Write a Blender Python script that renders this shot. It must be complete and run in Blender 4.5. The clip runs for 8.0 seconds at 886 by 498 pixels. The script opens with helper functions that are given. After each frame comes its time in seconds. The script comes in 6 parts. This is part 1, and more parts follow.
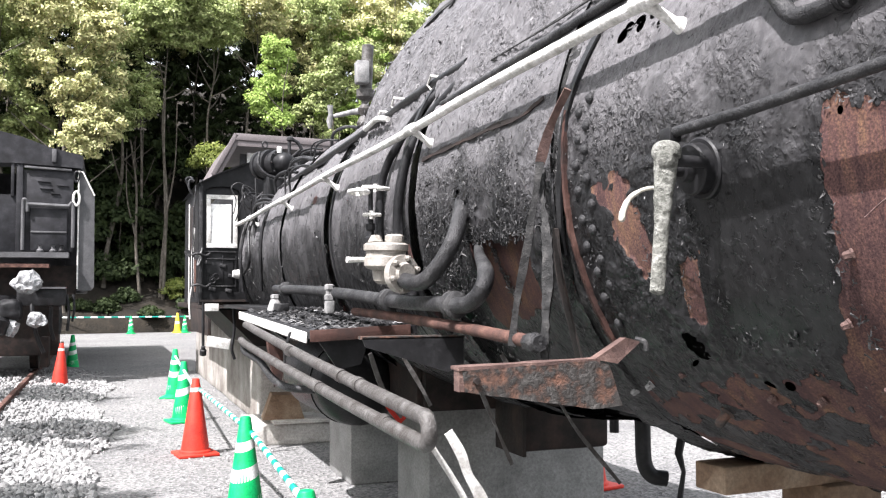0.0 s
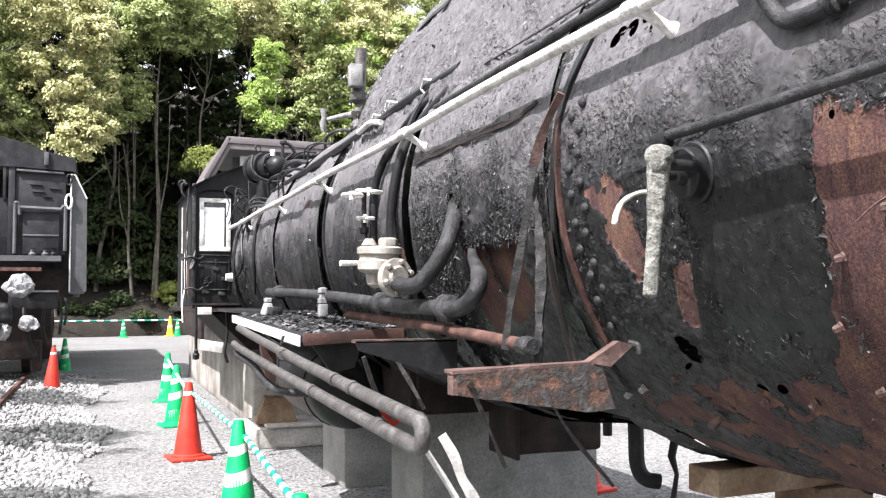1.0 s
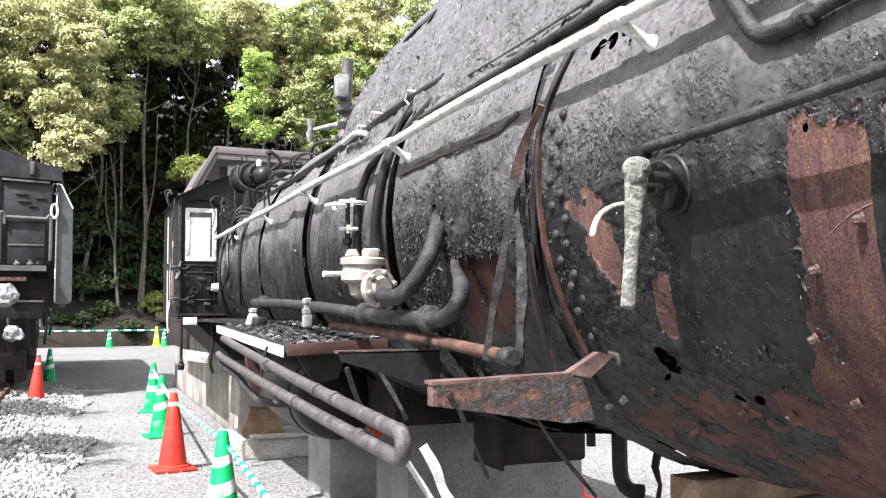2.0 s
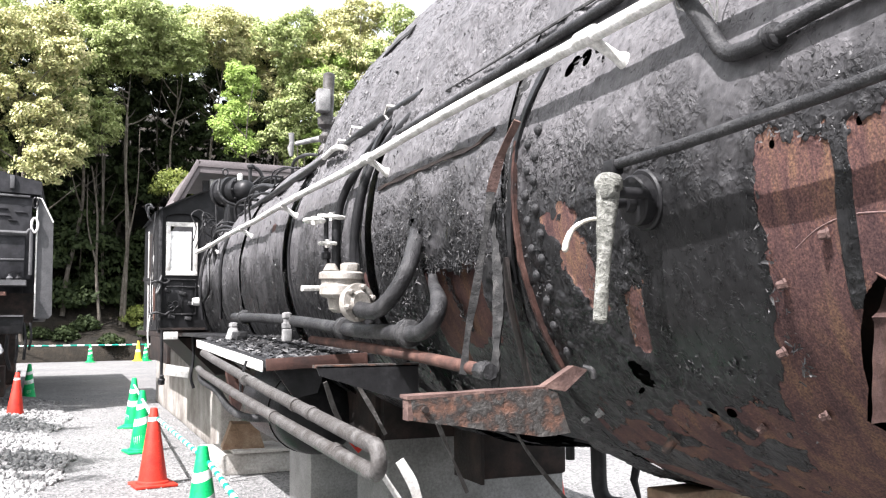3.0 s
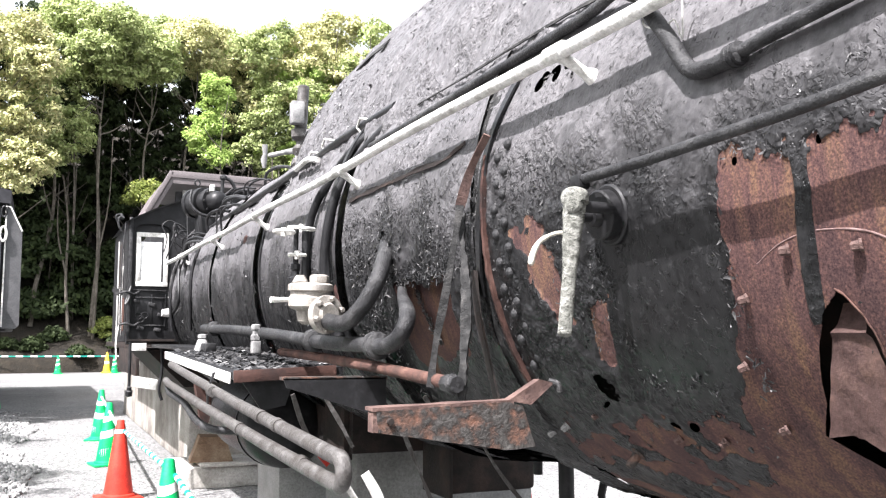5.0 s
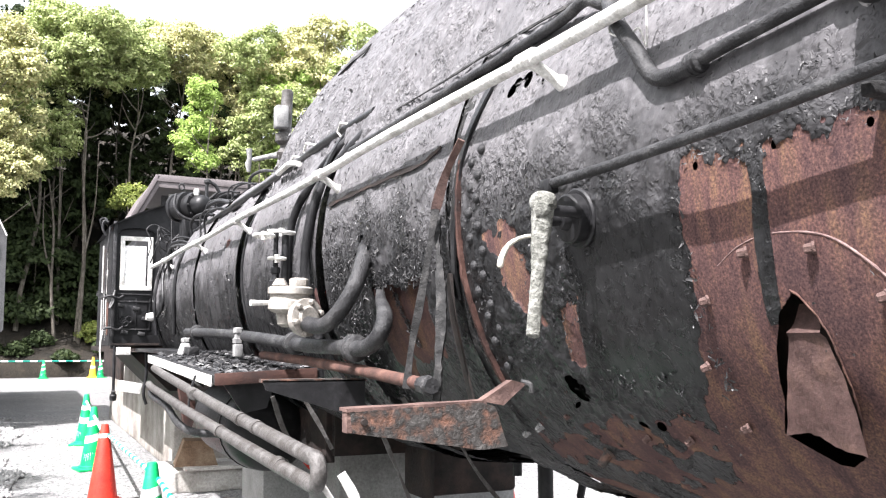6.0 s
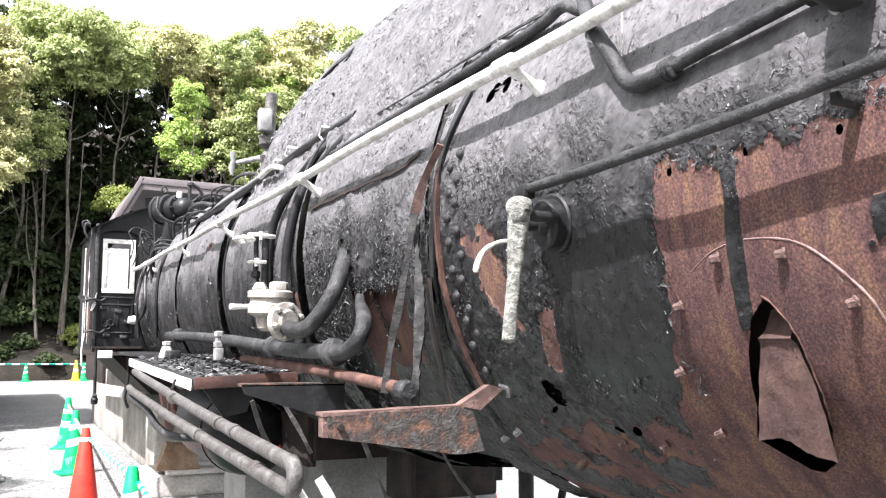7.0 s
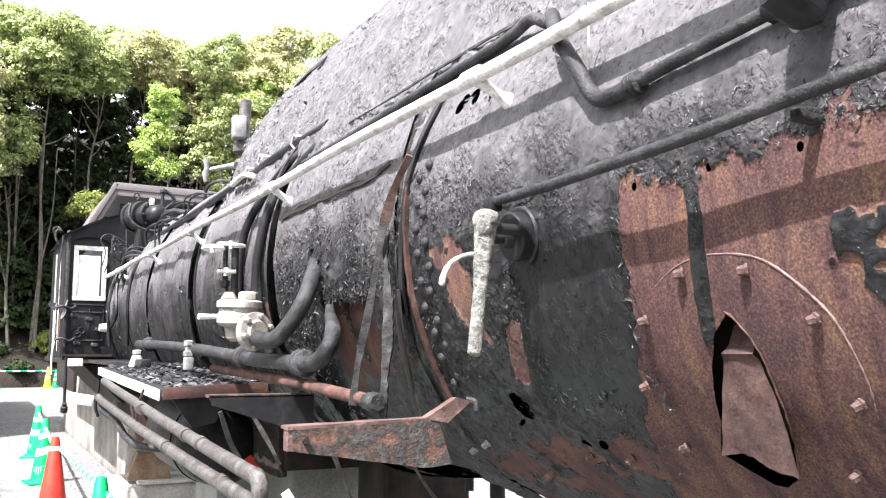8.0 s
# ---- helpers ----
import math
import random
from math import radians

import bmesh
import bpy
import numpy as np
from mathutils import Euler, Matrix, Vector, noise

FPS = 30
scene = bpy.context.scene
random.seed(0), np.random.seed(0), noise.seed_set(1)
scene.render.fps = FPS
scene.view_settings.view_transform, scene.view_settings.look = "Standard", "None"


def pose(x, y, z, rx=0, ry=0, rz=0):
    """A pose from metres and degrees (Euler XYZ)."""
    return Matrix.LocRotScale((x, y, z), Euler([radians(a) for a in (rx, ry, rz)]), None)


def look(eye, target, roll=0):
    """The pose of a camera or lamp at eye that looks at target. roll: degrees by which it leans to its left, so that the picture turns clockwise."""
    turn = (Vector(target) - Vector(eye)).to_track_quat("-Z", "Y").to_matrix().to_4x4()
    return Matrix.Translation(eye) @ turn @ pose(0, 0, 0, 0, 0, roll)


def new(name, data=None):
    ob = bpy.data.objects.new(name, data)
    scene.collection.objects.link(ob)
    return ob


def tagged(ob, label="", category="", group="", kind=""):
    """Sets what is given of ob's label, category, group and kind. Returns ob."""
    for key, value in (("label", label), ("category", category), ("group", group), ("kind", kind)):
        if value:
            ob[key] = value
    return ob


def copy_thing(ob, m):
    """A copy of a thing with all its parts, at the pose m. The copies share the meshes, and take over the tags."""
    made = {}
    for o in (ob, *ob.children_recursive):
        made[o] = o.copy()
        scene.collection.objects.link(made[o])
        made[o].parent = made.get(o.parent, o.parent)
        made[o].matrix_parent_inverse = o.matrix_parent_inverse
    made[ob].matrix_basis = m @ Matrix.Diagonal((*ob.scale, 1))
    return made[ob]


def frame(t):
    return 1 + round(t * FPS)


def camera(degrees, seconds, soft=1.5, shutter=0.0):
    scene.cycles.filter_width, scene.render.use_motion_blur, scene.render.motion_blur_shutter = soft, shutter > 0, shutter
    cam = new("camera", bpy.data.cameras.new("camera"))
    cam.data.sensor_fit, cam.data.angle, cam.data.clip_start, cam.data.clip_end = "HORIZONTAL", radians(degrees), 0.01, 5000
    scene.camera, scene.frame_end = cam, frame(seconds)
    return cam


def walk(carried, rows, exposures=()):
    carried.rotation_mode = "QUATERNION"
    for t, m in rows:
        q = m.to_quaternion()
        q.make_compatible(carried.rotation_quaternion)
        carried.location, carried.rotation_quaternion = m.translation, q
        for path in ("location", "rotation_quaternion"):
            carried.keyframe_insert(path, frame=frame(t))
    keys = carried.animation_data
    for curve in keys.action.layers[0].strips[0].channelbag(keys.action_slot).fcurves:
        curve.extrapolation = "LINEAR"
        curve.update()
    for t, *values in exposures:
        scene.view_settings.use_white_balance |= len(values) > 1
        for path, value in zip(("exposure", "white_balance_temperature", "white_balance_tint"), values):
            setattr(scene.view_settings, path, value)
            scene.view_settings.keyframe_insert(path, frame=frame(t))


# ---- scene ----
# ---- camera and walk ----
cam = camera(51.2, 8.0, soft=1.2)
EYES = [
    # seconds, x, y, z, yaw to the left, pitch, roll
    (0.0, 0.000, 0.000, 1.458, -20.00, 2.88, -0.25),
    (0.5, -0.001, -0.002, 1.456, -20.24, 2.94, 0.00),
    (1.0, -0.002, -0.003, 1.459, -20.42, 3.07, -0.30),
    (1.5, 0.005, -0.007, 1.460, -20.73, 3.33, -0.23),
    (3.0, 0.027, -0.035, 1.463, -22.15, 4.52, -0.41),
    (3.5, 0.035, -0.039, 1.463, -22.69, 4.89, -0.08),
    (4.0, 0.037, -0.031, 1.460, -23.11, 5.19, 0.38),
    (4.5, 0.036, -0.030, 1.459, -23.43, 5.32, 0.34),
    (6.0, 0.057, -0.092, 1.452, -24.49, 5.67, 0.05),
    (6.5, 0.064, -0.095, 1.452, -24.92, 5.74, 0.05),
    (7.0, 0.075, -0.102, 1.454, -25.35, 5.90, 0.18),
    (7.5, 0.090, -0.103, 1.458, -26.08, 6.08, 0.17),
    (8.0, 0.100, -0.104, 1.467, -26.75, 6.34, 0.28),
]


def eye_pose(x, y, z, yaw, pitch, roll):
    a, p = radians(yaw), radians(pitch)
    ahead = Vector((-math.sin(a) * math.cos(p), math.cos(a) * math.cos(p), math.sin(p)))
    return look((x, y, z), Vector((x, y, z)) + ahead, roll)


walk(cam, [(row[0], eye_pose(*row[1:])) for row in EYES], exposures=[(0.0, 1.60), (1.5, 1.62), (4.0, 1.81), (8.0, 2.05)])

# ---- sky and sun ----
SUN_WAY = Vector((0.60, 0.34, -1.0)).normalized()
world = bpy.data.worlds.new("sky")
scene.world = world
world.use_nodes = True
wn = world.node_tree.nodes
sky = wn.new("ShaderNodeTexSky")
sky.sky_type, sky.sun_disc = "NISHITA", False
sky.sun_elevation = math.asin(-SUN_WAY.z)
sky.sun_rotation = math.atan2(-SUN_WAY.x, -SUN_WAY.y)
sky.air_density, sky.dust_density, sky.ozone_density = 1.0, 3.0, 1.0
wn["Background"].inputs["Strength"].default_value = 0.117
haze = wn.new("ShaderNodeHueSaturation")
haze.inputs["Saturation"].default_value, haze.inputs["Value"].default_value = 0.25, 1.35
world.node_tree.links.new(sky.outputs[0], haze.inputs["Color"])
world.node_tree.links.new(haze.outputs[0], wn["Background"].inputs["Color"])
sun = new("sun", bpy.data.lights.new("sun", "SUN"))
sun.data.energy, sun.data.angle, sun.data.color = 5.0, radians(0.55), (1.0, 0.958, 0.985)
sun.matrix_world = look((-8, -3, 20), Vector((-8, -3, 20)) + SUN_WAY)

# ---- small tools ----
XC, ZC, RB = 2.02, 1.815, 0.868  # boiler axis and radius


def hash3(ix, iy, iz, seed):
    h = (ix * 374761393 + iy * 668265263 + iz * 1274126177 + seed * 974711) & 0xFFFFFFFF
    h = ((h ^ (h >> 13)) * 1274126177) & 0xFFFFFFFF
    h = ((h ^ (h >> 16)) * 2246822519) & 0xFFFFFFFF
    return ((h ^ (h >> 15)) & 0xFFFFFF) / float(0xFFFFFF)


def vnoise(x, y, z, seed=0):
    """Smooth value noise from 0 to 1 on arrays."""
    ix, iy, iz = (np.floor(v).astype(np.int64) for v in (x, y, z))
    fx, fy, fz = x - ix, y - iy, z - iz
    fx, fy, fz = (v * v * (3 - 2 * v) for v in (fx, fy, fz))
    total = 0.0
    for dx in (0, 1):
        for dy in (0, 1):
            for dz in (0, 1):
                w = (fx if dx else 1 - fx) * (fy if dy else 1 - fy) * (fz if dz else 1 - fz)
                total = total + w * hash3(ix + dx, iy + dy, iz + dz, seed)
    return total


def fbm(x, y, z, scale, octaves=3, seed=0):
    total, amp, norm = 0.0, 1.0, 0.0
    for k in range(octaves):
        s = scale * 2.0**k
        total = total + amp * vnoise(x * s + 7.3 * k, y * s + 3.1 * k, z * s + 5.7 * k, seed + k)
        norm += amp
        amp *= 0.5
    return total / norm


def step(a, b, v):
    u = np.clip((v - a) / (b - a), 0, 1)
    return u * u * (3 - 2 * u)


def add_box(bm, size, m=None, bevel=0.0):
    made = bmesh.ops.create_cube(bm, size=1.0)["verts"]
    bmesh.ops.scale(bm, vec=size, verts=made)
    if bevel:
        edges = list({e for v in made for e in v.link_edges})
        out = bmesh.ops.bevel(bm, geom=edges, offset=bevel, segments=2, affect="EDGES", profile=0.5)
        made = list({v for f in out["faces"] for v in f.verts} | {v for v in made if v.is_valid})
    if m is not None:
        bmesh.ops.transform(bm, matrix=m, verts=made)
    return made


def box(size, m=None, bevel=0.0):
    bm = bmesh.new()
    add_box(bm, size, m, bevel)
    return bm


def add_tube(bm, pts, r, seg=14, caps=True):
    """A round pipe along points; r is one radius or one for each point."""
    pts = [Vector(p) for p in pts]
    rs = r if isinstance(r, (list, tuple)) else [r] * len(pts)
    up, rings = None, []
    for i, p in enumerate(pts):
        t = (pts[min(i + 1, len(pts) - 1)] - pts[max(i - 1, 0)]).normalized()
        if up is None:
            up = t.orthogonal().normalized()
        else:
            up = (up - t * up.dot(t)).normalized()
        side = t.cross(up)
        rings.append([bm.verts.new(p + rs[i] * (math.cos(a) * up + math.sin(a) * side)) for a in (2 * math.pi * k / seg for k in range(seg))])
    for a, b in zip(rings, rings[1:]):
        for k in range(seg):
            f = bm.faces.new((a[k], a[(k + 1) % seg], b[(k + 1) % seg], b[k]))
            f.smooth = True
    if caps:
        bm.faces.new(rings[0][::-1])
        bm.faces.new(rings[-1])


def tube(pts, r, seg=14, caps=True):
    bm = bmesh.new()
    add_tube(bm, pts, r, seg, caps)
    return bm


def curve(pts, n=8):
    """Points of a smooth line through the given ones."""
    pts = [Vector(p) for p in pts]
    ext = [2 * pts[0] - pts[1], *pts, 2 * pts[-1] - pts[-2]]
    out = []
    for i in range(1, len(ext) - 2):
        a, b, c, d = ext[i - 1 : i + 3]
        for k in range(n):
            u = k / n
            out.append(0.5 * (2 * b + (c - a) * u + (2 * a - 5 * b + 4 * c - d) * u * u + (3 * b - a - 3 * c + d) * u**3))
    out.append(pts[-1])
    return out


def add_lathe(bm, profile, m=None, seg=24):
    """A turned shape about its z axis; profile: (radius, height) from bottom to top."""
    rings = [[bm.verts.new((r * math.cos(2 * math.pi * k / seg), r * math.sin(2 * math.pi * k / seg), h)) for k in range(seg)] for r, h in profile]
    for a, b in zip(rings, rings[1:]):
        for k in range(seg):
            f = bm.faces.new((a[k], a[(k + 1) % seg], b[(k + 1) % seg], b[k]))
            f.smooth = True
    bm.faces.new(rings[0][::-1])
    bm.faces.new(rings[-1])
    if m is not None:
        bmesh.ops.transform(bm, matrix=m, verts=[v for ring in rings for v in ring])


def lathe(profile, m=None, seg=24):
    bm = bmesh.new()
    add_lathe(bm, profile, m, seg)
    return bm


def add_prism(bm, outline, depth, m=None):
    """A plate: outline in x and y, depth along z."""
    lo = [bm.verts.new((x, y, -depth / 2)) for x, y in outline]
    hi = [bm.verts.new((x, y, depth / 2)) for x, y in outline]
    bm.faces.new(lo[::-1])
    bm.faces.new(hi)
    n = len(outline)
    for k in range(n):
        bm.faces.new((lo[k], lo[(k + 1) % n], hi[(k + 1) % n], hi[k]))
    if m is not None:
        bmesh.ops.transform(bm, matrix=m, verts=lo + hi)


def prism(outline, depth, m=None):
    bm = bmesh.new()
    add_prism(bm, outline, depth, m)
    return bm


def crumple(bm, size, amount, cuts=0, seed=0):
    """Worn, slightly dented surface."""
    if cuts:
        bmesh.ops.subdivide_edges(bm, edges=bm.edges[:], cuts=cuts, use_grid_fill=True)
    for v in bm.verts:
        n = noise.noise_vector(v.co / size + Vector((seed, seed * 2, 0)))
        v.co += n * amount
    return bm


def mesh_of(name, bm, material, smooth=False):
    bmesh.ops.recalc_face_normals(bm, faces=bm.faces[:])
    me = bpy.data.meshes.new(name)
    bm.to_mesh(me)
    bm.free()
    me.materials.append(material)
    if smooth:
        me.polygons.foreach_set("use_smooth", [True] * len(me.polygons))
    me.set_sharp_from_angle(angle=radians(38))
    return me


def part(name, bm, material, parent, label="", smooth=False):
    ob = new(name, mesh_of(name, bm, material, smooth))
    ob.parent = parent
    if label:
        ob["label"] = label
    return ob


def share(name, me, parent, m):
    """One more piece on a mesh that others use too."""
    ob = new(name, me)
    ob.parent = parent
    ob.matrix_local = m
    return ob


def thing(name, label, category, group="", m=None, kind=""):
    ob = new(name)
    if m is not None:
        ob.matrix_basis = m
    return tagged(ob, label, category, group, kind)


def grid_mesh(name, co, keep, material, rust=None, closed=False, greyness=None, crumpled=None):
    """A mesh from an array of rows of points; keep: which cells stay."""
    nu, nv = co.shape[:2]
    idx = np.arange(nu * nv).reshape(nu, nv)
    if closed:
        nxt = np.roll(idx, -1, axis=1)
        quads = np.stack([idx[:-1], idx[1:], nxt[1:], nxt[:-1]], -1).reshape(-1, 4)
    else:
        quads = np.stack([idx[:-1, :-1], idx[1:, :-1], idx[1:, 1:], idx[:-1, 1:]], -1).reshape(-1, 4)
    if keep is not None:
        quads = quads[keep.ravel()]
    me = bpy.data.meshes.new(name)
    me.vertices.add(nu * nv)
    me.vertices.foreach_set("co", co.reshape(-1).astype(np.float32))
    me.loops.add(len(quads) * 4)
    me.loops.foreach_set("vertex_index", quads.reshape(-1).astype(np.int32))
    me.polygons.add(len(quads))
    me.polygons.foreach_set("loop_start", (np.arange(len(quads)) * 4).astype(np.int32))
    me.polygons.foreach_set("use_smooth", np.ones(len(quads), bool))
    me.update(calc_edges=True)
    if crumpled is not None:
        ra = me.attributes.new("crumple", "FLOAT", "POINT")
        ra.data.foreach_set("value", crumpled.reshape(-1).astype(np.float32))
    if greyness is not None:
        ca = me.attributes.new("greyness", "FLOAT", "POINT")
        ca.data.foreach_set("value", greyness.reshape(-1).astype(np.float32))
    if rust is not None:
        at = me.attributes.new("rust", "FLOAT", "POINT")
        at.data.foreach_set("value", rust.reshape(-1).astype(np.float32))
    me.materials.append(material)
    me.validate()
    return me


# ---- materials ----
def material(name, rough=0.6, metal=0.0):
    mat = bpy.data.materials.new(name)
    mat.use_nodes = True
    p = mat.node_tree.nodes["Principled BSDF"]
    p.inputs["Roughness"].default_value, p.inputs["Metallic"].default_value = rough, metal
    p.inputs["Specular IOR Level"].default_value = 0.25
    return mat, mat.node_tree.nodes, mat.node_tree.links, p


def coords(nt, links, kind="Object"):
    return nt.new("ShaderNodeTexCoord").outputs[kind]


def noise_node(nt, links, vec, scale, detail=4, rough=0.6):
    n = nt.new("ShaderNodeTexNoise")
    n.inputs["Scale"].default_value, n.inputs["Detail"].default_value, n.inputs["Roughness"].default_value = scale, detail, rough
    links.new(vec, n.inputs["Vector"])
    return n.outputs["Fac"]


def ramp(nt, links, fac, stops):
    r = nt.new("ShaderNodeValToRGB")
    el = r.color_ramp.elements
    while len(el) < len(stops):
        el.new(0.5)
    for e, (pos, col) in zip(el, stops):
        e.position, e.color = pos, (*col, 1.0) if len(col) == 3 else col
    links.new(fac, r.inputs[0])
    return r.outputs[0]


def mixc(nt, links, fac, a, b, mode="MIX"):
    m = nt.new("ShaderNodeMix")
    m.data_type, m.blend_type = "RGBA", mode
    for sock, v in ((m.inputs[0], fac), (m.inputs[6], a), (m.inputs[7], b)):
        if isinstance(v, (int, float)):
            sock.default_value = v
        elif isinstance(v, tuple):
            sock.default_value = (*v, 1.0)
        else:
            links.new(v, sock)
    return m.outputs[2]


def bump(nt, links, p, height, strength=0.4, dist=0.005, after=None):
    b = nt.new("ShaderNodeBump")
    b.inputs["Strength"].default_value, b.inputs["Distance"].default_value = strength, dist
    links.new(height, b.inputs["Height"])
    if after is not None:
        links.new(after, b.inputs["Normal"])
    links.new(b.outputs[0], p.inputs["Normal"])
    return b.outputs[0]


def worn(name, dark, mid, light, scale=6.0, fine=60.0, rough=(0.5, 0.85), relief=0.4, dist=0.004, metal=0.0):
    """A weathered surface: broad stains, fine grain and relief."""
    mat, nt, links, p = material(name, 0.6, metal)
    v = coords(nt, links)
    big, small = noise_node(nt, links, v, scale, 5, 0.62), noise_node(nt, links, v, fine, 4, 0.7)
    c1 = ramp(nt, links, big, [(0.32, dark), (0.52, mid), (0.72, light)])
    c2 = ramp(nt, links, small, [(0.3, (0.55, 0.55, 0.55)), (0.7, (1.25, 1.25, 1.25))])
    links.new(mixc(nt, links, 0.75, c1, c2, "MULTIPLY"), p.inputs["Base Color"])
    links.new(ramp(nt, links, small, [(0.3, (rough[0],) * 3), (0.7, (rough[1],) * 3)]), p.inputs["Roughness"])
    b = bump(nt, links, p, small, relief, dist)
    bump(nt, links, p, big, relief, dist * 3, b)
    return mat


def boiler_material():
    """Old thick paint over rust, grey high up and black lower down; bare rusty sheet where it is gone."""
    mat, nt, links, p = material("peeling_black_paint_on_rust")
    v = coords(nt, links)

    def attr(name):
        at = nt.new("ShaderNodeAttribute")
        at.attribute_name = name
        return at.outputs["Fac"]

    def math2(op, a, b):
        m = nt.new("ShaderNodeMath")
        m.operation = op
        for sock, q in ((m.inputs[0], a), (m.inputs[1], b)):
            if isinstance(q, float):
                sock.default_value = q
            else:
                links.new(q, sock)
        return m.outputs[0]

    broad = noise_node(nt, links, v, 5, 5, 0.65)
    mid = noise_node(nt, links, v, 38, 5, 0.7)
    grain = noise_node(nt, links, v, 210, 3, 0.7)
    pits = noise_node(nt, links, v, 62, 2, 0.5)
    st = nt.new("ShaderNodeMapping")
    st.inputs["Scale"].default_value = (13, 17, 3.0)
    links.new(v, st.inputs["Vector"])
    streak = noise_node(nt, links, st.outputs[0], 1.0, 5, 0.65)
    # warped cells: facets of crumpled paint
    warp = nt.new("ShaderNodeTexNoise")
    warp.inputs["Scale"].default_value, warp.inputs["Detail"].default_value = 22, 3
    links.new(v, warp.inputs["Vector"])
    wv = nt.new("ShaderNodeVectorMath")
    wv.operation = "MULTIPLY_ADD"
    wv.inputs[1].default_value = (0.05, 0.05, 0.05)
    links.new(warp.outputs["Color"], wv.inputs[0])
    links.new(v, wv.inputs[2])
    vo = nt.new("ShaderNodeTexVoronoi")
    vo.distance = "CHEBYCHEV"
    vo.inputs["Scale"].default_value = 58
    links.new(wv.outputs[0], vo.inputs["Vector"])
    zone = ramp(nt, links, noise_node(nt, links, v, 8, 4, 0.6), [(0.44, (0.06,) * 3), (0.56, (1, 1, 1))])
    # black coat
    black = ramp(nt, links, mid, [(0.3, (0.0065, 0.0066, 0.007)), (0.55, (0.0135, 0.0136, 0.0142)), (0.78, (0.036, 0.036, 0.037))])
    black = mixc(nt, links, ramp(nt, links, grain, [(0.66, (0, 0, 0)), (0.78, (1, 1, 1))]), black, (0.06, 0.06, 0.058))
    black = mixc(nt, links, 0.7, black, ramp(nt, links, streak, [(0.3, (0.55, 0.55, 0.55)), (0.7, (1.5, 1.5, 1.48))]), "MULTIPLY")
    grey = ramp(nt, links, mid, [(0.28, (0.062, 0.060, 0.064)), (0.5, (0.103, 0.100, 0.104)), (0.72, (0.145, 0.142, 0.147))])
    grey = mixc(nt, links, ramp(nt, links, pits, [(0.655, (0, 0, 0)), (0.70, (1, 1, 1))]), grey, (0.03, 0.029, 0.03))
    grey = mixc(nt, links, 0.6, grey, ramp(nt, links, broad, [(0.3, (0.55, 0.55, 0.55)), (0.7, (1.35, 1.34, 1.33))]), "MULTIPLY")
    paint = mixc(nt, links, attr("greyness"), black, grey)
    # rust: purple-brown with tan and orange grains, in upright streaks
    rust = ramp(nt, links, streak, [(0.39, (0.048, 0.0275, 0.028)), (0.47, (0.076, 0.042, 0.0395)), (0.54, (0.092, 0.0525, 0.043)), (0.64, (0.120, 0.072, 0.048))])
    rust = mixc(nt, links, ramp(nt, links, broad, [(0.42, (0, 0, 0)), (0.68, (0.7,) * 3)]), rust, (0.052, 0.031, 0.032))
    rust = mixc(nt, links, 0.9, rust, ramp(nt, links, grain, [(0.3, (0.3, 0.28, 0.3)), (0.5, (0.95, 0.93, 0.92)), (0.7, (2.0, 1.85, 1.5))]), "MULTIPLY")
    jag = math2("MULTIPLY", math2("SUBTRACT", mid, 0.5), 0.7)
    sharp = ramp(nt, links, math2("ADD", attr("rust"), jag), [(0.48, (0, 0, 0)), (0.52, (1, 1, 1))])
    links.new(mixc(nt, links, sharp, paint, rust), p.inputs["Base Color"])
    gloss = mixc(nt, links, attr("greyness"), ramp(nt, links, mid, [(0.3, (0.22,) * 3), (0.7, (0.45,) * 3)]), (0.5, 0.5, 0.5))
    links.new(mixc(nt, links, sharp, gloss, (0.8, 0.8, 0.8)), p.inputs["Roughness"])
    p.inputs["Specular IOR Level"].default_value = 0.16
    keep = math2("SUBTRACT", 1.0, sharp)
    height = math2("MULTIPLY", math2("MULTIPLY", vo.outputs["Distance"], zone), math2("MULTIPLY", keep, attr("crumple")))
    b = bump(nt, links, p, grain, 0.45, 0.0012)
    b = bump(nt, links, p, sharp, 0.8, -0.003, b)
    plate = math2("MULTIPLY", ramp(nt, links, noise_node(nt, links, wv.outputs[0], 30, 3, 0.6), [(0.53, (0, 0, 0)), (0.56, (1, 1, 1))]), math2("MULTIPLY", keep, zone))
    b = bump(nt, links, p, plate, 0.9, 0.0025, b)
    bump(nt, links, p, height, 1.0, 0.008, b)
    return mat


BOILER = boiler_material()
BLACK = worn("weathered_black_paint", (0.006, 0.006, 0.0065), (0.013, 0.013, 0.014), (0.032, 0.032, 0.034), 9, 90, (0.3, 0.6), 0.35, 0.002)
GREYPIPE = worn("dusty_dark_grey_pipe_paint", (0.011, 0.011, 0.012), (0.027, 0.027, 0.028), (0.066, 0.065, 0.065), 15, 150, (0.3, 0.65), 0.9, 0.0035)
WHITE = worn("old_white_paint", (0.42, 0.41, 0.38), (0.68, 0.67, 0.64), (0.78, 0.77, 0.75), 18, 110, (0.45, 0.75), 0.8, 0.004)
RUST = worn("flaking_rust", (0.03, 0.018, 0.015), (0.085, 0.043, 0.034), (0.17, 0.1, 0.075), 11, 130, (0.7, 0.95), 0.6)
RUSTGREY = worn("rust_with_black_paint_scabs", (0.14, 0.072, 0.05), (0.035, 0.032, 0.03), (0.10, 0.095, 0.09), 24, 150, (0.5, 0.85), 0.75, 0.004)
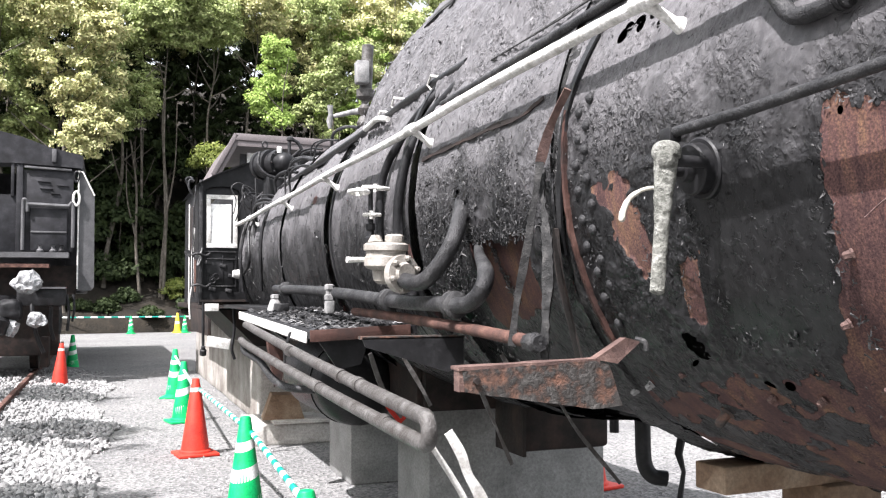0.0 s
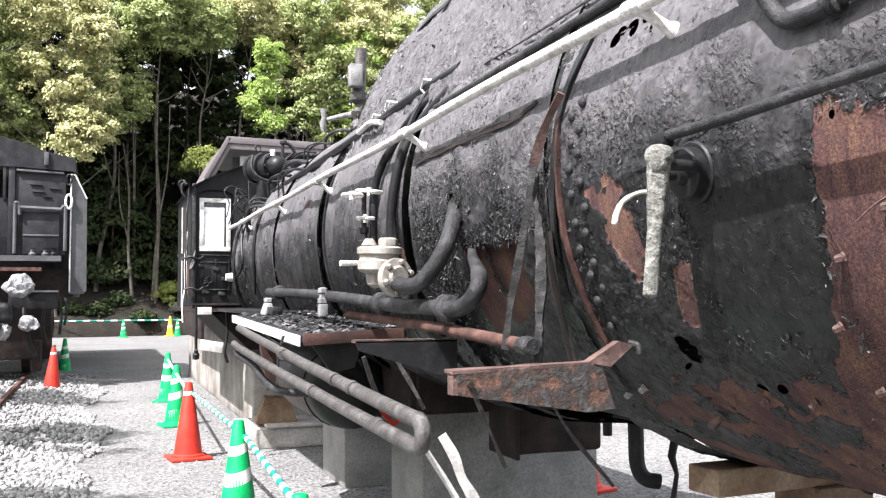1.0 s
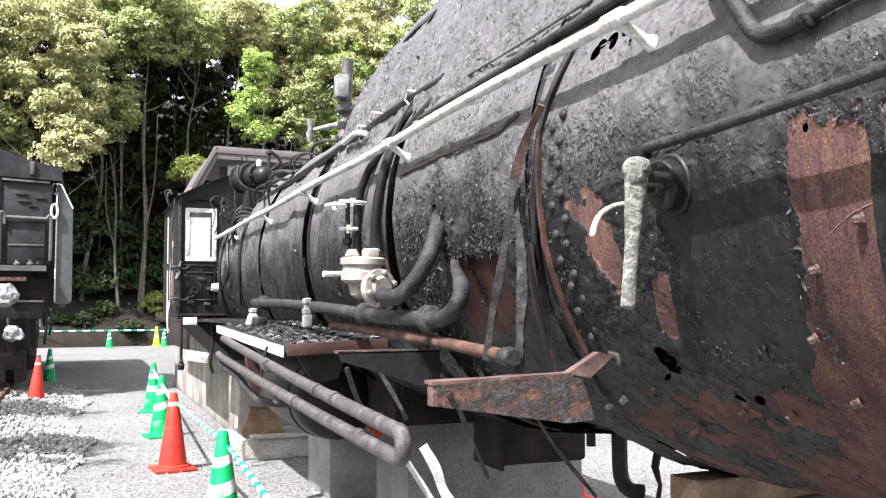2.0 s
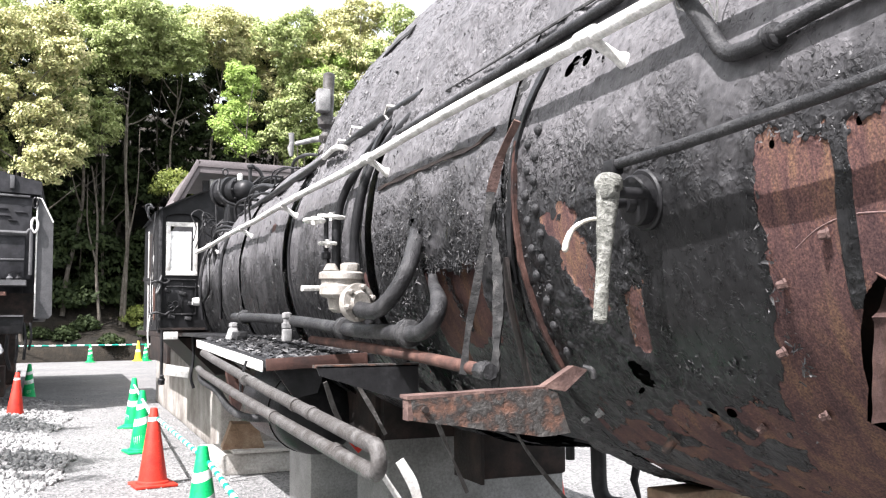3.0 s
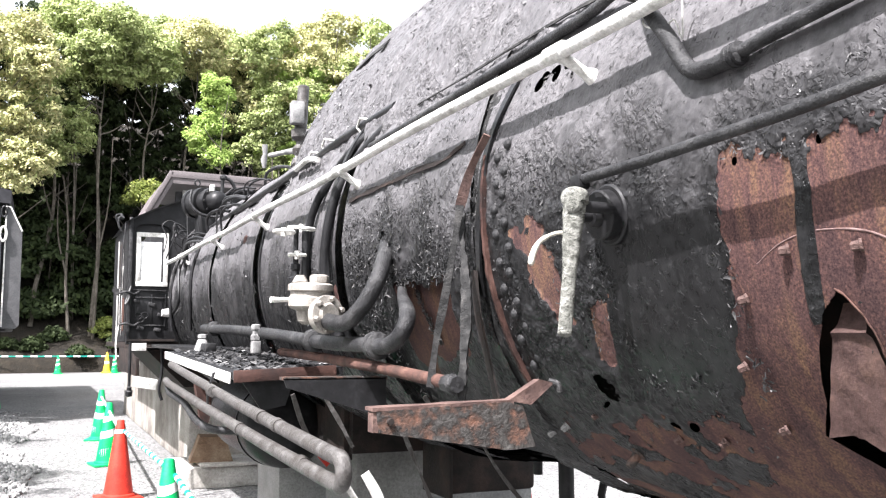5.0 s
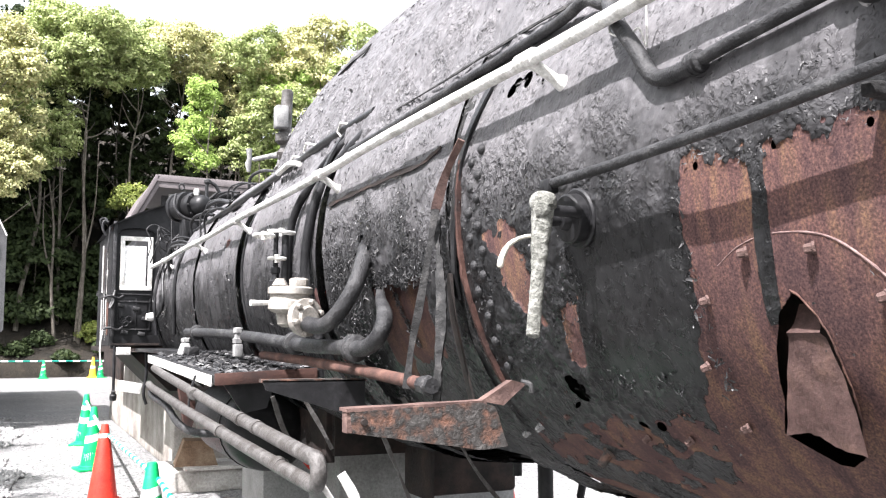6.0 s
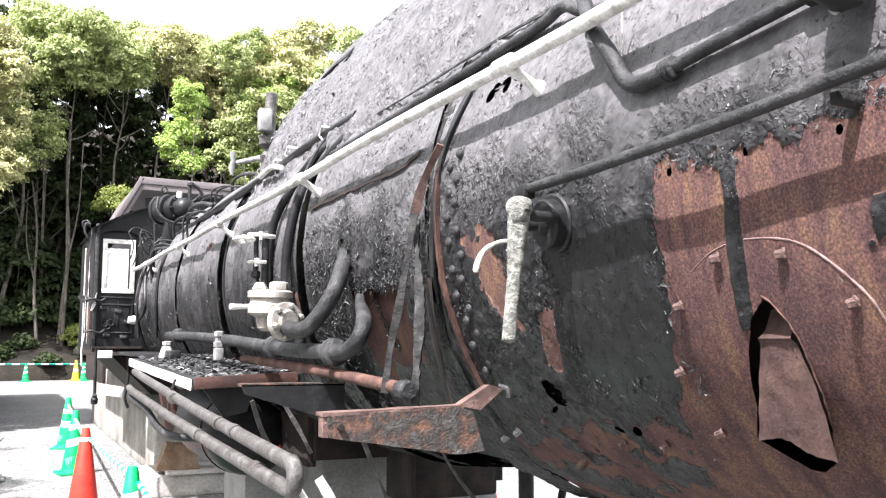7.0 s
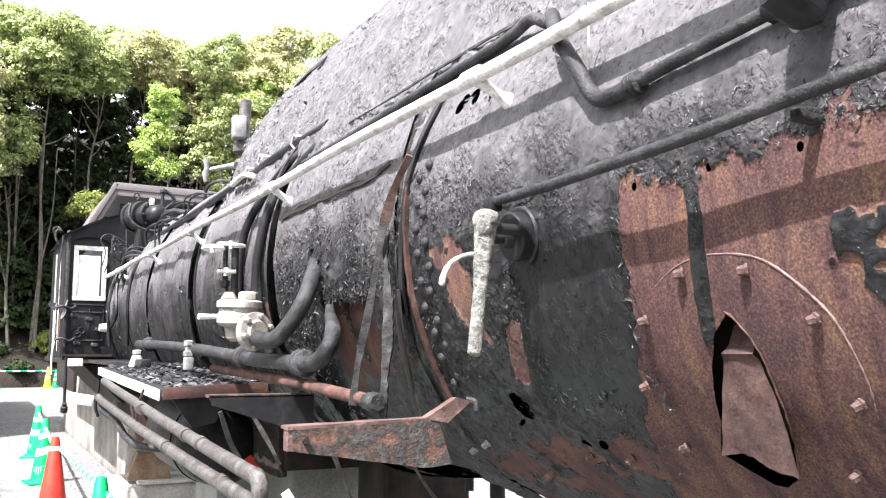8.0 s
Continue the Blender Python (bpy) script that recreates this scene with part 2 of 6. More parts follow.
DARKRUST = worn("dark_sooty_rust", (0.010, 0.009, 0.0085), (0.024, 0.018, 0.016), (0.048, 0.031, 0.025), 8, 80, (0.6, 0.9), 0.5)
BRASS = worn("pale_bronze_casting", (0.17, 0.155, 0.135), (0.27, 0.25, 0.225), (0.38, 0.362, 0.335), 18, 140, (0.45, 0.75), 0.4, 0.002)
PALEPIPE = worn("pale_weathered_fitting", (0.12, 0.12, 0.12), (0.22, 0.218, 0.215), (0.34, 0.335, 0.33), 12, 120, (0.4, 0.65), 0.35, 0.0015)
STRAP = worn("scuffed_black_iron", (0.008, 0.008, 0.008), (0.022, 0.022, 0.022), (0.06, 0.058, 0.056), 26, 150, (0.65, 0.9), 0.7, 0.004)
BAREPIPE = worn("bare_weathered_grey_pipe", (0.040, 0.035, 0.032), (0.068, 0.064, 0.061), (0.125, 0.121, 0.117), 22, 130, (0.35, 0.65), 0.7, 0.003)
CONCRETE = worn("cast_concrete", (0.18, 0.178, 0.172), (0.25, 0.248, 0.24), (0.32, 0.317, 0.305), 3, 60, (0.75, 0.95), 0.3, 0.003)
PALECONCRETE = worn("pale_rough_concrete", (0.34, 0.32, 0.29), (0.45, 0.43, 0.4), (0.55, 0.53, 0.5), 4, 50, (0.8, 0.95), 0.5, 0.005)
STAINED = worn("stained_concrete", (0.15, 0.13, 0.112), (0.29, 0.27, 0.245), (0.42, 0.40, 0.37), 2.2, 45, (0.8, 0.95), 0.5, 0.005)
TIMBER = worn("weathered_timber", (0.12, 0.075, 0.045), (0.22, 0.15, 0.1), (0.32, 0.25, 0.18), 5, 70, (0.7, 0.9), 0.5, 0.003)
CREAM = worn("worn_cream_paint", (0.3, 0.28, 0.23), (0.46, 0.44, 0.38), (0.6, 0.58, 0.52), 22, 120, (0.45, 0.7), 0.4, 0.002)
BROWNIRON = worn("purple_brown_rusty_iron", (0.05, 0.031, 0.028), (0.10, 0.062, 0.054), (0.165, 0.108, 0.09), 16, 140, (0.65, 0.9), 0.7, 0.004)
REDPLASTIC = worn("red_orange_plastic", (0.42, 0.026, 0.018), (0.52, 0.036, 0.022), (0.58, 0.05, 0.03), 6, 80, (0.4, 0.6), 0.1, 0.001)
GREENPLASTIC = worn("green_plastic", (0.0, 0.27, 0.075), (0.004, 0.36, 0.105), (0.02, 0.42, 0.14), 6, 80, (0.4, 0.6), 0.1, 0.001)
WHITEBAND = worn("white_reflective_band", (0.6, 0.62, 0.6), (0.75, 0.76, 0.74), (0.8, 0.8, 0.79), 9, 90, (0.4, 0.6), 0.1, 0.001)


def ground_material():
    mat, nt, links, p = material("pale_fine_gravel", 0.9)
    v = coords(nt, links)
    vo = nt.new("ShaderNodeTexVoronoi")
    vo.inputs["Scale"].default_value = 45
    links.new(v, vo.inputs["Vector"])
    big = noise_node(nt, links, v, 0.6, 5, 0.6)
    grit = noise_node(nt, links, v, 70, 3, 0.7)
    c1 = ramp(nt, links, vo.outputs["Color"], [(0.1, (0.075, 0.075, 0.075)), (0.9, (0.245, 0.243, 0.239))])
    c2 = ramp(nt, links, big, [(0.3, (0.75, 0.75, 0.76)), (0.7, (1.1, 1.1, 1.08))])
    links.new(mixc(nt, links, 1.0, c1, c2, "MULTIPLY"), p.inputs["Base Color"])
    b = bump(nt, links, p, vo.outputs["Distance"], 0.8, 0.012)
    bump(nt, links, p, grit, 0.4, 0.004, b)
    return mat


def random_tint(name, cols, rough=0.7, translucent=0.0):
    """Colour chosen piece by piece."""
    mat, nt, links, p = material(name, rough)
    g = nt.new("ShaderNodeNewGeometry")
    o = nt.new("ShaderNodeObjectInfo")
    mx = nt.new("ShaderNodeMath")
    mx.operation = "FRACT"
    ad = nt.new("ShaderNodeMath")
    ad.operation = "MULTIPLY_ADD"
    ad.inputs[1].default_value = 0.25
    links.new(o.outputs["Random"], ad.inputs[0])
    links.new(g.outputs["Random Per Island"], ad.inputs[2])
    links.new(ad.outputs[0], mx.inputs[0])
    n = len(cols)
    c = ramp(nt, links, mx.outputs[0], [(k / (n - 1), col) for k, col in enumerate(cols)])
    links.new(c, p.inputs["Base Color"])
    if translucent:
        p.inputs["Subsurface Weight"].default_value = 0.0
        t = nt.new("ShaderNodeBsdfTranslucent")
        links.new(c, t.inputs["Color"])
        mix = nt.new("ShaderNodeMixShader")
        mix.inputs[0].default_value = translucent
        links.new(p.outputs[0], mix.inputs[1])
        links.new(t.outputs[0], mix.inputs[2])
        links.new(mix.outputs[0], nt["Material Output"].inputs["Surface"])
    return mat


GRAVEL = ground_material()
SCALE_GREY = random_tint("grey_lifted_paint", [(0.05, 0.05, 0.051), (0.09, 0.088, 0.09), (0.065, 0.064, 0.065), (0.10, 0.099, 0.10)], 0.5)
SCALE_HOOD = random_tint("pale_grey_lifted_hood_paint", [(0.10, 0.098, 0.10), (0.15, 0.147, 0.15), (0.12, 0.118, 0.12), (0.17, 0.167, 0.17)], 0.5)
SCALE = random_tint("lifted_paint", [(0.010, 0.010, 0.011), (0.035, 0.035, 0.036), (0.02, 0.02, 0.021), (0.11, 0.108, 0.107)], 0.35)
DARKRED = worn("dark_red_brown_rust", (0.02, 0.012, 0.011), (0.05, 0.024, 0.019), (0.085, 0.045, 0.036), 7, 110, (0.6, 0.85), 0.5)
BALLAST = random_tint("grey_crushed_stone", [(0.10, 0.10, 0.10), (0.26, 0.26, 0.255), (0.17, 0.168, 0.165), (0.34, 0.335, 0.33)], 0.85)
LEAF_OLIVE = random_tint("olive_leaves", [(0.19, 0.25, 0.085), (0.29, 0.345, 0.13), (0.39, 0.42, 0.20), (0.24, 0.295, 0.10)], 0.5, 0.14)
LEAF_BLOSSOM = random_tint("leaves_with_cream_blossom", [(0.44, 0.41, 0.20), (0.27, 0.31, 0.12), (0.55, 0.50, 0.28), (0.36, 0.38, 0.16)], 0.55, 0.14)
LEAF_BRIGHT = random_tint("bright_green_leaves", [(0.20, 0.30, 0.066), (0.30, 0.405, 0.105), (0.235, 0.335, 0.077), (0.37, 0.455, 0.15)], 0.5, 0.25)
LEAF_SHRUB = random_tint("yellow_green_shrub_leaves", [(0.08, 0.11, 0.02), (0.14, 0.17, 0.035), (0.2, 0.22, 0.06), (0.11, 0.14, 0.03)], 0.5, 0.2)
# green leaves coloured near-black for the shade inside the wood
LEAF_SHADED = random_tint("green_leaves_darkened_as_shade", [(0.010, 0.018, 0.005), (0.024, 0.036, 0.010), (0.016, 0.027, 0.007), (0.032, 0.046, 0.013)], 0.75, 0.15)
BARK = worn("grey_brown_bark", (0.05, 0.042, 0.034), (0.1, 0.088, 0.072), (0.17, 0.155, 0.135), 4, 40, (0.8, 0.95), 0.6, 0.01)
# leaf litter with the shade under the trees put into its colour
SHADED_SOIL = worn("leaf_litter_darkened_as_shade", (0.009, 0.008, 0.006), (0.017, 0.014, 0.010), (0.032, 0.026, 0.018), 1.5, 12, (0.85, 0.98), 0.6, 0.05)
ROOFBROWN = worn("grey_brown_painted_board", (0.10, 0.088, 0.09), (0.125, 0.11, 0.112), (0.15, 0.132, 0.134), 2, 40, (0.5, 0.7), 0.15, 0.002)

# ---- ground ----
bm = bmesh.new()
bmesh.ops.create_grid(bm, x_segments=2, y_segments=2, size=600)
ground = tagged(new("ground", mesh_of("ground", bm, GRAVEL)), "pale grey fine gravel ground in bright sun", "ground", kind="structure")

# ---- the locomotive ----
loco = thing("steam_locomotive", "derelict black steam locomotive with peeling paint and rust", "locomotive", m=pose(XC, 6, 0))
LM = pose(-XC, -6, 0)


def lpart(name, bm, material, label="", parent=None, smooth=False):
    """A part of the locomotive whose mesh is given in world places."""
    ob = part(name, bm, material, parent or loco, label, smooth)
    if parent is None:
        ob.matrix_local = LM
    return ob


def lmesh(name, me, label="", parent=None):
    ob = new(name, me)
    ob.parent = parent or loco
    if parent is None:
        ob.matrix_local = LM
    if label:
        ob["label"] = label
    return ob


def blob(y, z, cy, cz, ry, rz, tilt=0.0):
    """Below 1 inside a tilted oval on the boiler's side."""
    c, s = math.cos(radians(tilt)), math.sin(radians(tilt))
    a, b = (y - cy) * c + (z - cz) * s, -(y - cy) * s + (z - cz) * c
    return np.sqrt((a / ry) ** 2 + (b / rz) ** 2)


def angles(fine, lo=100.0, hi=264.0, coarse=8.0):
    """Angles round the boiler, fine on the seen side."""
    a = np.arange(lo, hi, fine)
    b = np.arange(hi, lo + 360.0, coarse)
    return np.radians(np.concatenate([a, b]))


def skin(ys, th, radius):
    return np.stack([XC + radius * np.cos(th), ys + 0 * th, ZC + radius * np.sin(th)], -1)


def ridged(x, y, z, scale, octaves, seed):
    """Creases like crumpled foil, 0 to 1."""
    total, amp, norm = 0.0, 1.0, 0.0
    for k in range(octaves):
        q = scale * 2.0**k
        total = total + amp * (1 - np.abs(2 * vnoise(x * q + 3.7 * k, y * q, z * q + 1.9 * k, seed + k) - 1)) ** 2
        norm += amp
        amp *= 0.55
    return total / norm


def crinkle(x, y, z, seed=0):
    """Relief of thick old paint: crumpled patches and plates with steps at their edges."""
    wx = 0.03 * (fbm(x, y, z, 11, 2, seed + 41) - 0.5)
    zone = step(0.45, 0.56, fbm(x, y, z, 6, 3, seed + 5))
    cr = ridged(x + wx, y - wx, z + wx, 22, 3, seed)
    fl = step(0.54, 0.555, fbm(x + wx, y, z - wx, 12, 4, seed + 11))
    return (0.0095 * cr * zone + 0.0032 * fl, zone)


def snap(y, th, hole):
    """Draw the grid's points near a round hole's rim onto the rim."""
    cy, cz, ry, rz, tilt = hole
    z = ZC + RB * np.sin(th)
    b = blob(y, z, cy, cz, ry, rz, tilt)
    near = (np.abs(b - 1) < (0.0007 if ry < 0.008 and rz < 0.008 else 0.0026) / min(ry, rz)) & (np.cos(th) < 0) & (b > 0.2)
    k = np.where(near, 1 / np.maximum(b, 0.2), 1.0)
    y2, z2 = cy + (y - cy) * k, cz + (z - cz) * k
    th2 = np.where(near, math.pi - np.arcsin(np.clip((z2 - ZC) / RB, -1, 1)), th)
    return np.where(near, y2, y), th2


HOLES = [(1.216, 1.766, 0.0068, 0.0078, 0), (1.024, 1.768, 0.0068, 0.0078, 0), (0.837, 1.765, 0.0068, 0.0078, 0), (1.636, 1.267, 0.014, 0.009, 20), (1.58, 1.266, 0.016, 0.010, -15), (1.975, 2.101, 0.026, 0.019, -20), (1.955, 2.117, 0.022, 0.013, 15), (1.895, 2.106, 0.017, 0.020, 25), (1.905, 2.121, 0.024, 0.011, 0), (1.842, 2.114, 0.016, 0.012, 20), (1.806, 2.079, 0.006, 0.011, -15), (1.823, 1.364, 0.026, 0.012, 0), (1.814, 1.346, 0.034, 0.015, 0), (1.808, 1.326, 0.026, 0.013, 0), (1.858, 1.303, 0.018, 0.005, -20)]


# upper edge of the bare rusty area
TOP_Y, TOP_Z = [0.5, 0.70, 0.885, 1.04, 1.075, 1.172, 1.25], [1.80, 1.79, 1.783, 1.777, 1.752, 1.78, 1.793]


def smokebox():
    ys = np.concatenate([np.arange(-0.5, 0.6, 0.05), np.arange(0.6, 0.96, 0.0042), np.arange(0.96, 1.25, 0.0026), np.arange(1.25, 2.24, 0.0045)])
    for h in HOLES[:3]:
        ys = np.concatenate([ys[np.abs(ys - h[0]) > 0.010], np.arange(h[0] - 0.0095, h[0] + 0.0096, 0.00125)])
    ys = np.sort(ys)
    th = angles(0.27)
    th = np.sort(np.concatenate([th[(th < 3.158) | (th > 3.225)], np.radians(np.arange(180.98, 184.75, 0.075))]))
    th = np.sort(np.concatenate([th[(th < 3.459) | (th > 3.885)], np.radians(np.arange(198.2, 222.6, 0.12))]))
    Y, T = np.meshgrid(ys, th, indexing="ij")
    for h in HOLES:
        Y, T = snap(Y, T, h)
    X, Z = XC + RB * np.cos(T), ZC + RB * np.sin(T)
    left = np.cos(T) < 0
    n1, n2 = fbm(X, Y, Z, 6, 4, 3), fbm(X, Y, Z, 18, 3, 9)
    # the edge of the pointed opening
    y_far = np.interp(Z, [1.237, 1.262, 1.284, 1.348, 1.394, 1.453, 1.505, 1.533], [1.115, 1.165, 1.205, 1.158, 1.141, 1.111, 1.075, 1.041]) + (n2 - 0.5) * 0.008
    y_near = np.interp(Z, [1.237, 1.26, 1.316, 1.364, 1.409, 1.454, 1.49, 1.524, 1.533], [1.085, 1.041, 1.010, 0.995, 0.992, 0.992, 1.005, 1.028, 1.041]) + (n2 - 0.5) * 0.006
    tall = (Z < 1.533) & (Z > 1.237) & left
    Y = np.where(tall & (np.abs(Y - y_far) < 0.0016), y_far, Y)
    Y = np.where(tall & (np.abs(Y - y_near) < 0.0016), y_near, Y)
    edge = (n1 - 0.5) * 0.18 + (n2 - 0.5) * 0.09
    # bare rusty sheet: the big area at the front, its tongue along the bottom, small scabs
    left_edge = np.interp(Z, [1.0, 1.339, 1.429, 1.493, 1.555, 1.627, 1.79], [1.52, 1.367, 1.317, 1.288, 1.272, 1.262, 1.25])
    top_edge = np.interp(Y, TOP_Y, TOP_Z)
    rag = (fbm(X, Y, Z, 32, 3, 19) - 0.5) * 0.12
    main = step(-0.02, 0.02, left_edge - Y + edge * 0.25 + rag * 0.35) * step(-0.02, 0.02, top_edge - Z + edge * 0.4 + rag)
    low = step(-0.05, 0.05, 1.262 - 0.05 * (Y - 1.3) - Z + edge * 1.9 + rag * 0.8) * step(0.40, 0.50, fbm(X, Y * 0.7, Z * 1.3, 9, 4, 23) + np.clip(1.45 - Y, 0, 1))
    tri = np.maximum.reduce([(Z - 1.735) / 0.06, (1.90 - Y - 0.28 * (1.735 - Z)) / 0.05, (Y - 2.06 + 0.62 * (1.735 - Z)) / 0.05, (1.49 - Z) / 0.06])
    scab = step(0.2, -0.2, tri + edge * 6 + rag * 13)
    tongue = np.maximum.reduce([np.abs(Y - 1.71 - 0.35 * (1.555 - Z)) / 0.036, np.abs(Z - 1.465) / 0.075])
    scab2 = step(1.2, 0.8, tongue + edge * 4 + rag * 6)
    seam = step(1.2, 0.8, np.abs(Y - np.interp(Z, [1.495, 1.546, 1.63, 1.695], [1.094, 1.083, 1.074, 1.067])) / (0.0135 + 0.007 * n1) + rag * 4) * step(1.46, 1.50, Z)
    dab = step(1.2, 0.8, np.minimum(blob(Y, Z, 0.725, 1.632, 0.058, 0.030, 8), blob(Y, Z, 0.735, 1.56, 0.016, 0.013, 15)) + edge * 9 + rag * 26)
    rust = np.clip(np.maximum.reduce([main * (1 - seam) * (1 - dab), 0.8 * low, 0.88 * scab, 0.62 * scab2]), 0, 1) * left
    smooth = step(1.15, 0.8, np.maximum(np.abs(Y - 1.46) / 0.21, np.abs(Z - 1.52) / 0.17) + edge)
    cr, zone = crinkle(X, Y, Z)
    quiet = (1 - 0.92 * smooth) * (1 - 0.6 * step(1.88, 2.0, Z + (n1 - 0.5) * 0.2))
    quiet = quiet * (1 - 0.45 * step(1.75, 1.35, Y))
    bare = 0.0008 * (fbm(X, Y, Z, 60, 3, 31) - 0.5)
    d = np.where(left, (cr * quiet + 0.0025) * (1 - rust) + bare * rust, 0.0)
    d += 0.009 * (fbm(X, Y, Z, 3, 2, 40) - 0.5) * left
    co = skin(Y, T, RB + d)
    hole = np.zeros(Y.shape, bool)
    for h in HOLES:
        hole |= blob(Y, Z, *h) < 1.02
    hole |= (Y < y_far + 0.0004) & (Y > y_near - 0.0004) & (Z < 1.532) & (Z > 1.237)
    hole &= left
    hc = hole[:-1] & hole[1:]
    cells = ~(hc & np.roll(hc, -1, axis=1))
    # paint colour goes from black to grey with height, unevenly
    greyness = step(1.66, 2.06, Z + (n1 - 0.5) * 0.3 + (n2 - 0.5) * 0.15)
    return grid_mesh("smokebox", co, cells, BOILER, rust, True, greyness, quiet)


lmesh("smokebox", smokebox(), "crinkled black paint peeling off rusty steel")
# dark inside of the smokebox
yy = np.array([-0.5, 2.3])
Y, T = np.meshgrid(yy, angles(6.0), indexing="ij")
lmesh("inner_shell", grid_mesh("inner_shell", skin(Y, T, 0.74 + 0 * Y), None, DARKRUST, closed=True), "sooty inner shell")
bm = lathe([(0.02, -0.03), (0.8, -0.02), (RB + 0.02, 0.0), (RB + 0.02, 0.03)], pose(XC, -0.53, ZC, 90, 0, 0), 48)
lpart("smokebox_front", bm, BLACK)

SEGMENTS = [(2.27, 3.47, 0.0), (3.52, 3.95, 0.012), (3.98, 4.93, -0.004), (5.10, 5.54, 0.006), (5.57, 6.41, 0.0), (6.46, 7.38, 0.008), (7.42, 8.38, 0.0), (8.42, 8.72, 0.012)]


def jacket(k, y0, y1, lift):
    far = y0 > 5
    ys = np.linspace(y0, y1, int((y1 - y0) / (0.011 if far else 0.007)) + 2)
    th = angles(0.9 if far else 0.45, 95, 262)
    Y, T = np.meshgrid(ys, th, indexing="ij")
    X, Z = XC + RB * np.cos(T), ZC + RB * np.sin(T)
    left = np.cos(T) < 0
    n1, n2 = fbm(X, Y, Z, 6, 4, 50 + k), fbm(X, Y, Z, 18, 3, 60 + k)
    edge = (n1 - 0.5) * 0.18 + (n2 - 0.5) * 0.09
    rust = step(0.79, 0.85, fbm(X, Y, Z, 5, 4, 70 + k)) * 0.8
    quiet = (1 - 0.7 * step(1.90, 2.0, Z + (n1 - 0.5) * 0.2)) * (1.0 if k == 0 else 0.75)
    d = crinkle(X, Y, Z, 5 * k)[0] * quiet + 0.02 * (fbm(X * 0.6, Y * 2.2, Z * 0.6, 3, 2, 80 + k) - 0.5)
    # upright ribs of the boards under the sheet
    if k > 0:
        w = 0.14 + 0.03 * np.sin(k * 2.1)
        d = d + 0.010 * (hash3(np.floor(Y / w).astype(np.int64), 0 * Y.astype(np.int64) + k, 0 * Y.astype(np.int64), 3) - 0.5) - 0.012 * step(0.9, 1.0, np.abs(2 * (Y / w % 1) - 1))
    lip = np.exp(-np.minimum(Y - y0, y1 - Y) / 0.02) * 0.008
    co = skin(Y, T, RB + lift + d + lip)
    cells = None
    if k == 0:
        gone = (Z < 1.645 + edge * 0.35) & (Y < 2.95 + edge * 0.4) & (Y > 2.49 + edge * 0.2) & left
        gone |= (Z < 1.46 + edge * 0.3) & (Y < 3.3) & (Y > 2.9) & left
        gone |= (blob(Y, Z, 3.01, 1.785, 0.028, 0.05, -10) + (n2 - 0.5) * 0.5 < 1) & left
        g = gone[:-1] & gone[1:]
        cells = ~(g & np.roll(g, -1, axis=1))
    # greyer paint towards the top of the panel
    greyness = step(1.62, 2.16, Z + (n1 - 0.5) * 0.4 + (n2 - 0.5) * 0.2)
    return grid_mesh("jacket_panel", co, cells, BOILER, rust * left, True, greyness, quiet)


for k, (y0, y1, lift) in enumerate(SEGMENTS):
    lmesh("jacket_panel", jacket(k, y0, y1, lift))
for ya, yb, part_bare in ((2.2, 3.1, 1.0), (3.1, 8.7, 0.0)):
    Y, T = np.meshgrid(np.linspace(ya, yb, 90), angles(1.0), indexing="ij")
    X, Z = XC + RB * np.cos(T), ZC + RB * np.sin(T)
    bare = part_bare * step(0.0, 0.1, fbm(X, Y, Z, 7, 4, 130) - 0.45 + np.clip((Z - 1.36) * 2.5, -0.25, 0.25))
    sag = 0.004 * (fbm(X, Y, Z, 9, 3, 131) - 0.5)
    lmesh("inner_barrel", grid_mesh("inner_barrel", skin(Y, T, RB - 0.05 + sag), None, BOILER, bare, True, 0 * Y, 0 * Y + 0.6), "rusty boiler barrel under the jacket")


def casing():
    """The long hood over the domes, with its rounded hind end."""
    prof = [(1.26, 2.20), (1.30, 2.36), (1.36, 2.55), (1.45, 2.72), (1.57, 2.88), (1.72, 3.06), (1.87, 3.2), (2.02, 3.25)]
    pts = np.array([(p.x, p.z) for p in curve([(a, 0, b) for a, b in prof], 16)])
    pts = np.concatenate([pts, np.stack([2 * XC - pts[::-1, 0], pts[::-1, 1]], -1)[1:]])
    ys = np.concatenate([np.arange(-0.5, 0.8, 0.1), np.arange(0.8, 5.0, 0.009)])
    Y, K = np.meshgrid(ys, np.arange(len(pts)), indexing="ij")
    X, Z = pts[K, 0], pts[K, 1]
    left = K < len(pts) * 0.55
    d = (crinkle(X, Y, Z, 90)[0] * 1.4 + 0.02 * (fbm(X, Y, Z, 2.5, 2, 95) - 0.5)) * left
    back = np.clip((Y - 4.8) / 0.2, 0, 1) ** 2 * 0.06
    nx, nz = X - XC, (Z - 2.3)
    ln = np.hypot(nx, nz) + 1e-6
    co = np.stack([X + (d - back) * nx / ln, Y, Z + (d - back) * nz / ln], -1)
    rust = step(0.84, 0.9, fbm(X, Y, Z, 6, 4, 99)) * 0.8
    end = np.stack([XC + (co[-1, :, 0] - XC) * 0.02, co[-1, :, 1] + 0.05, 2.4 + (co[-1, :, 2] - 2.4) * 0.02], -1)
    co = np.concatenate([co, end[None]])
    rust = np.concatenate([rust, rust[-1:]])
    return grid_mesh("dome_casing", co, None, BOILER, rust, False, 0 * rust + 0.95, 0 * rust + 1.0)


lmesh("dome_casing", casing(), "long dented black hood over the domes")


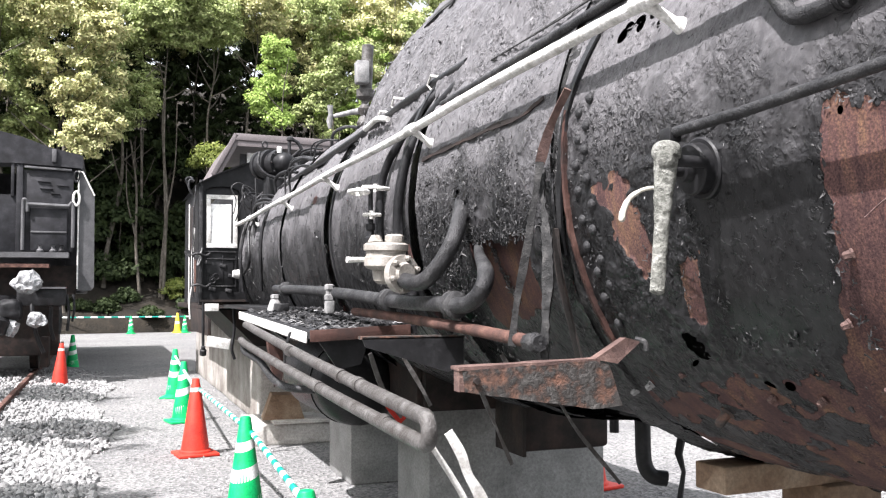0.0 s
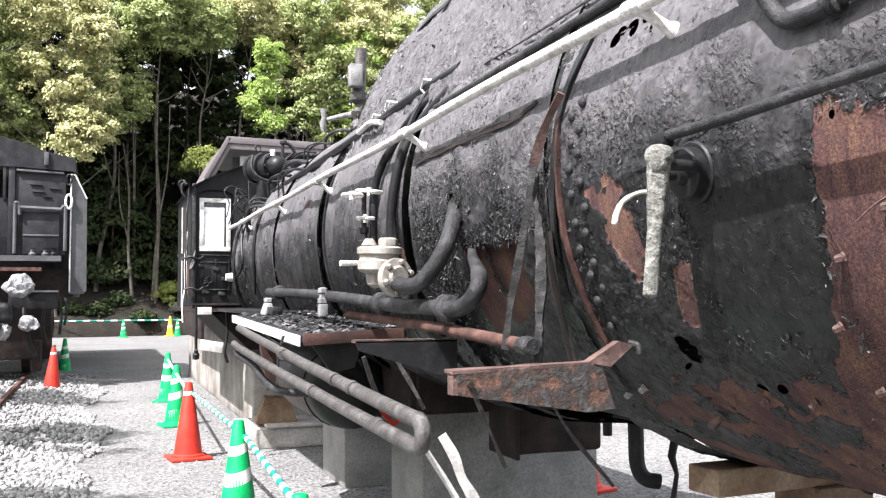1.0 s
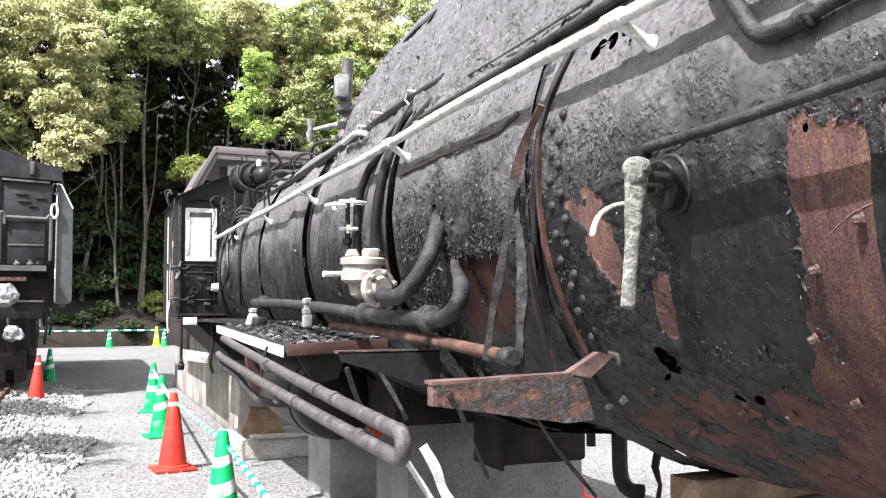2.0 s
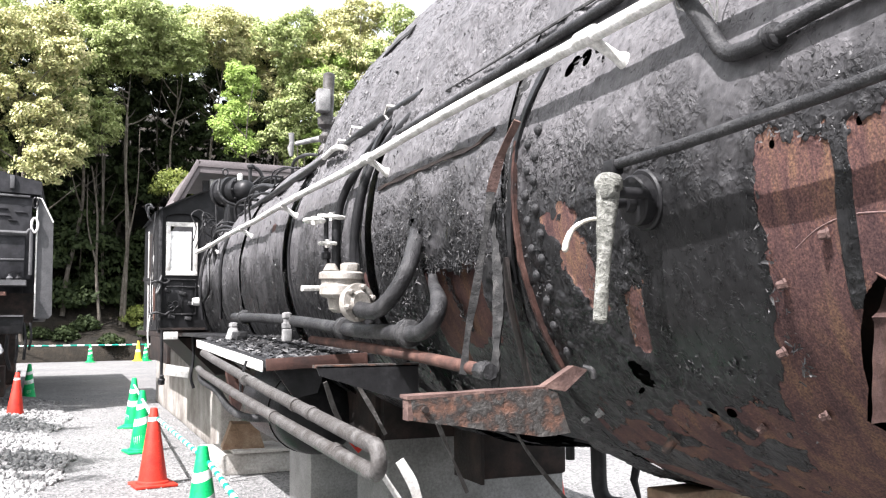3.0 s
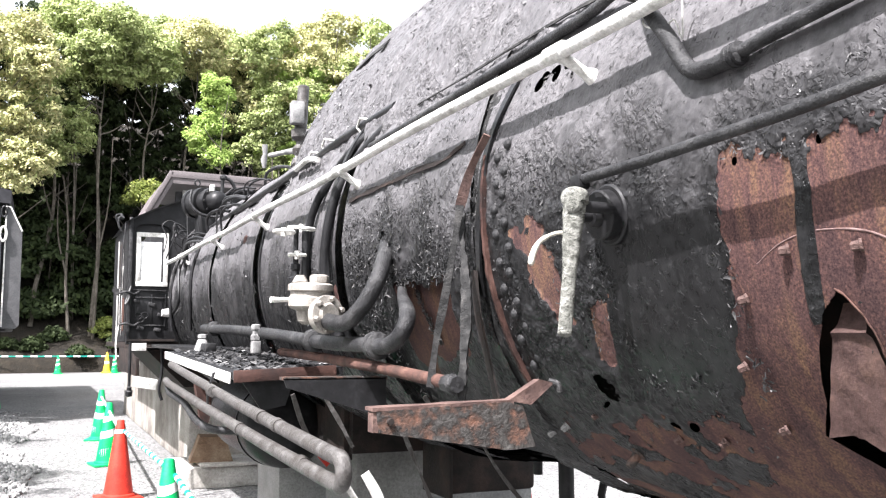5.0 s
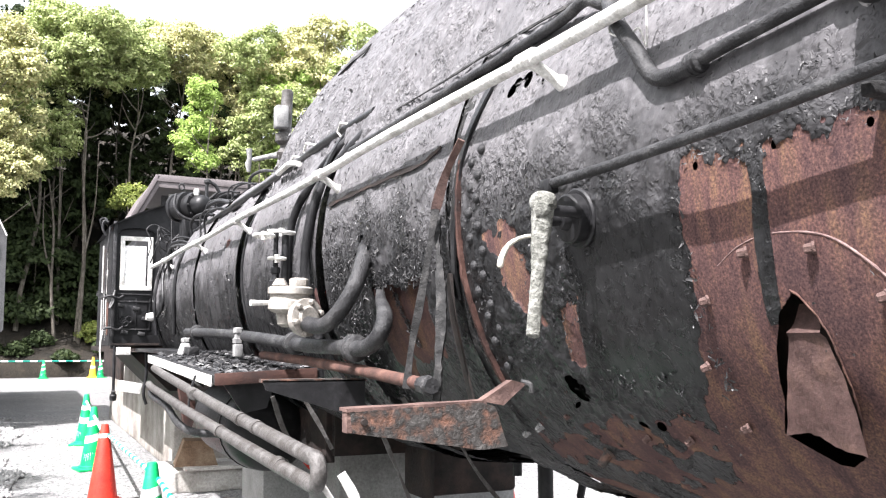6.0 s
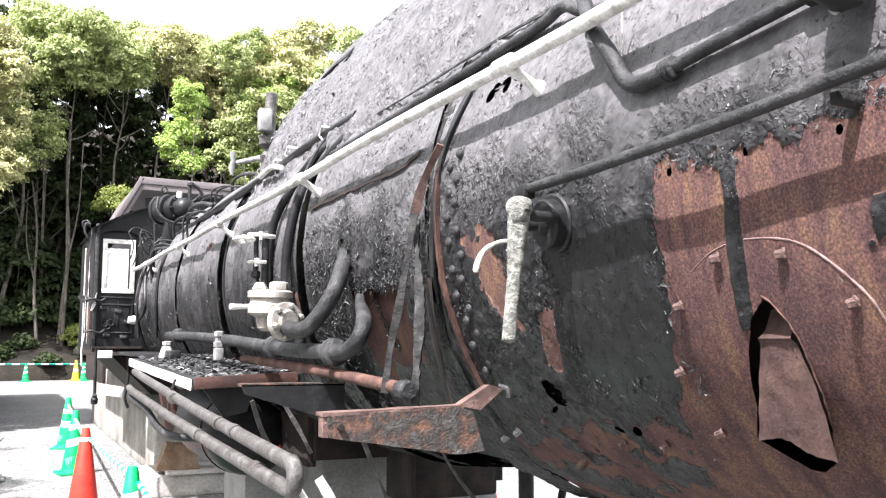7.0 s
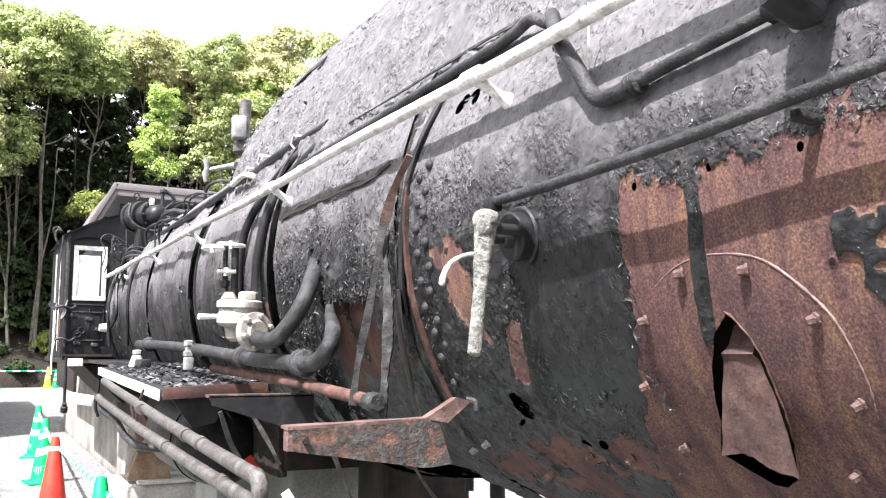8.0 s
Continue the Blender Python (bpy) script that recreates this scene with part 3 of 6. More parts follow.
def paint_flakes(points, normals, seed, size, coat, curled=0.45):
    """Curled scraps of lifted paint: bent ragged sheets, held to the skin along one side."""
    r = np.random.default_rng(seed)
    n = len(points)
    t = np.cross(normals, r.normal(size=(n, 3)))
    t /= np.linalg.norm(t, axis=1, keepdims=True)
    b = np.cross(normals, t)
    s = size * r.uniform(0.5, 1.0, n) ** 1.6 * 1.6
    wide, curl = r.uniform(0.1, 0.42, n), curled * r.uniform(0.1, 1.0, n)
    out = np.zeros((n, 3, 3, 3))
    for j in range(3):
        for k in range(3):
            u, v = j / 2.0, k - 1.0
            lift = curl * s * u**2 + 0.2 * s * v * v * r.uniform(0, 1, n) * u
            along = s * (u - 0.3 + 0.16 * r.normal(size=n))
            side = s * wide * v * r.uniform(0.35, 1.1, n) * (1 - 0.3 * u)
            out[:, j, k] = points + t * along[:, None] + b * side[:, None] + normals * (0.001 + lift)[:, None]
    base = np.array([[3 * j + k, 3 * j + k + 1, 3 * j + k + 4, 3 * j + k + 3] for j in range(2) for k in range(2)])
    me = bpy.data.meshes.new("paint_scale")
    me.from_pydata(out.reshape(-1, 3).tolist(), [], (base[None] + 9 * np.arange(n)[:, None, None]).reshape(-1, 4).tolist())
    me.materials.append(coat)
    return me


def scale(points, normals, seed, size, coat, label, curled=0.45):
    tagged(lmesh("paint_scale", paint_flakes(points, normals, seed, size, coat, curled), label), kind="stuff")


def side_points(y, z, off=0.004):
    q = (z - ZC) / RB
    nrm = np.stack([-np.sqrt(1 - q * q), 0 * q, q], -1)
    return np.array([XC, 0, ZC]) + nrm * (RB + off) + np.stack([0 * y, y, 0 * y], -1), nrm


def patchy(r, n, y0, y1, z0, z1, seed, power=2.2, spread=7.0):
    """Places on the boiler's side, thick in some patches and thin in others."""
    y, z = r.uniform(y0, y1, 12 * n), r.uniform(z0, z1, 12 * n)
    dens = fbm(y, z, 0 * y + 0.5, spread, 2, seed)
    ok = r.random(12 * n) < np.clip(dens * 1.5 - 0.1, 0, 1) ** power
    return y[ok], z[ok]


rng = np.random.default_rng(8)
OLD = "curled scales of old black paint"
y, z = patchy(rng, 3300, 0.6, 3.44, 1.2, 1.90, 77)
odds = np.ones(len(y))
odds[(y < 1.32) & (z < 1.79)] = 0.03
odds[(y > 1.26) & (y < 1.66) & (z > 1.37) & (z < 1.70)] = 0.05
odds[(y > 2.17) & (y < 2.95) & (z < 1.65)] = 0.0
odds[(y > 1.88) & (y < 2.06) & (z > 1.50) & (z < 1.74)] = 0.05
odds[z < 1.42] *= 0.25
odds[(y > 2.3) & (z > 1.64)] = 1.0
odds[(y > 0.6) & (y < 2.2)] *= 0.6
ok = rng.random(len(y)) < odds
y, z = y[ok][:3800], z[ok][:3800]
scale(*side_points(y, z), 8, 0.0042 * np.maximum(y, 1.2), SCALE, OLD)
y, z = patchy(rng, 1500, 0.6, 3.44, 1.80, 2.2, 79)
y, z = y[:1700], z[:1700]
scale(*side_points(y, z), 18, 0.0040 * np.maximum(y, 1.2), SCALE_GREY, "curled scales of bleached grey paint", 0.3)
y, z = patchy(rng, 700, 3.55, 8.6, 1.35, 2.3, 81, 2.6, 3.0)
scale(*side_points(y[:1000], z[:1000], 0.012), 20, 0.002 * y[:1000] + 0.004, SCALE, OLD)
# edges of the smooth plate
y = np.concatenate([1.275 + rng.normal(0, 0.012, 110), rng.uniform(1.3, 1.64, 90), 1.66 + rng.normal(0, 0.02, 90)])
z = np.concatenate([rng.uniform(1.36, 1.76, 110), 1.365 + rng.normal(0, 0.015, 90), rng.uniform(1.36, 1.66, 90)])
ok = vnoise(y * 22, z * 22, 0 * y + 0.5, 78) > 0.45
scale(*side_points(y[ok], z[ok]), 21, 0.010, SCALE, OLD)
# ragged lower edge of the jacket, and the edge of the bare barrel below it
y, z = rng.uniform(2.3, 3.0, 420), 1.655 + rng.normal(0, 0.02, 420)
scale(*side_points(y, z), 12, 0.013, SCALE, OLD)
v = rng.random(170)
scale(*side_points(2.86 - 0.06 * v + rng.normal(0, 0.012, 170), 1.60 - 0.19 * v, -0.045), 13, 0.012, SCALE, OLD)
# upper edge of the bare rusty area
y = rng.uniform(0.6, 1.27, 260)
scale(*side_points(y, np.interp(y, TOP_Y, TOP_Z) + rng.normal(0.008, 0.010, 260)), 14, 0.006, SCALE_GREY, OLD)
# the hood
y, z = patchy(rng, 2400, 0.9, 4.9, 2.24, 3.05, 83, 1.8, 3.0)
y, z = y[:1500], z[:1500]
x = np.interp(z, [2.20, 2.36, 2.55, 2.72, 2.88, 3.06], [1.26, 1.30, 1.36, 1.45, 1.57, 1.72])
q = (z - 2.25) / 0.7
nrm = np.stack([-0.9 + 0.35 * q, 0 * q, 0.3 + 0.35 * q], -1)
nrm /= np.linalg.norm(nrm, axis=1, keepdims=True)
scale(np.stack([x, y, z], -1) + nrm * 0.007, nrm, 9, 0.0046 * np.maximum(y, 1.6), SCALE_HOOD, "curled scales of bleached grey paint", 0.26)


def on(y, z, off=0.0):
    """A pose on the boiler's side: x outwards along the skin's normal."""
    s = max(-1.0, min(1.0, (z - ZC) / RB))
    c = -math.sqrt(1 - s * s)
    m = Matrix(((c, 0, -s, XC + (RB + off) * c), (0, -1, 0, y), (s, 0, c, ZC + (RB + off) * s), (0, 0, 0, 1)))
    return m


def arc_strip(y0, y1, z0, z1, off, thick=0.006, n=60, wave=0.0, seed=0):
    """A flat iron bent round the boiler's side, from the height z0 down to z1."""
    a0, a1 = (math.pi - math.asin((z - ZC) / RB) for z in (z0, z1))
    bm = bmesh.new()
    rings = []
    for k in range(n + 1):
        a = a0 + (a1 - a0) * k / n
        w = wave * (noise.noise(Vector((k * 0.14, seed, 0))))
        ring = []
        for r, y in ((RB + off, y0), (RB + off, y1), (RB + off + thick, y1), (RB + off + thick, y0)):
            ring.append(bm.verts.new((XC + (r + abs(w)) * math.cos(a), y + w * 0.6, ZC + (r + abs(w)) * math.sin(a))))
        rings.append(ring)
    for a, b in zip(rings, rings[1:]):
        for k in range(4):
            bm.faces.new((a[k], a[(k + 1) % 4], b[(k + 1) % 4], b[k]))
    bm.faces.new(rings[0][::-1])
    bm.faces.new(rings[-1])
    return bm


def flat_bar(pts, width, thick, across=(0, 1, 0), wave=0.0, n=6):
    """A flat bar along points, its breadth along the given way."""
    pts = curve(pts, n)
    across = Vector(across).normalized()
    bm, rings = bmesh.new(), []
    for i, p in enumerate(pts):
        t = (pts[min(i + 1, len(pts) - 1)] - pts[max(i - 1, 0)]).normalized()
        w = (across - t * across.dot(t)).normalized()
        q = t.cross(w) * thick / 2
        j = wave * noise.noise(p * 9)
        w = w * (width / 2 + j)
        rings.append([bm.verts.new(v) for v in (p - w - q, p + w - q, p + w + q, p - w + q)])
    for a, b in zip(rings, rings[1:]):
        for k in range(4):
            bm.faces.new((a[k], a[(k + 1) % 4], b[(k + 1) % 4], b[k]))
    bm.faces.new(rings[0][::-1])
    bm.faces.new(rings[-1])
    return bm


def bolt_mesh(name, r, h, material, sides=6):
    return mesh_of(name, lathe([(r * 1.25, 0), (r * 1.25, h * 0.25), (r, h * 0.3), (r * 0.95, h * 0.85), (r * 0.6, h)], None, sides), material)


# handrail along the boiler with its stanchions
RX, RZ = 1.112, 2.108
rail = lpart("handrail", tube([(RX + 0.002 * math.sin(y * 2), y, RZ + 0.004 * math.sin(y * 3)) for y in np.arange(0.0, 8.62, 0.06)], 0.0165, 18), WHITE, "white-painted iron handrail")
for y in (0.62, 1.735, 3.40, 4.96, 6.26, 7.75):
    bm = tube(curve([(RX, y + 0.02, RZ), (RX + 0.022, y, RZ - 0.02), (RX + 0.055, y - 0.02, RZ - 0.05), (RX + 0.085, y - 0.03, RZ - 0.065)], 3), [0.0175, 0.0165, 0.015, 0.0135, 0.013, 0.013, 0.0135, 0.019, 0.022, 0.022], 12)
    lpart("stanchion", bm, WHITE, "white stanchion", rail)
    bm = tube([(RX, y - 0.02, RZ), (RX, y + 0.05, RZ)], 0.0205, 16)
    lpart("collar", bm, WHITE, "", rail)

# dark pipe running along the foot of the hood
hood_pipe = lpart("hood_pipe", tube(curve([(1.30, 1.50, 2.19), (1.22, 1.58, 2.20), (1.215, 1.66, 2.235), (1.235, 1.85, 2.232), (1.24, 2.45, 2.226), (1.25, 3.0, 2.222), (1.26, 3.6, 2.225)], 8), 0.0145, 12), GREYPIPE, "dark pipe under the hood")
# elbowed pipe with its union, in front of the rail
ELBOW = curve([(1.235, 1.60, 2.23), (1.19, 1.53, 2.19), (1.15, 1.46, 2.13), (1.14, 1.421, 2.089), (1.14, 1.37, 2.026), (1.14, 1.335, 1.977), (1.14, 1.315, 1.957), (1.14, 1.292, 1.947), (1.14, 1.242, 1.944), (1.14, 1.186, 1.950), (1.14, 1.09, 1.960), (1.14, 0.916, 1.974), (1.15, 0.4, 2.02)], 8)
lpart("elbow_pipe", tube(ELBOW, [0.0165 if k < 72 else 0.0125 for k in range(len(ELBOW))], 16), GREYPIPE, "dark grey elbowed pipe")
bm = lathe([(0.016, -0.018), (0.022, -0.016), (0.022, -0.009), (0.018, -0.007), (0.0225, -0.005), (0.0225, 0.002), (0.018, 0.004), (0.021, 0.006), (0.021, 0.012), (0.013, 0.016)], pose(1.14, 1.19, 1.949, 84, 0, 0), 14)
lpart("pipe_union", bm, GREYPIPE, "ribbed pipe union")
bm = lathe([(0.016, -0.03), (0.024, -0.02), (0.024, 0.01), (0.019, 0.014), (0.019, 0.03)], pose(1.141, 0.85, 1.981, 86, 0, 0), 8)
lpart("pipe_union", bm, BLACK, "black pipe union")
clamp = lpart("pipe_clamp", crumple(box((0.085, 0.06, 0.11), pose(1.105, 0.785, 1.985, 0, 20, 0), 0.012), 0.03, 0.006, 2), BLACK, "crusted black pipe clamp")
lpart("clamp_hook", tube(curve([(1.12, 0.83, 1.965), (1.115, 0.818, 1.945), (1.12, 0.806, 1.925), (1.125, 0.80, 1.945)], 5), 0.006, 8), PALEPIPE, "pale bent hook", clamp)
# thin wire hanging from the rail
lpart("wire", tube(curve([(1.15, 1.46, 2.12), (1.13, 1.44, 2.08), (1.14, 1.40, 2.06), (1.15, 1.37, 2.07), (1.16, 1.36, 2.03), (1.15, 1.345, 2.10), (1.14, 1.33, 2.15)], 6), 0.0022, 6), WHITE, "loose pale wire")

# operating rod, its boss and the hanging lever
rod = lpart("operating_rod", tube([(1.080, 1.62, 1.787), (1.080, 1.37, 1.789), (1.082, 1.01, 1.802), (1.085, 0.63, 1.826), (1.09, 0.0, 1.85)], 0.0112, 14), GREYPIPE, "dark grey iron operating rod")
lpart("rod_fork", box((0.03, 0.04, 0.032), pose(1.080, 1.605, 1.782), 0.006), BLACK, "", rod)
boss = on(1.60, 1.718, 0.0)
lpart("bearing_boss", lathe([(0.066, -0.02), (0.066, 0.008), (0.062, 0.012), (0.054, 0.012), (0.054, 0.034), (0.050, 0.038), (0.026, 0.040), (0.022, 0.056), (0.014, 0.058), (0.013, 0.10)], boss @ pose(0, 0, 0, 0, 90, 0), 28), BLACK, "round black bearing boss")
LEVER = pose(1.03, 1.548, 1.715, 0, 7, 16) @ Matrix.Diagonal((0.92, 1.0, 1.0, 1.0))
bm = tube(curve([(0, 0, 0.046), (0, 0, 0.030), (0, 0, 0.010), (0, 0, -0.035), (0, 0, -0.10), (0, 0, -0.18), (0, 0, -0.245), (0, 0, -0.258)], 6), [0.030 * math.sqrt(1 - min(0.98, max(0, (7 - k) / 7.2)) ** 2) if k < 12 else max(0.0150, 0.027 - 0.0007 * (k - 10)) if k < 38 else 0.0150 - 0.0015 * (k - 38) for k in range(43)], 20)
bmesh.ops.transform(bm, matrix=LEVER, verts=bm.verts)
crumple(bm, 0.012, 0.0018)
crumple(bm, 0.045, 0.0015)
SCABBY = worn("scabby_pale_paint", (0.07, 0.072, 0.062), (0.21, 0.212, 0.19), (0.36, 0.36, 0.335), 45, 170, (0.6, 0.9), 1.0, 0.006)
lever = lpart("lever", bm, SCABBY, "scabby pale painted lever")
lpart("pivot_disc", crumple(lathe([(0.016, 0.0), (0.016, 0.026), (0.010, 0.031)], pose(1.03, 1.548, 1.722, 90, 0, -33), 14), 0.02, 0.002), SCABBY, "", lever)
lpart("pivot_pin", lathe([(0.012, 0), (0.012, 0.09)], pose(1.03, 1.548, 1.722, 0, 90, 0), 14), BLACK, "", lever)
lpart("lever_hook", tube(curve([(1.04, 1.56, 1.668), (1.0, 1.568, 1.667), (0.965, 1.57, 1.65), (0.945, 1.565, 1.625), (0.936, 1.561, 1.600)], 6), [0.0042] * 10 + [0.0052] * 5 + [0.0064] * 5 + [0.007] * 4 + [0.004], 10), CREAM, "curved white handle", lever)

lpart("rod_bracket", crumple(box((0.06, 0.02, 0.022), on(0.80, 1.80, 0.02), 0.004), 0.03, 0.003, 2), STRAP, "black rod bracket", rod)
# rivets and bolts of the smokebox
RIVETS = [(0.97, 1.598), (1.117, 1.603), (0.861, 1.519), (0.836, 1.396), (1.244, 1.527), (1.31, 1.406), (1.287, 1.29), (0.906, 1.284)]
rivet = bolt_mesh("bolt_head", 0.0085, 0.018, BROWNIRON, 6)
for y, z in RIVETS:
    share("bolt_head", rivet, loco, LM @ on(y, z, 0.002) @ pose(0, 0, 0, random.uniform(0, 60), 90, 0))
dome = mesh_of("rivet", lathe([(0.0150, 0), (0.0140, 0.0045), (0.0095, 0.0095), (0.0035, 0.0115)], None, 12), GREYPIPE, True)
for k in range(18):
    z = 1.96 - 0.034 * k + random.uniform(-0.006, 0.006)
    share("rivet", dome, loco, LM @ on((2.124 if k % 2 else 2.074) + random.uniform(-0.01, 0.01), z, 0.006) @ pose(0, 0, 0, 0, 90, 0))
for y, z in ((1.50, 1.245), (1.66, 1.235), (1.953, 1.266)):
    share("bolt_head", rivet, loco, LM @ on(y, z, 0.002) @ pose(0, 0, 0, 20, 90, 0))
lpart("drain_plug", lathe([(0.02, -0.01), (0.02, 0.01), (0.013, 0.014), (0.012, 0.045), (0.008, 0.05)], on(1.90, 1.175, 0.0) @ pose(0, 0, 0, 0, 90, 0), 12), RUSTGREY, "scabby drain plug")
for y, z in ((2.17, 1.217), (2.29, 1.19)):
    share("pale_bolt", bolt_mesh("pale_bolt", 0.010, 0.022, PALEPIPE, 6), loco, LM @ on(y, z, 0.0) @ pose(0, 0, 0, 15, 90, 0))

ARC = [on(p.y, p.z, 0.0006).translation for p in curve([(0, 1.20, 1.585), (0, 1.129, 1.617), (0, 1.044, 1.628), (0, 0.938, 1.610), (0, 0.852, 1.542), (0, 0.822, 1.488), (0, 0.811, 1.424), (0, 0.82, 1.37)], 12)]
lpart("weld_seam", tube(ARC, [(0.0012 + 0.0018 * min(1, max(0, (k - 18) / 30))) * (1 + 0.5 * noise.noise(p * 140)) for k, p in enumerate(ARC)], 8), worn("pinkish_weld_bead", (0.10, 0.06, 0.055), (0.16, 0.105, 0.098), (0.24, 0.17, 0.158), 40, 200, (0.6, 0.8), 0.6, 0.002), "thin pinkish weld bead")
# torn inner sheet behind the pointed opening
bm = bmesh.new()
rows = []
for i in range(31):
    u = i / 30
    z = 1.514 - 0.242 * u
    ya = np.interp(z, [1.272, 1.293, 1.337, 1.396, 1.467, 1.514], [1.131, 1.126, 1.116, 1.102, 1.081, 1.071])
    yb = np.interp(z, [1.272, 1.339, 1.396, 1.458, 1.481, 1.514], [0.964, 0.972, 0.984, 1.005, 1.020, 1.049])
    row = []
    for j in range(17):
        y = ya + (yb - ya) * j / 16
        ragged = np.interp(y, [0.964, 1.02, 1.047, 1.082, 1.127], [1.272, 1.278, 1.292, 1.300, 1.291]) + 0.005 * noise.noise(Vector((y * 90, 3, 0)))
        x = np.interp(z, [1.272, 1.396, 1.467, 1.48, 1.514], [1.265, 1.241, 1.228, 1.236, 1.243])
        x += 0.003 * noise.noise(Vector((y * 25, z * 25, 0))) - 0.007 * math.exp(-(((z - 1.466) / 0.006) ** 2))
        row.append(bm.verts.new((x, y, z + (ragged - 1.272) * u**3)))
    rows.append(row)
for a, b in zip(rows, rows[1:]):
    for j in range(16):
        bm.faces.new((a[j], b[j], b[j + 1], a[j + 1]))
bmesh.ops.solidify(bm, geom=bm.faces[:], thickness=0.003)
lpart("torn_sheet", bm, worn("pinkish_bare_rust", (0.075, 0.045, 0.040), (0.115, 0.072, 0.065), (0.155, 0.096, 0.078), 24, 150, (0.6, 0.85), 0.5, 0.002), "torn pinkish-brown inner sheet", smooth=True)
EDGE = curve([(0, 1.046, 1.536), (0, 1.028, 1.524), (0, 1.005, 1.49), (0, 0.992, 1.454), (0, 0.992, 1.409), (0, 0.995, 1.364), (0, 1.010, 1.316), (0, 1.041, 1.26)], 8)
EDGE = [on(p.y - 0.001, p.z, 0.003 + 0.003 * noise.noise(p * 60)).translation for p in EDGE]
lpart("torn_edge", tube(EDGE, [0.0018 + 0.0009 * noise.noise(p * 90) for p in EDGE], 6), RUST, "thin curled edge of the torn opening")

# bands at the joint of smokebox and barrel
lpart("joint_band", arc_strip(2.205, 2.285, 2.16, 1.30, -0.012, 0.012, 80, 0.006, 1), STRAP, "sunken black joint strip")
lpart("joint_band", flat_bar([(1.215, 2.12, 2.16), (1.185, 2.150, 2.085), (1.163, 2.178, 2.01), (1.147, 2.198, 1.92), (1.141, 2.216, 1.77), (1.153, 2.240, 1.65), (1.174, 2.262, 1.572)], 0.038, 0.006, (0.1, 1, 0), 0.006), BLACK, "thin black band bent off the boiler")
lpart("gusset", flat_bar([(1.150, 2.262, 1.64), (1.165, 2.270, 1.52), (1.195, 2.278, 1.41), (1.235, 2.285, 1.27)], 0.062, 0.006, (0.25, 1, 0), 0.006), DARKRUST, "sooty black gusset plate")
lpart("joint_angle", arc_strip(2.184, 2.197, 1.95, 1.33, 0.002, 0.014, 80, 0.006, 4), DARKRED, "rusty angle iron ring")
lpart("loose_strap", flat_bar([(1.13, 2.142, 1.997), (1.12, 2.223, 1.916), (1.11, 2.272, 1.818)], 0.024, 0.006, (0.85, -0.5, 0), 0.006), BROWNIRON, "rusty loose strap")
lpart("loose_strap", flat_bar([(1.11, 2.270, 1.822), (1.09, 2.279, 1.682), (1.075, 2.299, 1.555), (1.062, 2.324, 1.445), (1.048, 2.331, 1.318)], 0.021, 0.006, (0.85, -0.5, 0), 0.004), STRAP, "black loose strap")
lpart("hanging_plate", crumple(flat_bar([(1.125, 2.300, 1.80), (1.115, 2.253, 1.665), (1.105, 2.218, 1.553), (1.10, 2.215, 1.46), (1.09, 2.207, 1.369), (1.09, 2.212, 1.290)], 0.030, 0.007, (0.6, -0.8, 0), 0.010), 0.02, 0.004, 2), STRAP, "black crumpled hanging strip")

# rusty tube along the foot of the barrel
tube_end = lpart("rusty_tube", tube([(1.09, 4.2, 1.385), (1.08, 3.5, 1.375), (1.07, 2.75, 1.355), (1.066, 2.25, 1.334)], 0.019, 16), RUST, "orange rusty tube")
lpart("tube_collar", lathe([(0.018, -0.04), (0.025, -0.036), (0.025, -0.012), (0.020, -0.008), (0.028, -0.004), (0.028, 0.012), (0.022, 0.016), (0.022, 0.034)], pose(1.066, 2.225, 1.332, 90, 0, 0), 8), GREYPIPE, "grey end collar", tube_end)

# delivery pipes and the valve
lpart("feed_pipe", tube(curve([(0.978, 3.16, 1.522), (0.990, 3.09, 1.508), (1.010, 3.002, 1.503), (1.03, 2.925, 1.535), (1.06, 2.88, 1.595), (1.09, 2.876, 1.658), (1.13, 2.934, 1.726), (1.175, 3.025, 1.785), (1.24, 3.16, 1.835)], 8), 0.0285, 18), GREYPIPE, "thick dark grey feed pipe")
STEAM = curve([(1.03, 6.0, 1.505), (1.05, 5.3, 1.495), (1.05, 4.345, 1.472), (1.05, 3.42, 1.436), (1.055, 3.02, 1.43), (1.05, 2.856, 1.430), (1.05, 2.704, 1.427), (1.055, 2.610, 1.449), (1.07, 2.578, 1.492), (1.10, 2.641, 1.536), (1.15, 2.812, 1.594), (1.22, 3.0, 1.66)], 10)
lpart("steam_pipe", tube(STEAM, [0.0265 - 0.018 * max(0, (k - len(STEAM) + 22) / 22) for k in range(len(STEAM))], 18), GREYPIPE, "long dark grey pipe above the running board")
for y, z in ((5.75, 1.503), (3.52, 1.441), (2.79, 1.428)):
    lpart("pipe_flange", lathe([(0.03, -0.03), (0.045, -0.024), (0.045, -0.004), (0.036, 0.0), (0.045, 0.004), (0.045, 0.022), (0.03, 0.03)], pose(1.053, y, z, 92, 0, 0), 14), GREYPIPE)
fit = lpart("pipe_tee", box((0.042, 0.05, 0.062), pose(1.02, 4.42, 1.405), 0.006), PALEPIPE, "pale pipe fitting")
lpart("tee_nut", lathe([(0.016, 0.0), (0.026, 0.004), (0.026, 0.026), (0.018, 0.03), (0.018, 0.05), (0.024, 0.054), (0.024, 0.075), (0.012, 0.08)], pose(1.02, 4.42, 1.436), 6), PALEPIPE, "", fit)
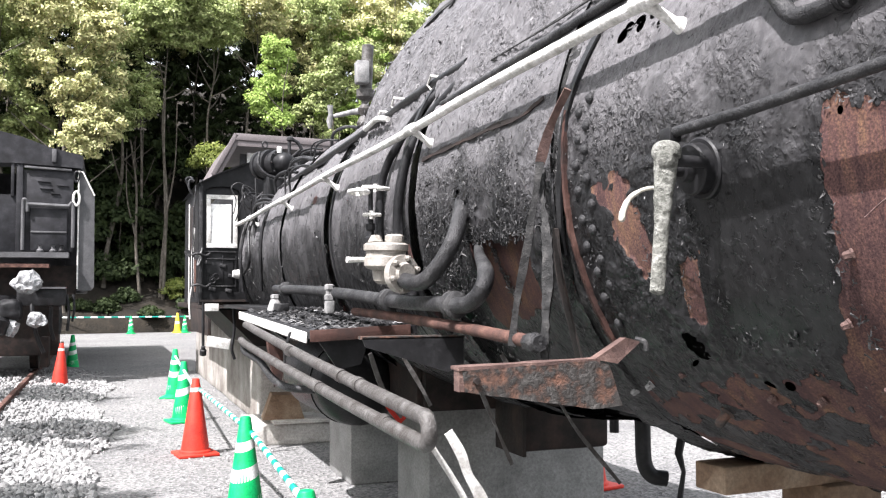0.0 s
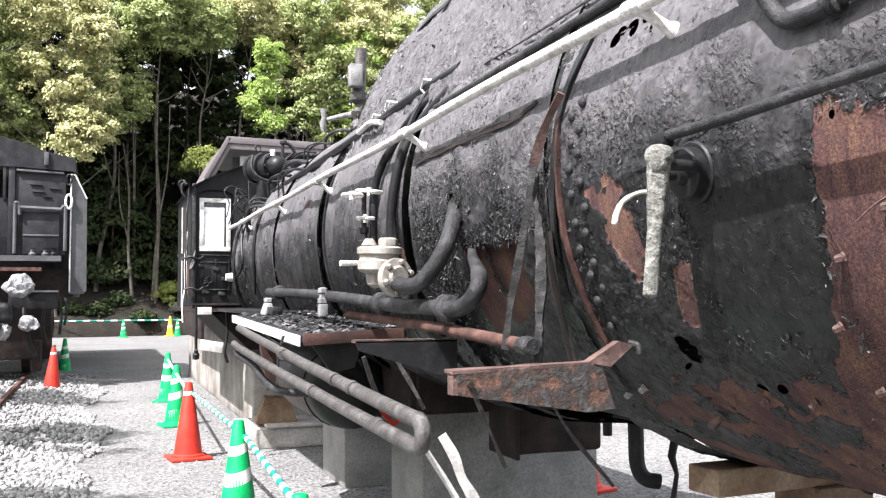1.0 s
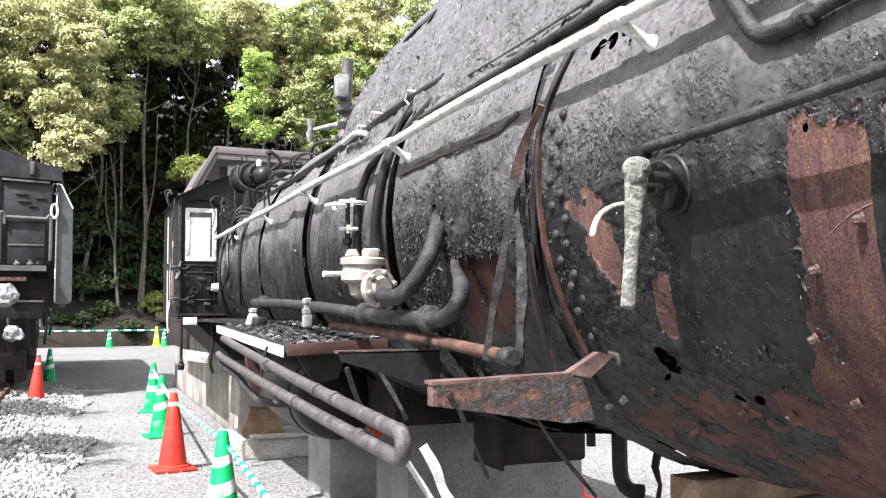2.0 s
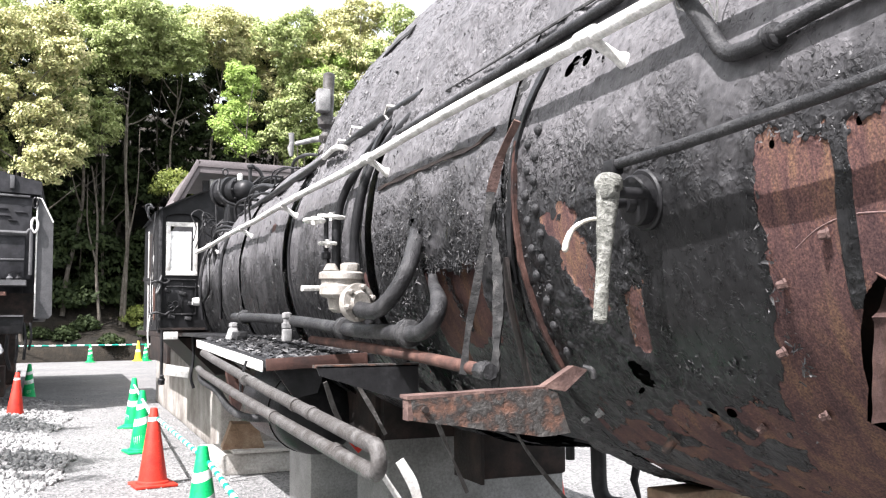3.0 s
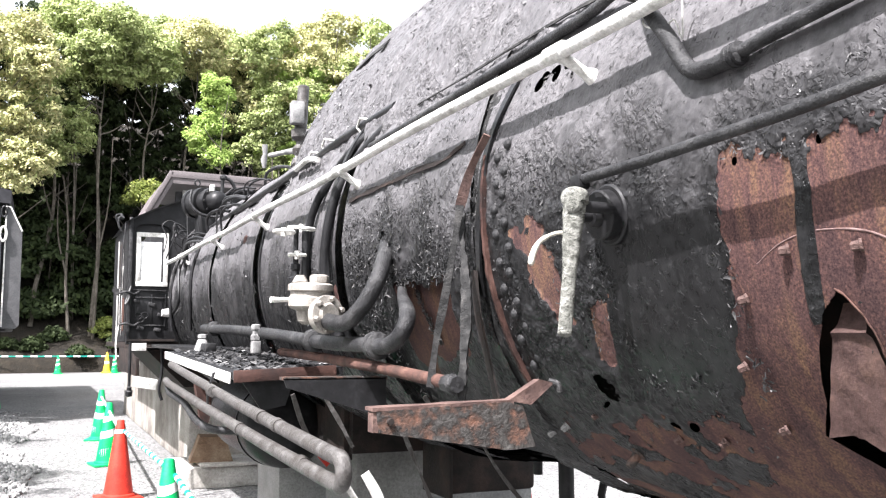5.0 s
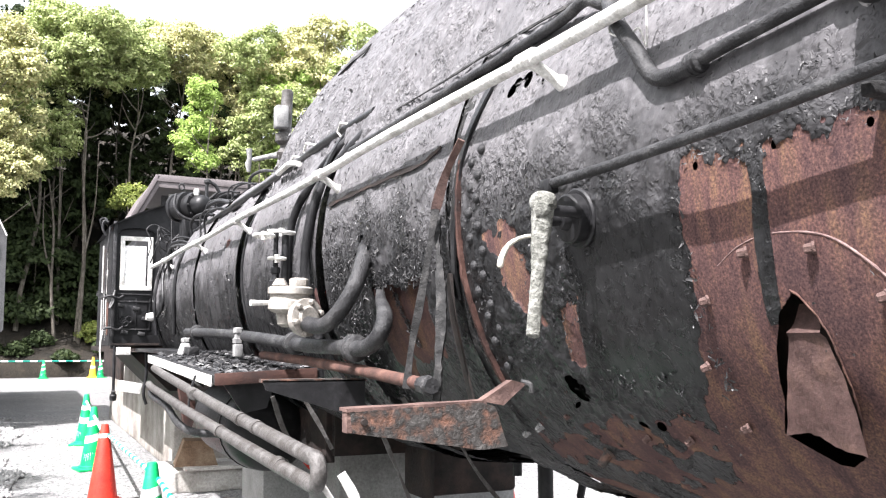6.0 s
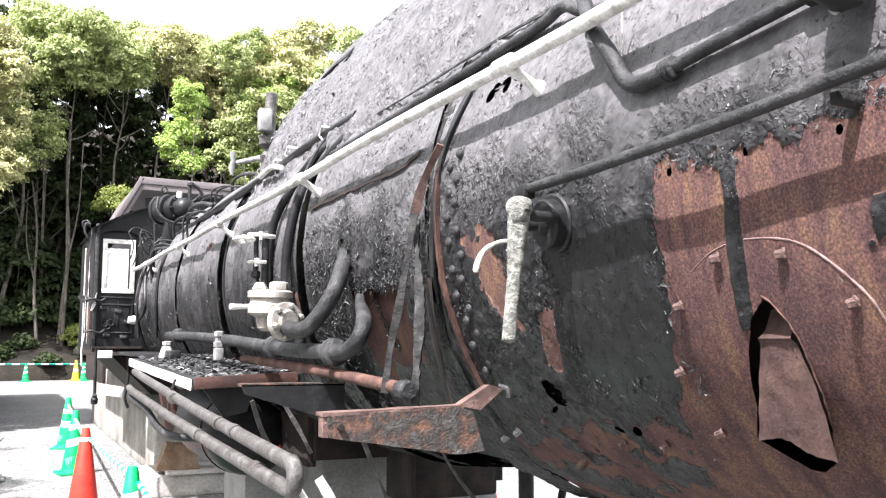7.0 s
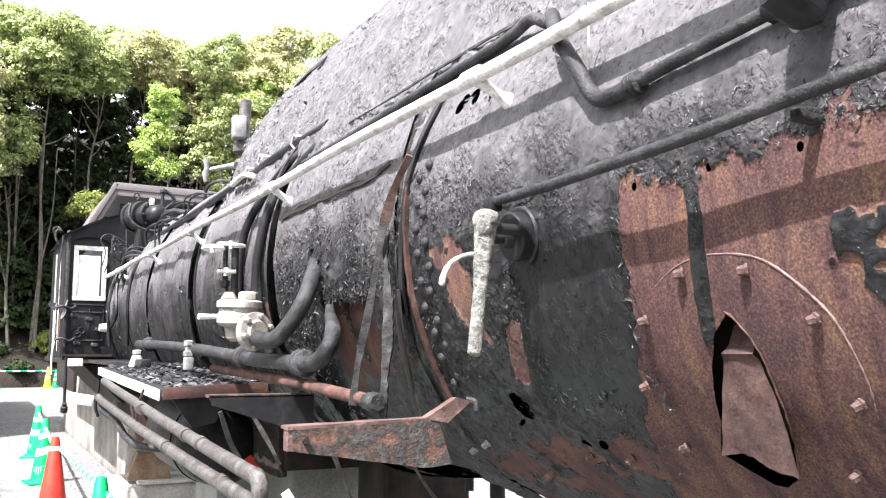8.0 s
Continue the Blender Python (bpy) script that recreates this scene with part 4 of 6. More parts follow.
valve = lpart("check_valve", lathe([(0.028, -0.012), (0.044, 0.0), (0.050, 0.038), (0.070, 0.046), (0.078, 0.054), (0.078, 0.084), (0.072, 0.089), (0.072, 0.106), (0.081, 0.110), (0.081, 0.130), (0.070, 0.136), (0.030, 0.138)], pose(0.945, 3.20, 1.512, 2, 0, 0), 24), BRASS, "pale bronze check valve")
lpart("valve_nut", lathe([(0.034, 0.0), (0.036, 0.004), (0.036, 0.024), (0.028, 0.030)], pose(0.972, 3.18, 1.648), 6), BRASS, "hexagonal cap nut", valve)
lpart("valve_nut", lathe([(0.022, 0.0), (0.030, 0.006), (0.022, 0.020), (0.015, 0.03)], pose(0.908, 3.20, 1.646), 6), BRASS, "hexagonal gland nut", valve)
lpart("valve_flange", lathe([(0.03, -0.016), (0.068, -0.014), (0.07, 0.0), (0.068, 0.014), (0.042, 0.018), (0.036, 0.03)], pose(0.985, 3.135, 1.535, 90, 0, 20), 26), BRASS, "round bolted flange", valve)
nut = bolt_mesh("nut", 0.011, 0.02, BRASS, 6)
for k in range(6):
    a = k * math.pi / 3 + 0.3
    share("nut", nut, valve, pose(0.985, 3.135, 1.535, 90, 0, 20) @ pose(0.056 * math.cos(a), 0.056 * math.sin(a), 0.012))
lpart("valve_lever", tube([(0.91, 3.24, 1.59), (0.83, 3.22, 1.587), (0.805, 3.215, 1.587)], [0.008, 0.010, 0.011], 10), WHITE, "white lever", valve)
stem = lpart("valve_stem", lathe([(0.016, 0.0), (0.024, 0.01), (0.024, 0.035), (0.016, 0.04), (0.013, 0.06), (0.018, 0.065), (0.018, 0.085), (0.01, 0.09), (0.009, 0.22)], pose(0.905, 3.26, 1.635), 8), BLACK, "", valve)
lpart("valve_post", tube([(0.935, 3.24, 1.63), (0.935, 3.24, 1.84)], 0.014, 10), BLACK, "", valve)


def handwheel(r, m, parent):
    bm = bmesh.new()
    ring = [(r * math.cos(a), r * math.sin(a), 0) for a in np.linspace(0, 2 * math.pi, 25)]
    add_tube(bm, ring, 0.007, 8, False)
    for k in range(4):
        a = k * math.pi / 2
        add_tube(bm, [(0, 0, 0), (r * math.cos(a), r * math.sin(a), 0)], 0.005, 6)
    add_tube(bm, [(0, 0, -0.015), (0, 0, 0.015)], 0.011, 8)
    bmesh.ops.transform(bm, matrix=m, verts=bm.verts)
    return lpart("handwheel", bm, WHITE, "white-painted handwheel", parent)


handwheel(0.046, pose(0.925, 3.26, 1.853, 4, 3, 0), valve)
handwheel(0.035, pose(0.85, 3.22, 1.832, -3, 2, 0), valve)
handwheel(0.029, pose(0.905, 3.24, 1.752, 2, 0, 0), valve)

# boiler bands and small pipes over the barrel
for y0, y1, off in ((3.60, 3.64, 0.022), (5.02, 5.05, -0.02)):
    lpart("boiler_band", arc_strip(y0, y1, 2.62, 1.2, off, 0.012, 70, 0.006, y0), BLACK)
for pts, r in (
    ([(1.45, 3.52, 2.47), (1.27, 3.60, 2.28), (1.20, 3.75, 2.16), (1.13, 3.86, 1.98), (1.12, 3.9, 1.72), (1.16, 3.9, 1.5)], 0.018),
    ([(1.40, 3.25, 2.42), (1.28, 3.42, 2.27), (1.21, 3.56, 2.15), (1.14, 3.60, 1.98), (1.12, 3.62, 1.7), (1.18, 3.6, 1.46)], 0.020),
    ([(1.31, 3.3, 2.36), (1.29, 3.9, 2.35), (1.29, 4.7, 2.33), (1.30, 6.2, 2.325), (1.32, 8.5, 2.325)], 0.021),
    ([(1.36, 3.2, 2.43), (1.32, 3.55, 2.36), (1.27, 3.72, 2.25), (1.20, 4.0, 2.12)], 0.010),
):
    lpart("barrel_pipe", tube(curve(pts, 8), r, 12), BLACK)
for y, z in ((3.6, 2.36), (4.13, 2.375), (4.36, 2.355)):
    loop = [(1.31, y - 0.05, z - 0.06), (1.30, y - 0.05, z), (1.27, y + 0.03, z + 0.02), (1.27, y + 0.07, z - 0.01), (1.30, y + 0.05, z - 0.06)]
    lpart("wire_clip", tube(loop, 0.0055, 8), WHITE, "pale bent wire clip")
lpart("pale_fitting", tube(curve([(1.25, 4.2, 2.30), (1.24, 4.35, 2.325), (1.25, 4.6, 2.32)], 5), 0.014, 10), WHITE, "pale painted fitting")
# lifted lap of the jacket sheet
lpart("sheet_lap", crumple(flat_bar([on(y, 1.994 + dz, 0.010).translation for y, dz in ((3.42, -0.006), (3.1, 0.0), (2.9, -0.002), (2.68, 0.002), (2.5, -0.004), (2.42, 0.012), (2.36, 0.024))], 0.012, 0.005, (0, 0, 1), 0.006, 14), 0.03, 0.002), DARKRUST, "lifted lap of the jacket sheet")
# flap on the hood
lpart("hood_flap", flat_bar([(1.525, 4.42, 2.845), (1.53, 4.25, 2.86), (1.54, 4.05, 2.868)], 0.06, 0.006, (0.6, 0.0, 0.8), 0.012), STRAP, "sheet flap lifted off the hood")
lpart("hood_seam", flat_bar([(1.274, 2.99, 2.292), (1.268, 2.6, 2.286), (1.270, 2.2, 2.290), (1.266, 1.9, 2.286), (1.268, 1.70, 2.278)], 0.007, 0.004, (0.2, 0, 1), 0.004, 12), STRAP, "lifted sheet edge along the hood")

# whistle with its valve
whistle = lpart("whistle", lathe([(0.03, 0.0), (0.05, 0.03), (0.06, 0.06), (0.045, 0.10), (0.03, 0.12), (0.05, 0.15), (0.056, 0.18), (0.03, 0.215), (0.03, 0.24), (0.07, 0.27), (0.075, 0.33), (0.05, 0.345), (0.05, 0.52), (0.046, 0.53), (0.046, 0.69), (0.03, 0.70)], pose(1.90, 7.05, 2.76, 0, 3, 0), 18), BAREPIPE, "grey whistle on the boiler top")
lpart("whistle_box", box((0.10, 0.1, 0.18), pose(1.87, 6.99, 3.215), 0.012), PALEPIPE, "", whistle)
lpart("whistle_valve", tube([(1.90, 7.05, 2.93), (1.86, 7.25, 2.95), (1.80, 7.6, 2.98)], [0.03, 0.022, 0.018], 10), PALEPIPE, "", whistle)
bm = tube([(1.77, 7.66, 2.88), (1.765, 7.66, 2.95), (1.775, 7.66, 3.0), (1.77, 7.66, 3.08)], [0.016, 0.028, 0.02, 0.026], 10)
lpart("whistle_handle", bm, PALEPIPE, "", whistle)
lpart("whistle_pipe", tube([(1.90, 7.05, 2.80), (1.62, 6.6, 2.5)], 0.012, 8), BLACK, "", whistle)

# ---- running board ----
bm = box((0.47, 2.12, 0.03), pose(1.035, 4.885, 1.330, 1.55, -2.5, 0))
crumple(bm, 0.05, 0.004, 10)
lpart("running_board", bm, BLACK, "black board strewn with paint flakes")
random.seed(11)
bm = bmesh.new()
for k in range(900):
    u = random.random()
    x, y = random.uniform(0.83, 1.26), 3.86 + 2.05 * u
    z = 1.348 + 0.0270 * (y - 4.885) + 0.0437 * (x - 1.035)
    s = 0.005 + 0.022 * random.random() ** 2
    add_prism(bm, [(-s, -s * 0.5), (s * 0.7, -s * 0.6), (s, s * 0.4), (-s * 0.4, s * 0.7)], 0.004, pose(x, y, z, random.uniform(-30, 30), random.uniform(-30, 30), random.uniform(0, 360)))
tagged(lpart("paint_litter", bm, SCALE), kind="stuff")
# mostly hidden board, added for the shade it casts on the piers
lpart("running_board", box((0.34, 2.66, 0.03), pose(1.17, 7.28, 1.37), 0.004), BLACK, "black board added beside the firebox to shade the piers")
for k in range(5):
    lpart("board_edge", box((0.008, 0.415, 0.046), pose(0.794 + 0.002 * (k % 2), 3.868 + 0.21 + 0.418 * k, 1.288 + 0.0115 * k, 1.55, 0, 0), 0.002), WHITE, "white-painted board edge")
lpart("board_end", box((0.44, 0.012, 0.05), pose(1.02, 3.822, 1.300, 0, -2.5, 0), 0.002), DARKRED, "dark rusty board end")
lpart("oil_box", box((0.07, 0.09, 0.06), pose(1.0, 5.62, 1.385, 0, 0, 10), 0.008), GREYPIPE, "grey oil box")
lpart("oil_box", lathe([(0.055, 0), (0.03, 0.07), (0.022, 0.075), (0.03, 0.08), (0.03, 0.1), (0.014, 0.105)], pose(0.99, 5.78, 1.365), 6), PALEPIPE, "pale oil cup")
lpart("board_bracket", prism([(0.0, 0.0), (0.24, 0.0), (0.2, -0.12), (0.10, -0.14), (0.03, -0.04)], 0.012, pose(0.83, 3.87, 1.285, 90, 0, 0)), BLACK)
lpart("board_bracket", prism([(0.0, 0.0), (0.36, 0.0), (0.36, -0.10), (0.3, -0.12), (0.012, -0.03)], 0.010, pose(0.797, 2.98, 1.318, 90, 0, 0)), BLACK)
lpart("bracket_flange", box((0.365, 0.05, 0.010), pose(0.978, 3.0, 1.318)), RUSTGREY, "rusty bracket flange")

# rusty bracket sticking out below the smokebox
bm = prism([(0.0, 0.0), (0.008, -0.048), (0.325, -0.100), (0.405, -0.095), (0.37, 0.0), (0.335, 0.012)], 0.010, pose(0.743, 1.925, 1.292, 90, 0, 0))
bmesh.ops.triangulate(bm, faces=bm.faces[:])
crumple(bm, 0.04, 0.002, 5)
bracket = lpart("bracket", bm, RUSTGREY, "scabby rusty bracket plate")
lpart("bracket_flange", crumple(box((0.355, 0.05, 0.008), pose(0.912, 1.945, 1.300, 0, -1.6, 0)), 0.05, 0.002, 6), BROWNIRON, "", bracket)
lpart("bracket_lip", box((0.012, 0.035, 0.048), pose(0.743, 1.94, 1.268)), BROWNIRON, "", bracket)
lpart("bracket_tab", crumple(prism([(0.0, 0.0), (0.085, 0.048), (0.125, 0.038), (0.06, -0.012)], 0.03, pose(1.075, 1.935, 1.308, 90, 0, 0)), 0.05, 0.002), BROWNIRON, "", bracket)
# dark stub drawn in place of the shaded hole in the plate
lpart("bracket_bolt", lathe([(0.0075, -0.008), (0.0075, 0.012)], pose(0.775, 1.92, 1.268, 90, 0, 0), 12), DARKRUST, "dark stub for the shade in the bolt hole", bracket)
lpart("bracket_bolt", tube(curve([(1.19, 1.93, 1.352), (1.21, 1.92, 1.345), (1.215, 1.92, 1.325)], 4), 0.007, 8), GREYPIPE, "", bracket)

# ---- looped cooling pipes ----
LOOP = [(0.785, 5.6, 1.29), (0.757, 5.0, 1.273), (0.737, 3.48, 1.211), (0.725, 2.64, 1.184), (0.72, 2.2, 1.170), (0.72, 2.14, 1.168)] + [(0.72, 2.115 - 0.037 * math.sin(a), 1.136 + 0.034 * math.cos(a)) for a in np.linspace(0.15, math.pi - 0.15, 12)] + [(0.719, 2.14, 1.104), (0.719, 2.3, 1.106), (0.722, 2.95, 1.120), (0.73, 4.04, 1.148), (0.745, 5.39, 1.190), (0.76, 5.62, 1.197)]
lpart("cooling_pipe", tube(LOOP, 0.0205, 18), BAREPIPE, "bare grey looped cooling pipe")
for i, (y, z) in enumerate(((2.75, 1.188), (2.98, 1.196), (3.9, 1.228), (2.45, 1.111), (3.3, 1.130))):
    lpart("pipe_sleeve", tube([(0.727 - 0.004 * (i > 2), y - 0.025, z - 0.001), (0.727 - 0.004 * (i > 2), y + 0.025, z + 0.001)], 0.0228, 16), BAREPIPE)
lpart("drain_pipe", tube(curve([(0.77, 5.6, 1.16), (0.76, 5.45, 1.135), (0.76, 4.9, 1.116), (0.765, 4.54, 1.06), (0.80, 4.3, 1.035), (0.9, 4.2, 1.03)], 8), 0.018, 12), GREYPIPE, "bent grey drain pipe")
lpart("pipe_bracket", flat_bar([(0.76, 4.05, 1.30), (0.735, 4.04, 1.22), (0.735, 4.04, 1.13)], 0.03, 0.006, (0, 1, 0)), BLACK)

# ---- underframe ----
lpart("main_frame", box((0.05, 6.2, 0.50), pose(1.60, 7.85, 1.05), 0.004), DARKRUST, "dark rusty main frame plate")
lpart("main_frame", box((0.05, 6.2, 0.50), pose(2.50, 7.85, 1.05), 0.004), DARKRUST, "dark rusty main frame plate")
for y, z, h in ((4.72, 1.06, 0.44), (6.2, 0.95, 0.36), (8.4, 0.95, 0.36), (11.0, 0.95, 0.36)):
    lpart("frame_stretcher", box((0.85, 0.06, h), pose(2.03, y, z)), DARKRUST)
lpart("axle_box", crumple(box((0.50, 0.34, 0.30), pose(2.28, 4.55, 0.80), 0.02), 0.2, 0.006, 2), DARKRUST, "sooty axle box")
lpart("axle_box_rim", box((0.02, 0.36, 0.34), pose(2.02, 4.52, 0.80), 0.004), DARKRUST)
lpart("air_tank", lathe([(0.05, -0.72), (0.16, -0.70), (0.235, -0.62), (0.25, -0.5), (0.25, 0.5), (0.235, 0.62), (0.16, 0.70), (0.05, 0.72)], pose(1.42, 5.95, 0.93, 90, 0, 0), 32), BLACK, "black cylindrical air tank")
lpart("tank_strap", lathe([(0.256, -0.02), (0.258, 0.02)], pose(1.42, 5.6, 0.93, 90, 0, 0), 32), BLACK)
for pts, w in (
    ([(1.25, 3.1, 1.16), (1.33, 3.1, 0.98), (1.40, 3.12, 0.84)], 0.012),
    ([(1.55, 3.1, 1.12), (1.66, 3.1, 0.95), (1.85, 3.12, 0.74)], 0.014),
    ([(0.98, 3.1, 1.24), (1.03, 3.1, 1.16), (1.08, 3.1, 1.07)], 0.014),
    ([(0.90, 3.25, 1.25), (0.96, 3.3, 1.12), (1.05, 3.35, 1.0)], 0.015),
    ([(1.30, 2.98, 1.25), (1.33, 2.98, 1.2), (1.36, 3.0, 1.12)], 0.018),
):
    lpart("hanging_strip", flat_bar(pts, w, 0.004, (1, 0, 0.3), 0.004), BAREPIPE, "bent sheet strip")
PALESTRIP = worn("pale_bare_sheet_metal", (0.3, 0.29, 0.27), (0.48, 0.47, 0.45), (0.6, 0.59, 0.57), 18, 110, (0.4, 0.65), 0.4, 0.002)
for pts, w in (([(0.80, 2.3, 1.07), (0.823, 2.3, 1.036), (0.86, 2.3, 0.98), (0.895, 2.3, 0.921), (0.97, 2.3, 0.78)], 0.014), ([(0.85, 2.3, 1.10), (0.885, 2.3, 1.04), (0.905, 2.3, 0.985), (0.939, 2.3, 0.926), (1.0, 2.3, 0.80)], 0.024)):
    lpart("hanging_strip", flat_bar(pts, w, 0.004, (1, 0, 0.45), 0.008), PALESTRIP, "pale sunlit sheet strip")
lpart("red_strip", flat_bar([(1.46, 4.95, 0.89), (1.50, 4.95, 0.83), (1.56, 4.95, 0.76)], 0.05, 0.005, (1, 0, 0.4)), REDPLASTIC, "red painted strip")
# pipes and linkage seen under the smokebox against the light
lpart("blast_pipe", tube(curve([(2.18, 3.5, 1.10), (2.19, 3.5, 0.90), (2.195, 3.5, 0.74), (2.22, 3.48, 0.68), (2.28, 3.46, 0.665)], 6), 0.034, 14), BLACK, "black down pipe with an elbow")
lpart("drain_cock", lathe([(0.02, 0), (0.02, 0.06), (0.035, 0.065), (0.035, 0.075), (0.015, 0.08), (0.015, 0.14)], pose(2.05, 3.5, 0.87), 10), BLACK)
lpart("linkage_rod", tube([(1.95, 3.4, 0.98), (2.30, 3.0, 0.93), (2.62, 2.8, 0.86)], 0.012, 8), BLACK)
lpart("linkage_rod", tube([(1.9, 3.2, 1.0), (2.35, 2.9, 0.90), (2.7, 2.7, 0.88)], 0.009, 8), BLACK)
lpart("hanging_link", tube([(2.40, 3.5, 0.88), (2.37, 3.5, 0.76), (2.395, 3.5, 0.68), (2.37, 3.5, 0.55)], [0.02, 0.018, 0.01, 0.014], 8), BLACK)

# ---- cab ----
CS = 0.6654


def near(bm):
    """Cab pieces are drawn larger and farther off; this brings them to their true size and place."""
    bmesh.ops.transform(bm, matrix=Matrix.Translation((0, 0, 1.458)) @ Matrix.Scale(CS, 4) @ Matrix.Translation((0, 0, -1.458)), verts=bm.verts)
    return bm


def cpart(name, bm, material, label="", parent=None):
    return lpart(name, near(bm), material, label, parent)


cab = part("cab", near(box((0.02, 2.3, 1.6), pose(1.185, 14.15, 2.18))), BLACK, loco, "black cab side sheet")
cab.matrix_local = LM
for x0, x1, z0, z1 in ((1.17, 1.32, 1.38, 3.0), (1.32, 1.65, 1.38, 2.17), (1.32, 1.65, 2.80, 3.0), (1.65, 4.89, 1.38, 3.0)):
    cpart("cab_front", box((x1 - x0, 0.02, z1 - z0), pose((x0 + x1) / 2, 13.0, (z0 + z1) / 2)), BLACK, "", cab)
arch = [(3.03 + 1.86 * u, 3.49 - 0.50 * abs(u) ** 2.2) for u in np.linspace(-1, 1, 21)]
bm = prism([(4.89, 3.0), (1.17, 3.0)] + arch[1:-1], 0.02, pose(0, 13.0, 0, 90, 0, 0))
cpart("cab_front", bm, BLACK, "", cab)
bm = bmesh.new()
for k in range(25):
    u = -1.02 + 2.04 * k / 24
    z = 3.50 - 0.50 * abs(u) ** 2.2
    for y in (12.86, 15.3):
        bm.verts.new((3.03 + 1.87 * u, y, z))
bm.verts.ensure_lookup_table()
for k in range(24):
    bm.faces.new((bm.verts[2 * k], bm.verts[2 * k + 1], bm.verts[2 * k + 3], bm.verts[2 * k + 2]))
bmesh.ops.solidify(bm, geom=bm.faces[:], thickness=0.025)
cpart("cab_roof", bm, BLACK, "", cab)


def frame_ring(x0, x1, z0, z1, w, y, d):
    bm = bmesh.new()
    for a, b, c, e in ((x0, x1, z0, z0 + w), (x0, x1, z1 - w, z1), (x0, x0 + w, z0 + w, z1 - w), (x1 - w, x1, z0 + w, z1 - w)):
        add_box(bm, (b - a, d, e - c), pose((a + b) / 2, y, (c + e) / 2), 0.004)
    return bm


cpart("window_frame", frame_ring(1.275, 1.695, 2.125, 2.855, 0.058, 12.98, 0.035), WHITE, "white window frame", cab)
bm = box((0.29, 0.006, 0.60), pose(1.465, 12.985, 2.43, -1, 0, 0), 0.002)
cpart("window_board", bm, worn("white_plastic_sheet", (0.76, 0.76, 0.75), (0.8, 0.8, 0.79), (0.82, 0.82, 0.81), 3, 30, (0.4, 0.6), 0.1, 0.001), "white sheet in the window", cab)
bm = bmesh.new()
for k in range(13):
    a = math.pi * k / 12
    for y in (12.94, 12.99):
        bm.verts.new((1.485 - 0.235 * math.cos(a), y, 2.86 + 0.11 * math.sin(a) ** 0.6))
bm.verts.ensure_lookup_table()
for k in range(12):
    bm.faces.new((bm.verts[2 * k], bm.verts[2 * k + 1], bm.verts[2 * k + 3], bm.verts[2 * k + 2]))
bmesh.ops.solidify(bm, geom=bm.faces[:], thickness=0.012)
cpart("window_hood", bm, BLACK, "arched rain hood", cab)
cpart("cab_floor", box((3.7, 2.4, 0.06), pose(3.03, 14.2, 1.37)), DARKRUST, "", cab)
cpart("cab_edge", box((0.012, 0.03, 1.3), pose(1.155, 13.55, 2.1)), WHITE, "white edge strip", cab)
cpart("cab_edge", box((0.012, 0.05, 1.5), pose(1.165, 14.4, 2.1)), WHITE, "white edge strip", cab)
# dark plate on the side sheet stands for the shaded door opening
cpart("door_shade", box((0.010, 0.6, 0.95), pose(1.170, 13.95, 2.3), 0.002), DARKRUST, "dark plate for the shade in the doorway", cab)
cpart("cab_stain", box((0.010, 0.16, 0.45), pose(1.168, 13.4, 1.75), 0.002), RUST, "rusty side strip", cab)
cpart("cab_beading", box((0.02, 0.012, 0.62), pose(1.20, 12.984, 1.75)), BLACK, "", cab)
cpart("front_panel", box((0.36, 0.012, 0.40), pose(1.46, 12.985, 1.78), 0.003), BLACK, "riveted lower panel", cab)
for z in (1.60, 1.97, 2.07):
    cpart("panel_bead", box((0.42, 0.02, 0.016), pose(1.47, 12.975, z, 0, 1, 0), 0.003), GREYPIPE, "", cab)
for x in (1.27, 1.50, 1.68):
    cpart("panel_bead", box((0.012, 0.018, 0.44), pose(x, 12.977, 1.80), 0.003), BLACK, "", cab)
for x, z in ((1.33, 1.72), (1.41, 1.73), (1.36, 1.68)):
    cpart("hose_coil", tube([(x + 0.042 * math.cos(a), 12.95, z + 0.042 * math.sin(a)) for a in np.linspace(0, 2 * math.pi, 16)], 0.008, 6, False), BLACK, "", cab)
cpart("cab_ledge", box((0.62, 0.12, 0.03), pose(1.49, 12.95, 1.40)), DARKRUST, "", cab)
cpart("cab_handrail", tube([(1.13, 12.93, 2.98), (1.10, 12.92, 2.6), (1.09, 12.92, 1.9), (1.10, 12.92, 1.45)], 0.010, 8), GREYPIPE, "grey grab rail", cab)
cpart("cab_handrail", tube(curve([(1.06, 13.3, 3.0), (1.03, 13.3, 3.1), (1.1, 13.3, 3.12), (1.1, 13.2, 3.05)], 5), 0.016, 8), BLACK, "", cab)
cpart("cab_flap", prism([(0.0, 0.0), (-0.14, 0.06), (-0.16, 0.0), (-0.05, -0.09)], 0.014, pose(1.16, 13.2, 2.06, 90, 0, 0)), GREYPIPE, "grey bent flap", cab)
for z in (2.02, 1.60):
    cpart("hinge", tube(curve([(1.08, 12.9, z), (1.16, 12.86, z + 0.02), (1.26, 12.9, z - 0.01), (1.33, 12.93, z + 0.03)], 4), 0.016, 8), GREYPIPE, "worn grey hinge", cab)
cpart("cab_post", box((0.05, 0.05, 1.7), pose(1.20, 12.95, 2.2), 0.01), GREYPIPE, "", cab)
for x, z0, z1 in ((1.11, 1.55, 2.4), (1.08, 1.15, 1.6)):
    cpart("grab_strip", tube(curve([(x, 13.1, z0), (x - 0.01, 13.1, (z0 + z1) / 2), (x + 0.02, 13.1, z1)], 4), 0.011, 8), WHITE, "white grab strip", cab)
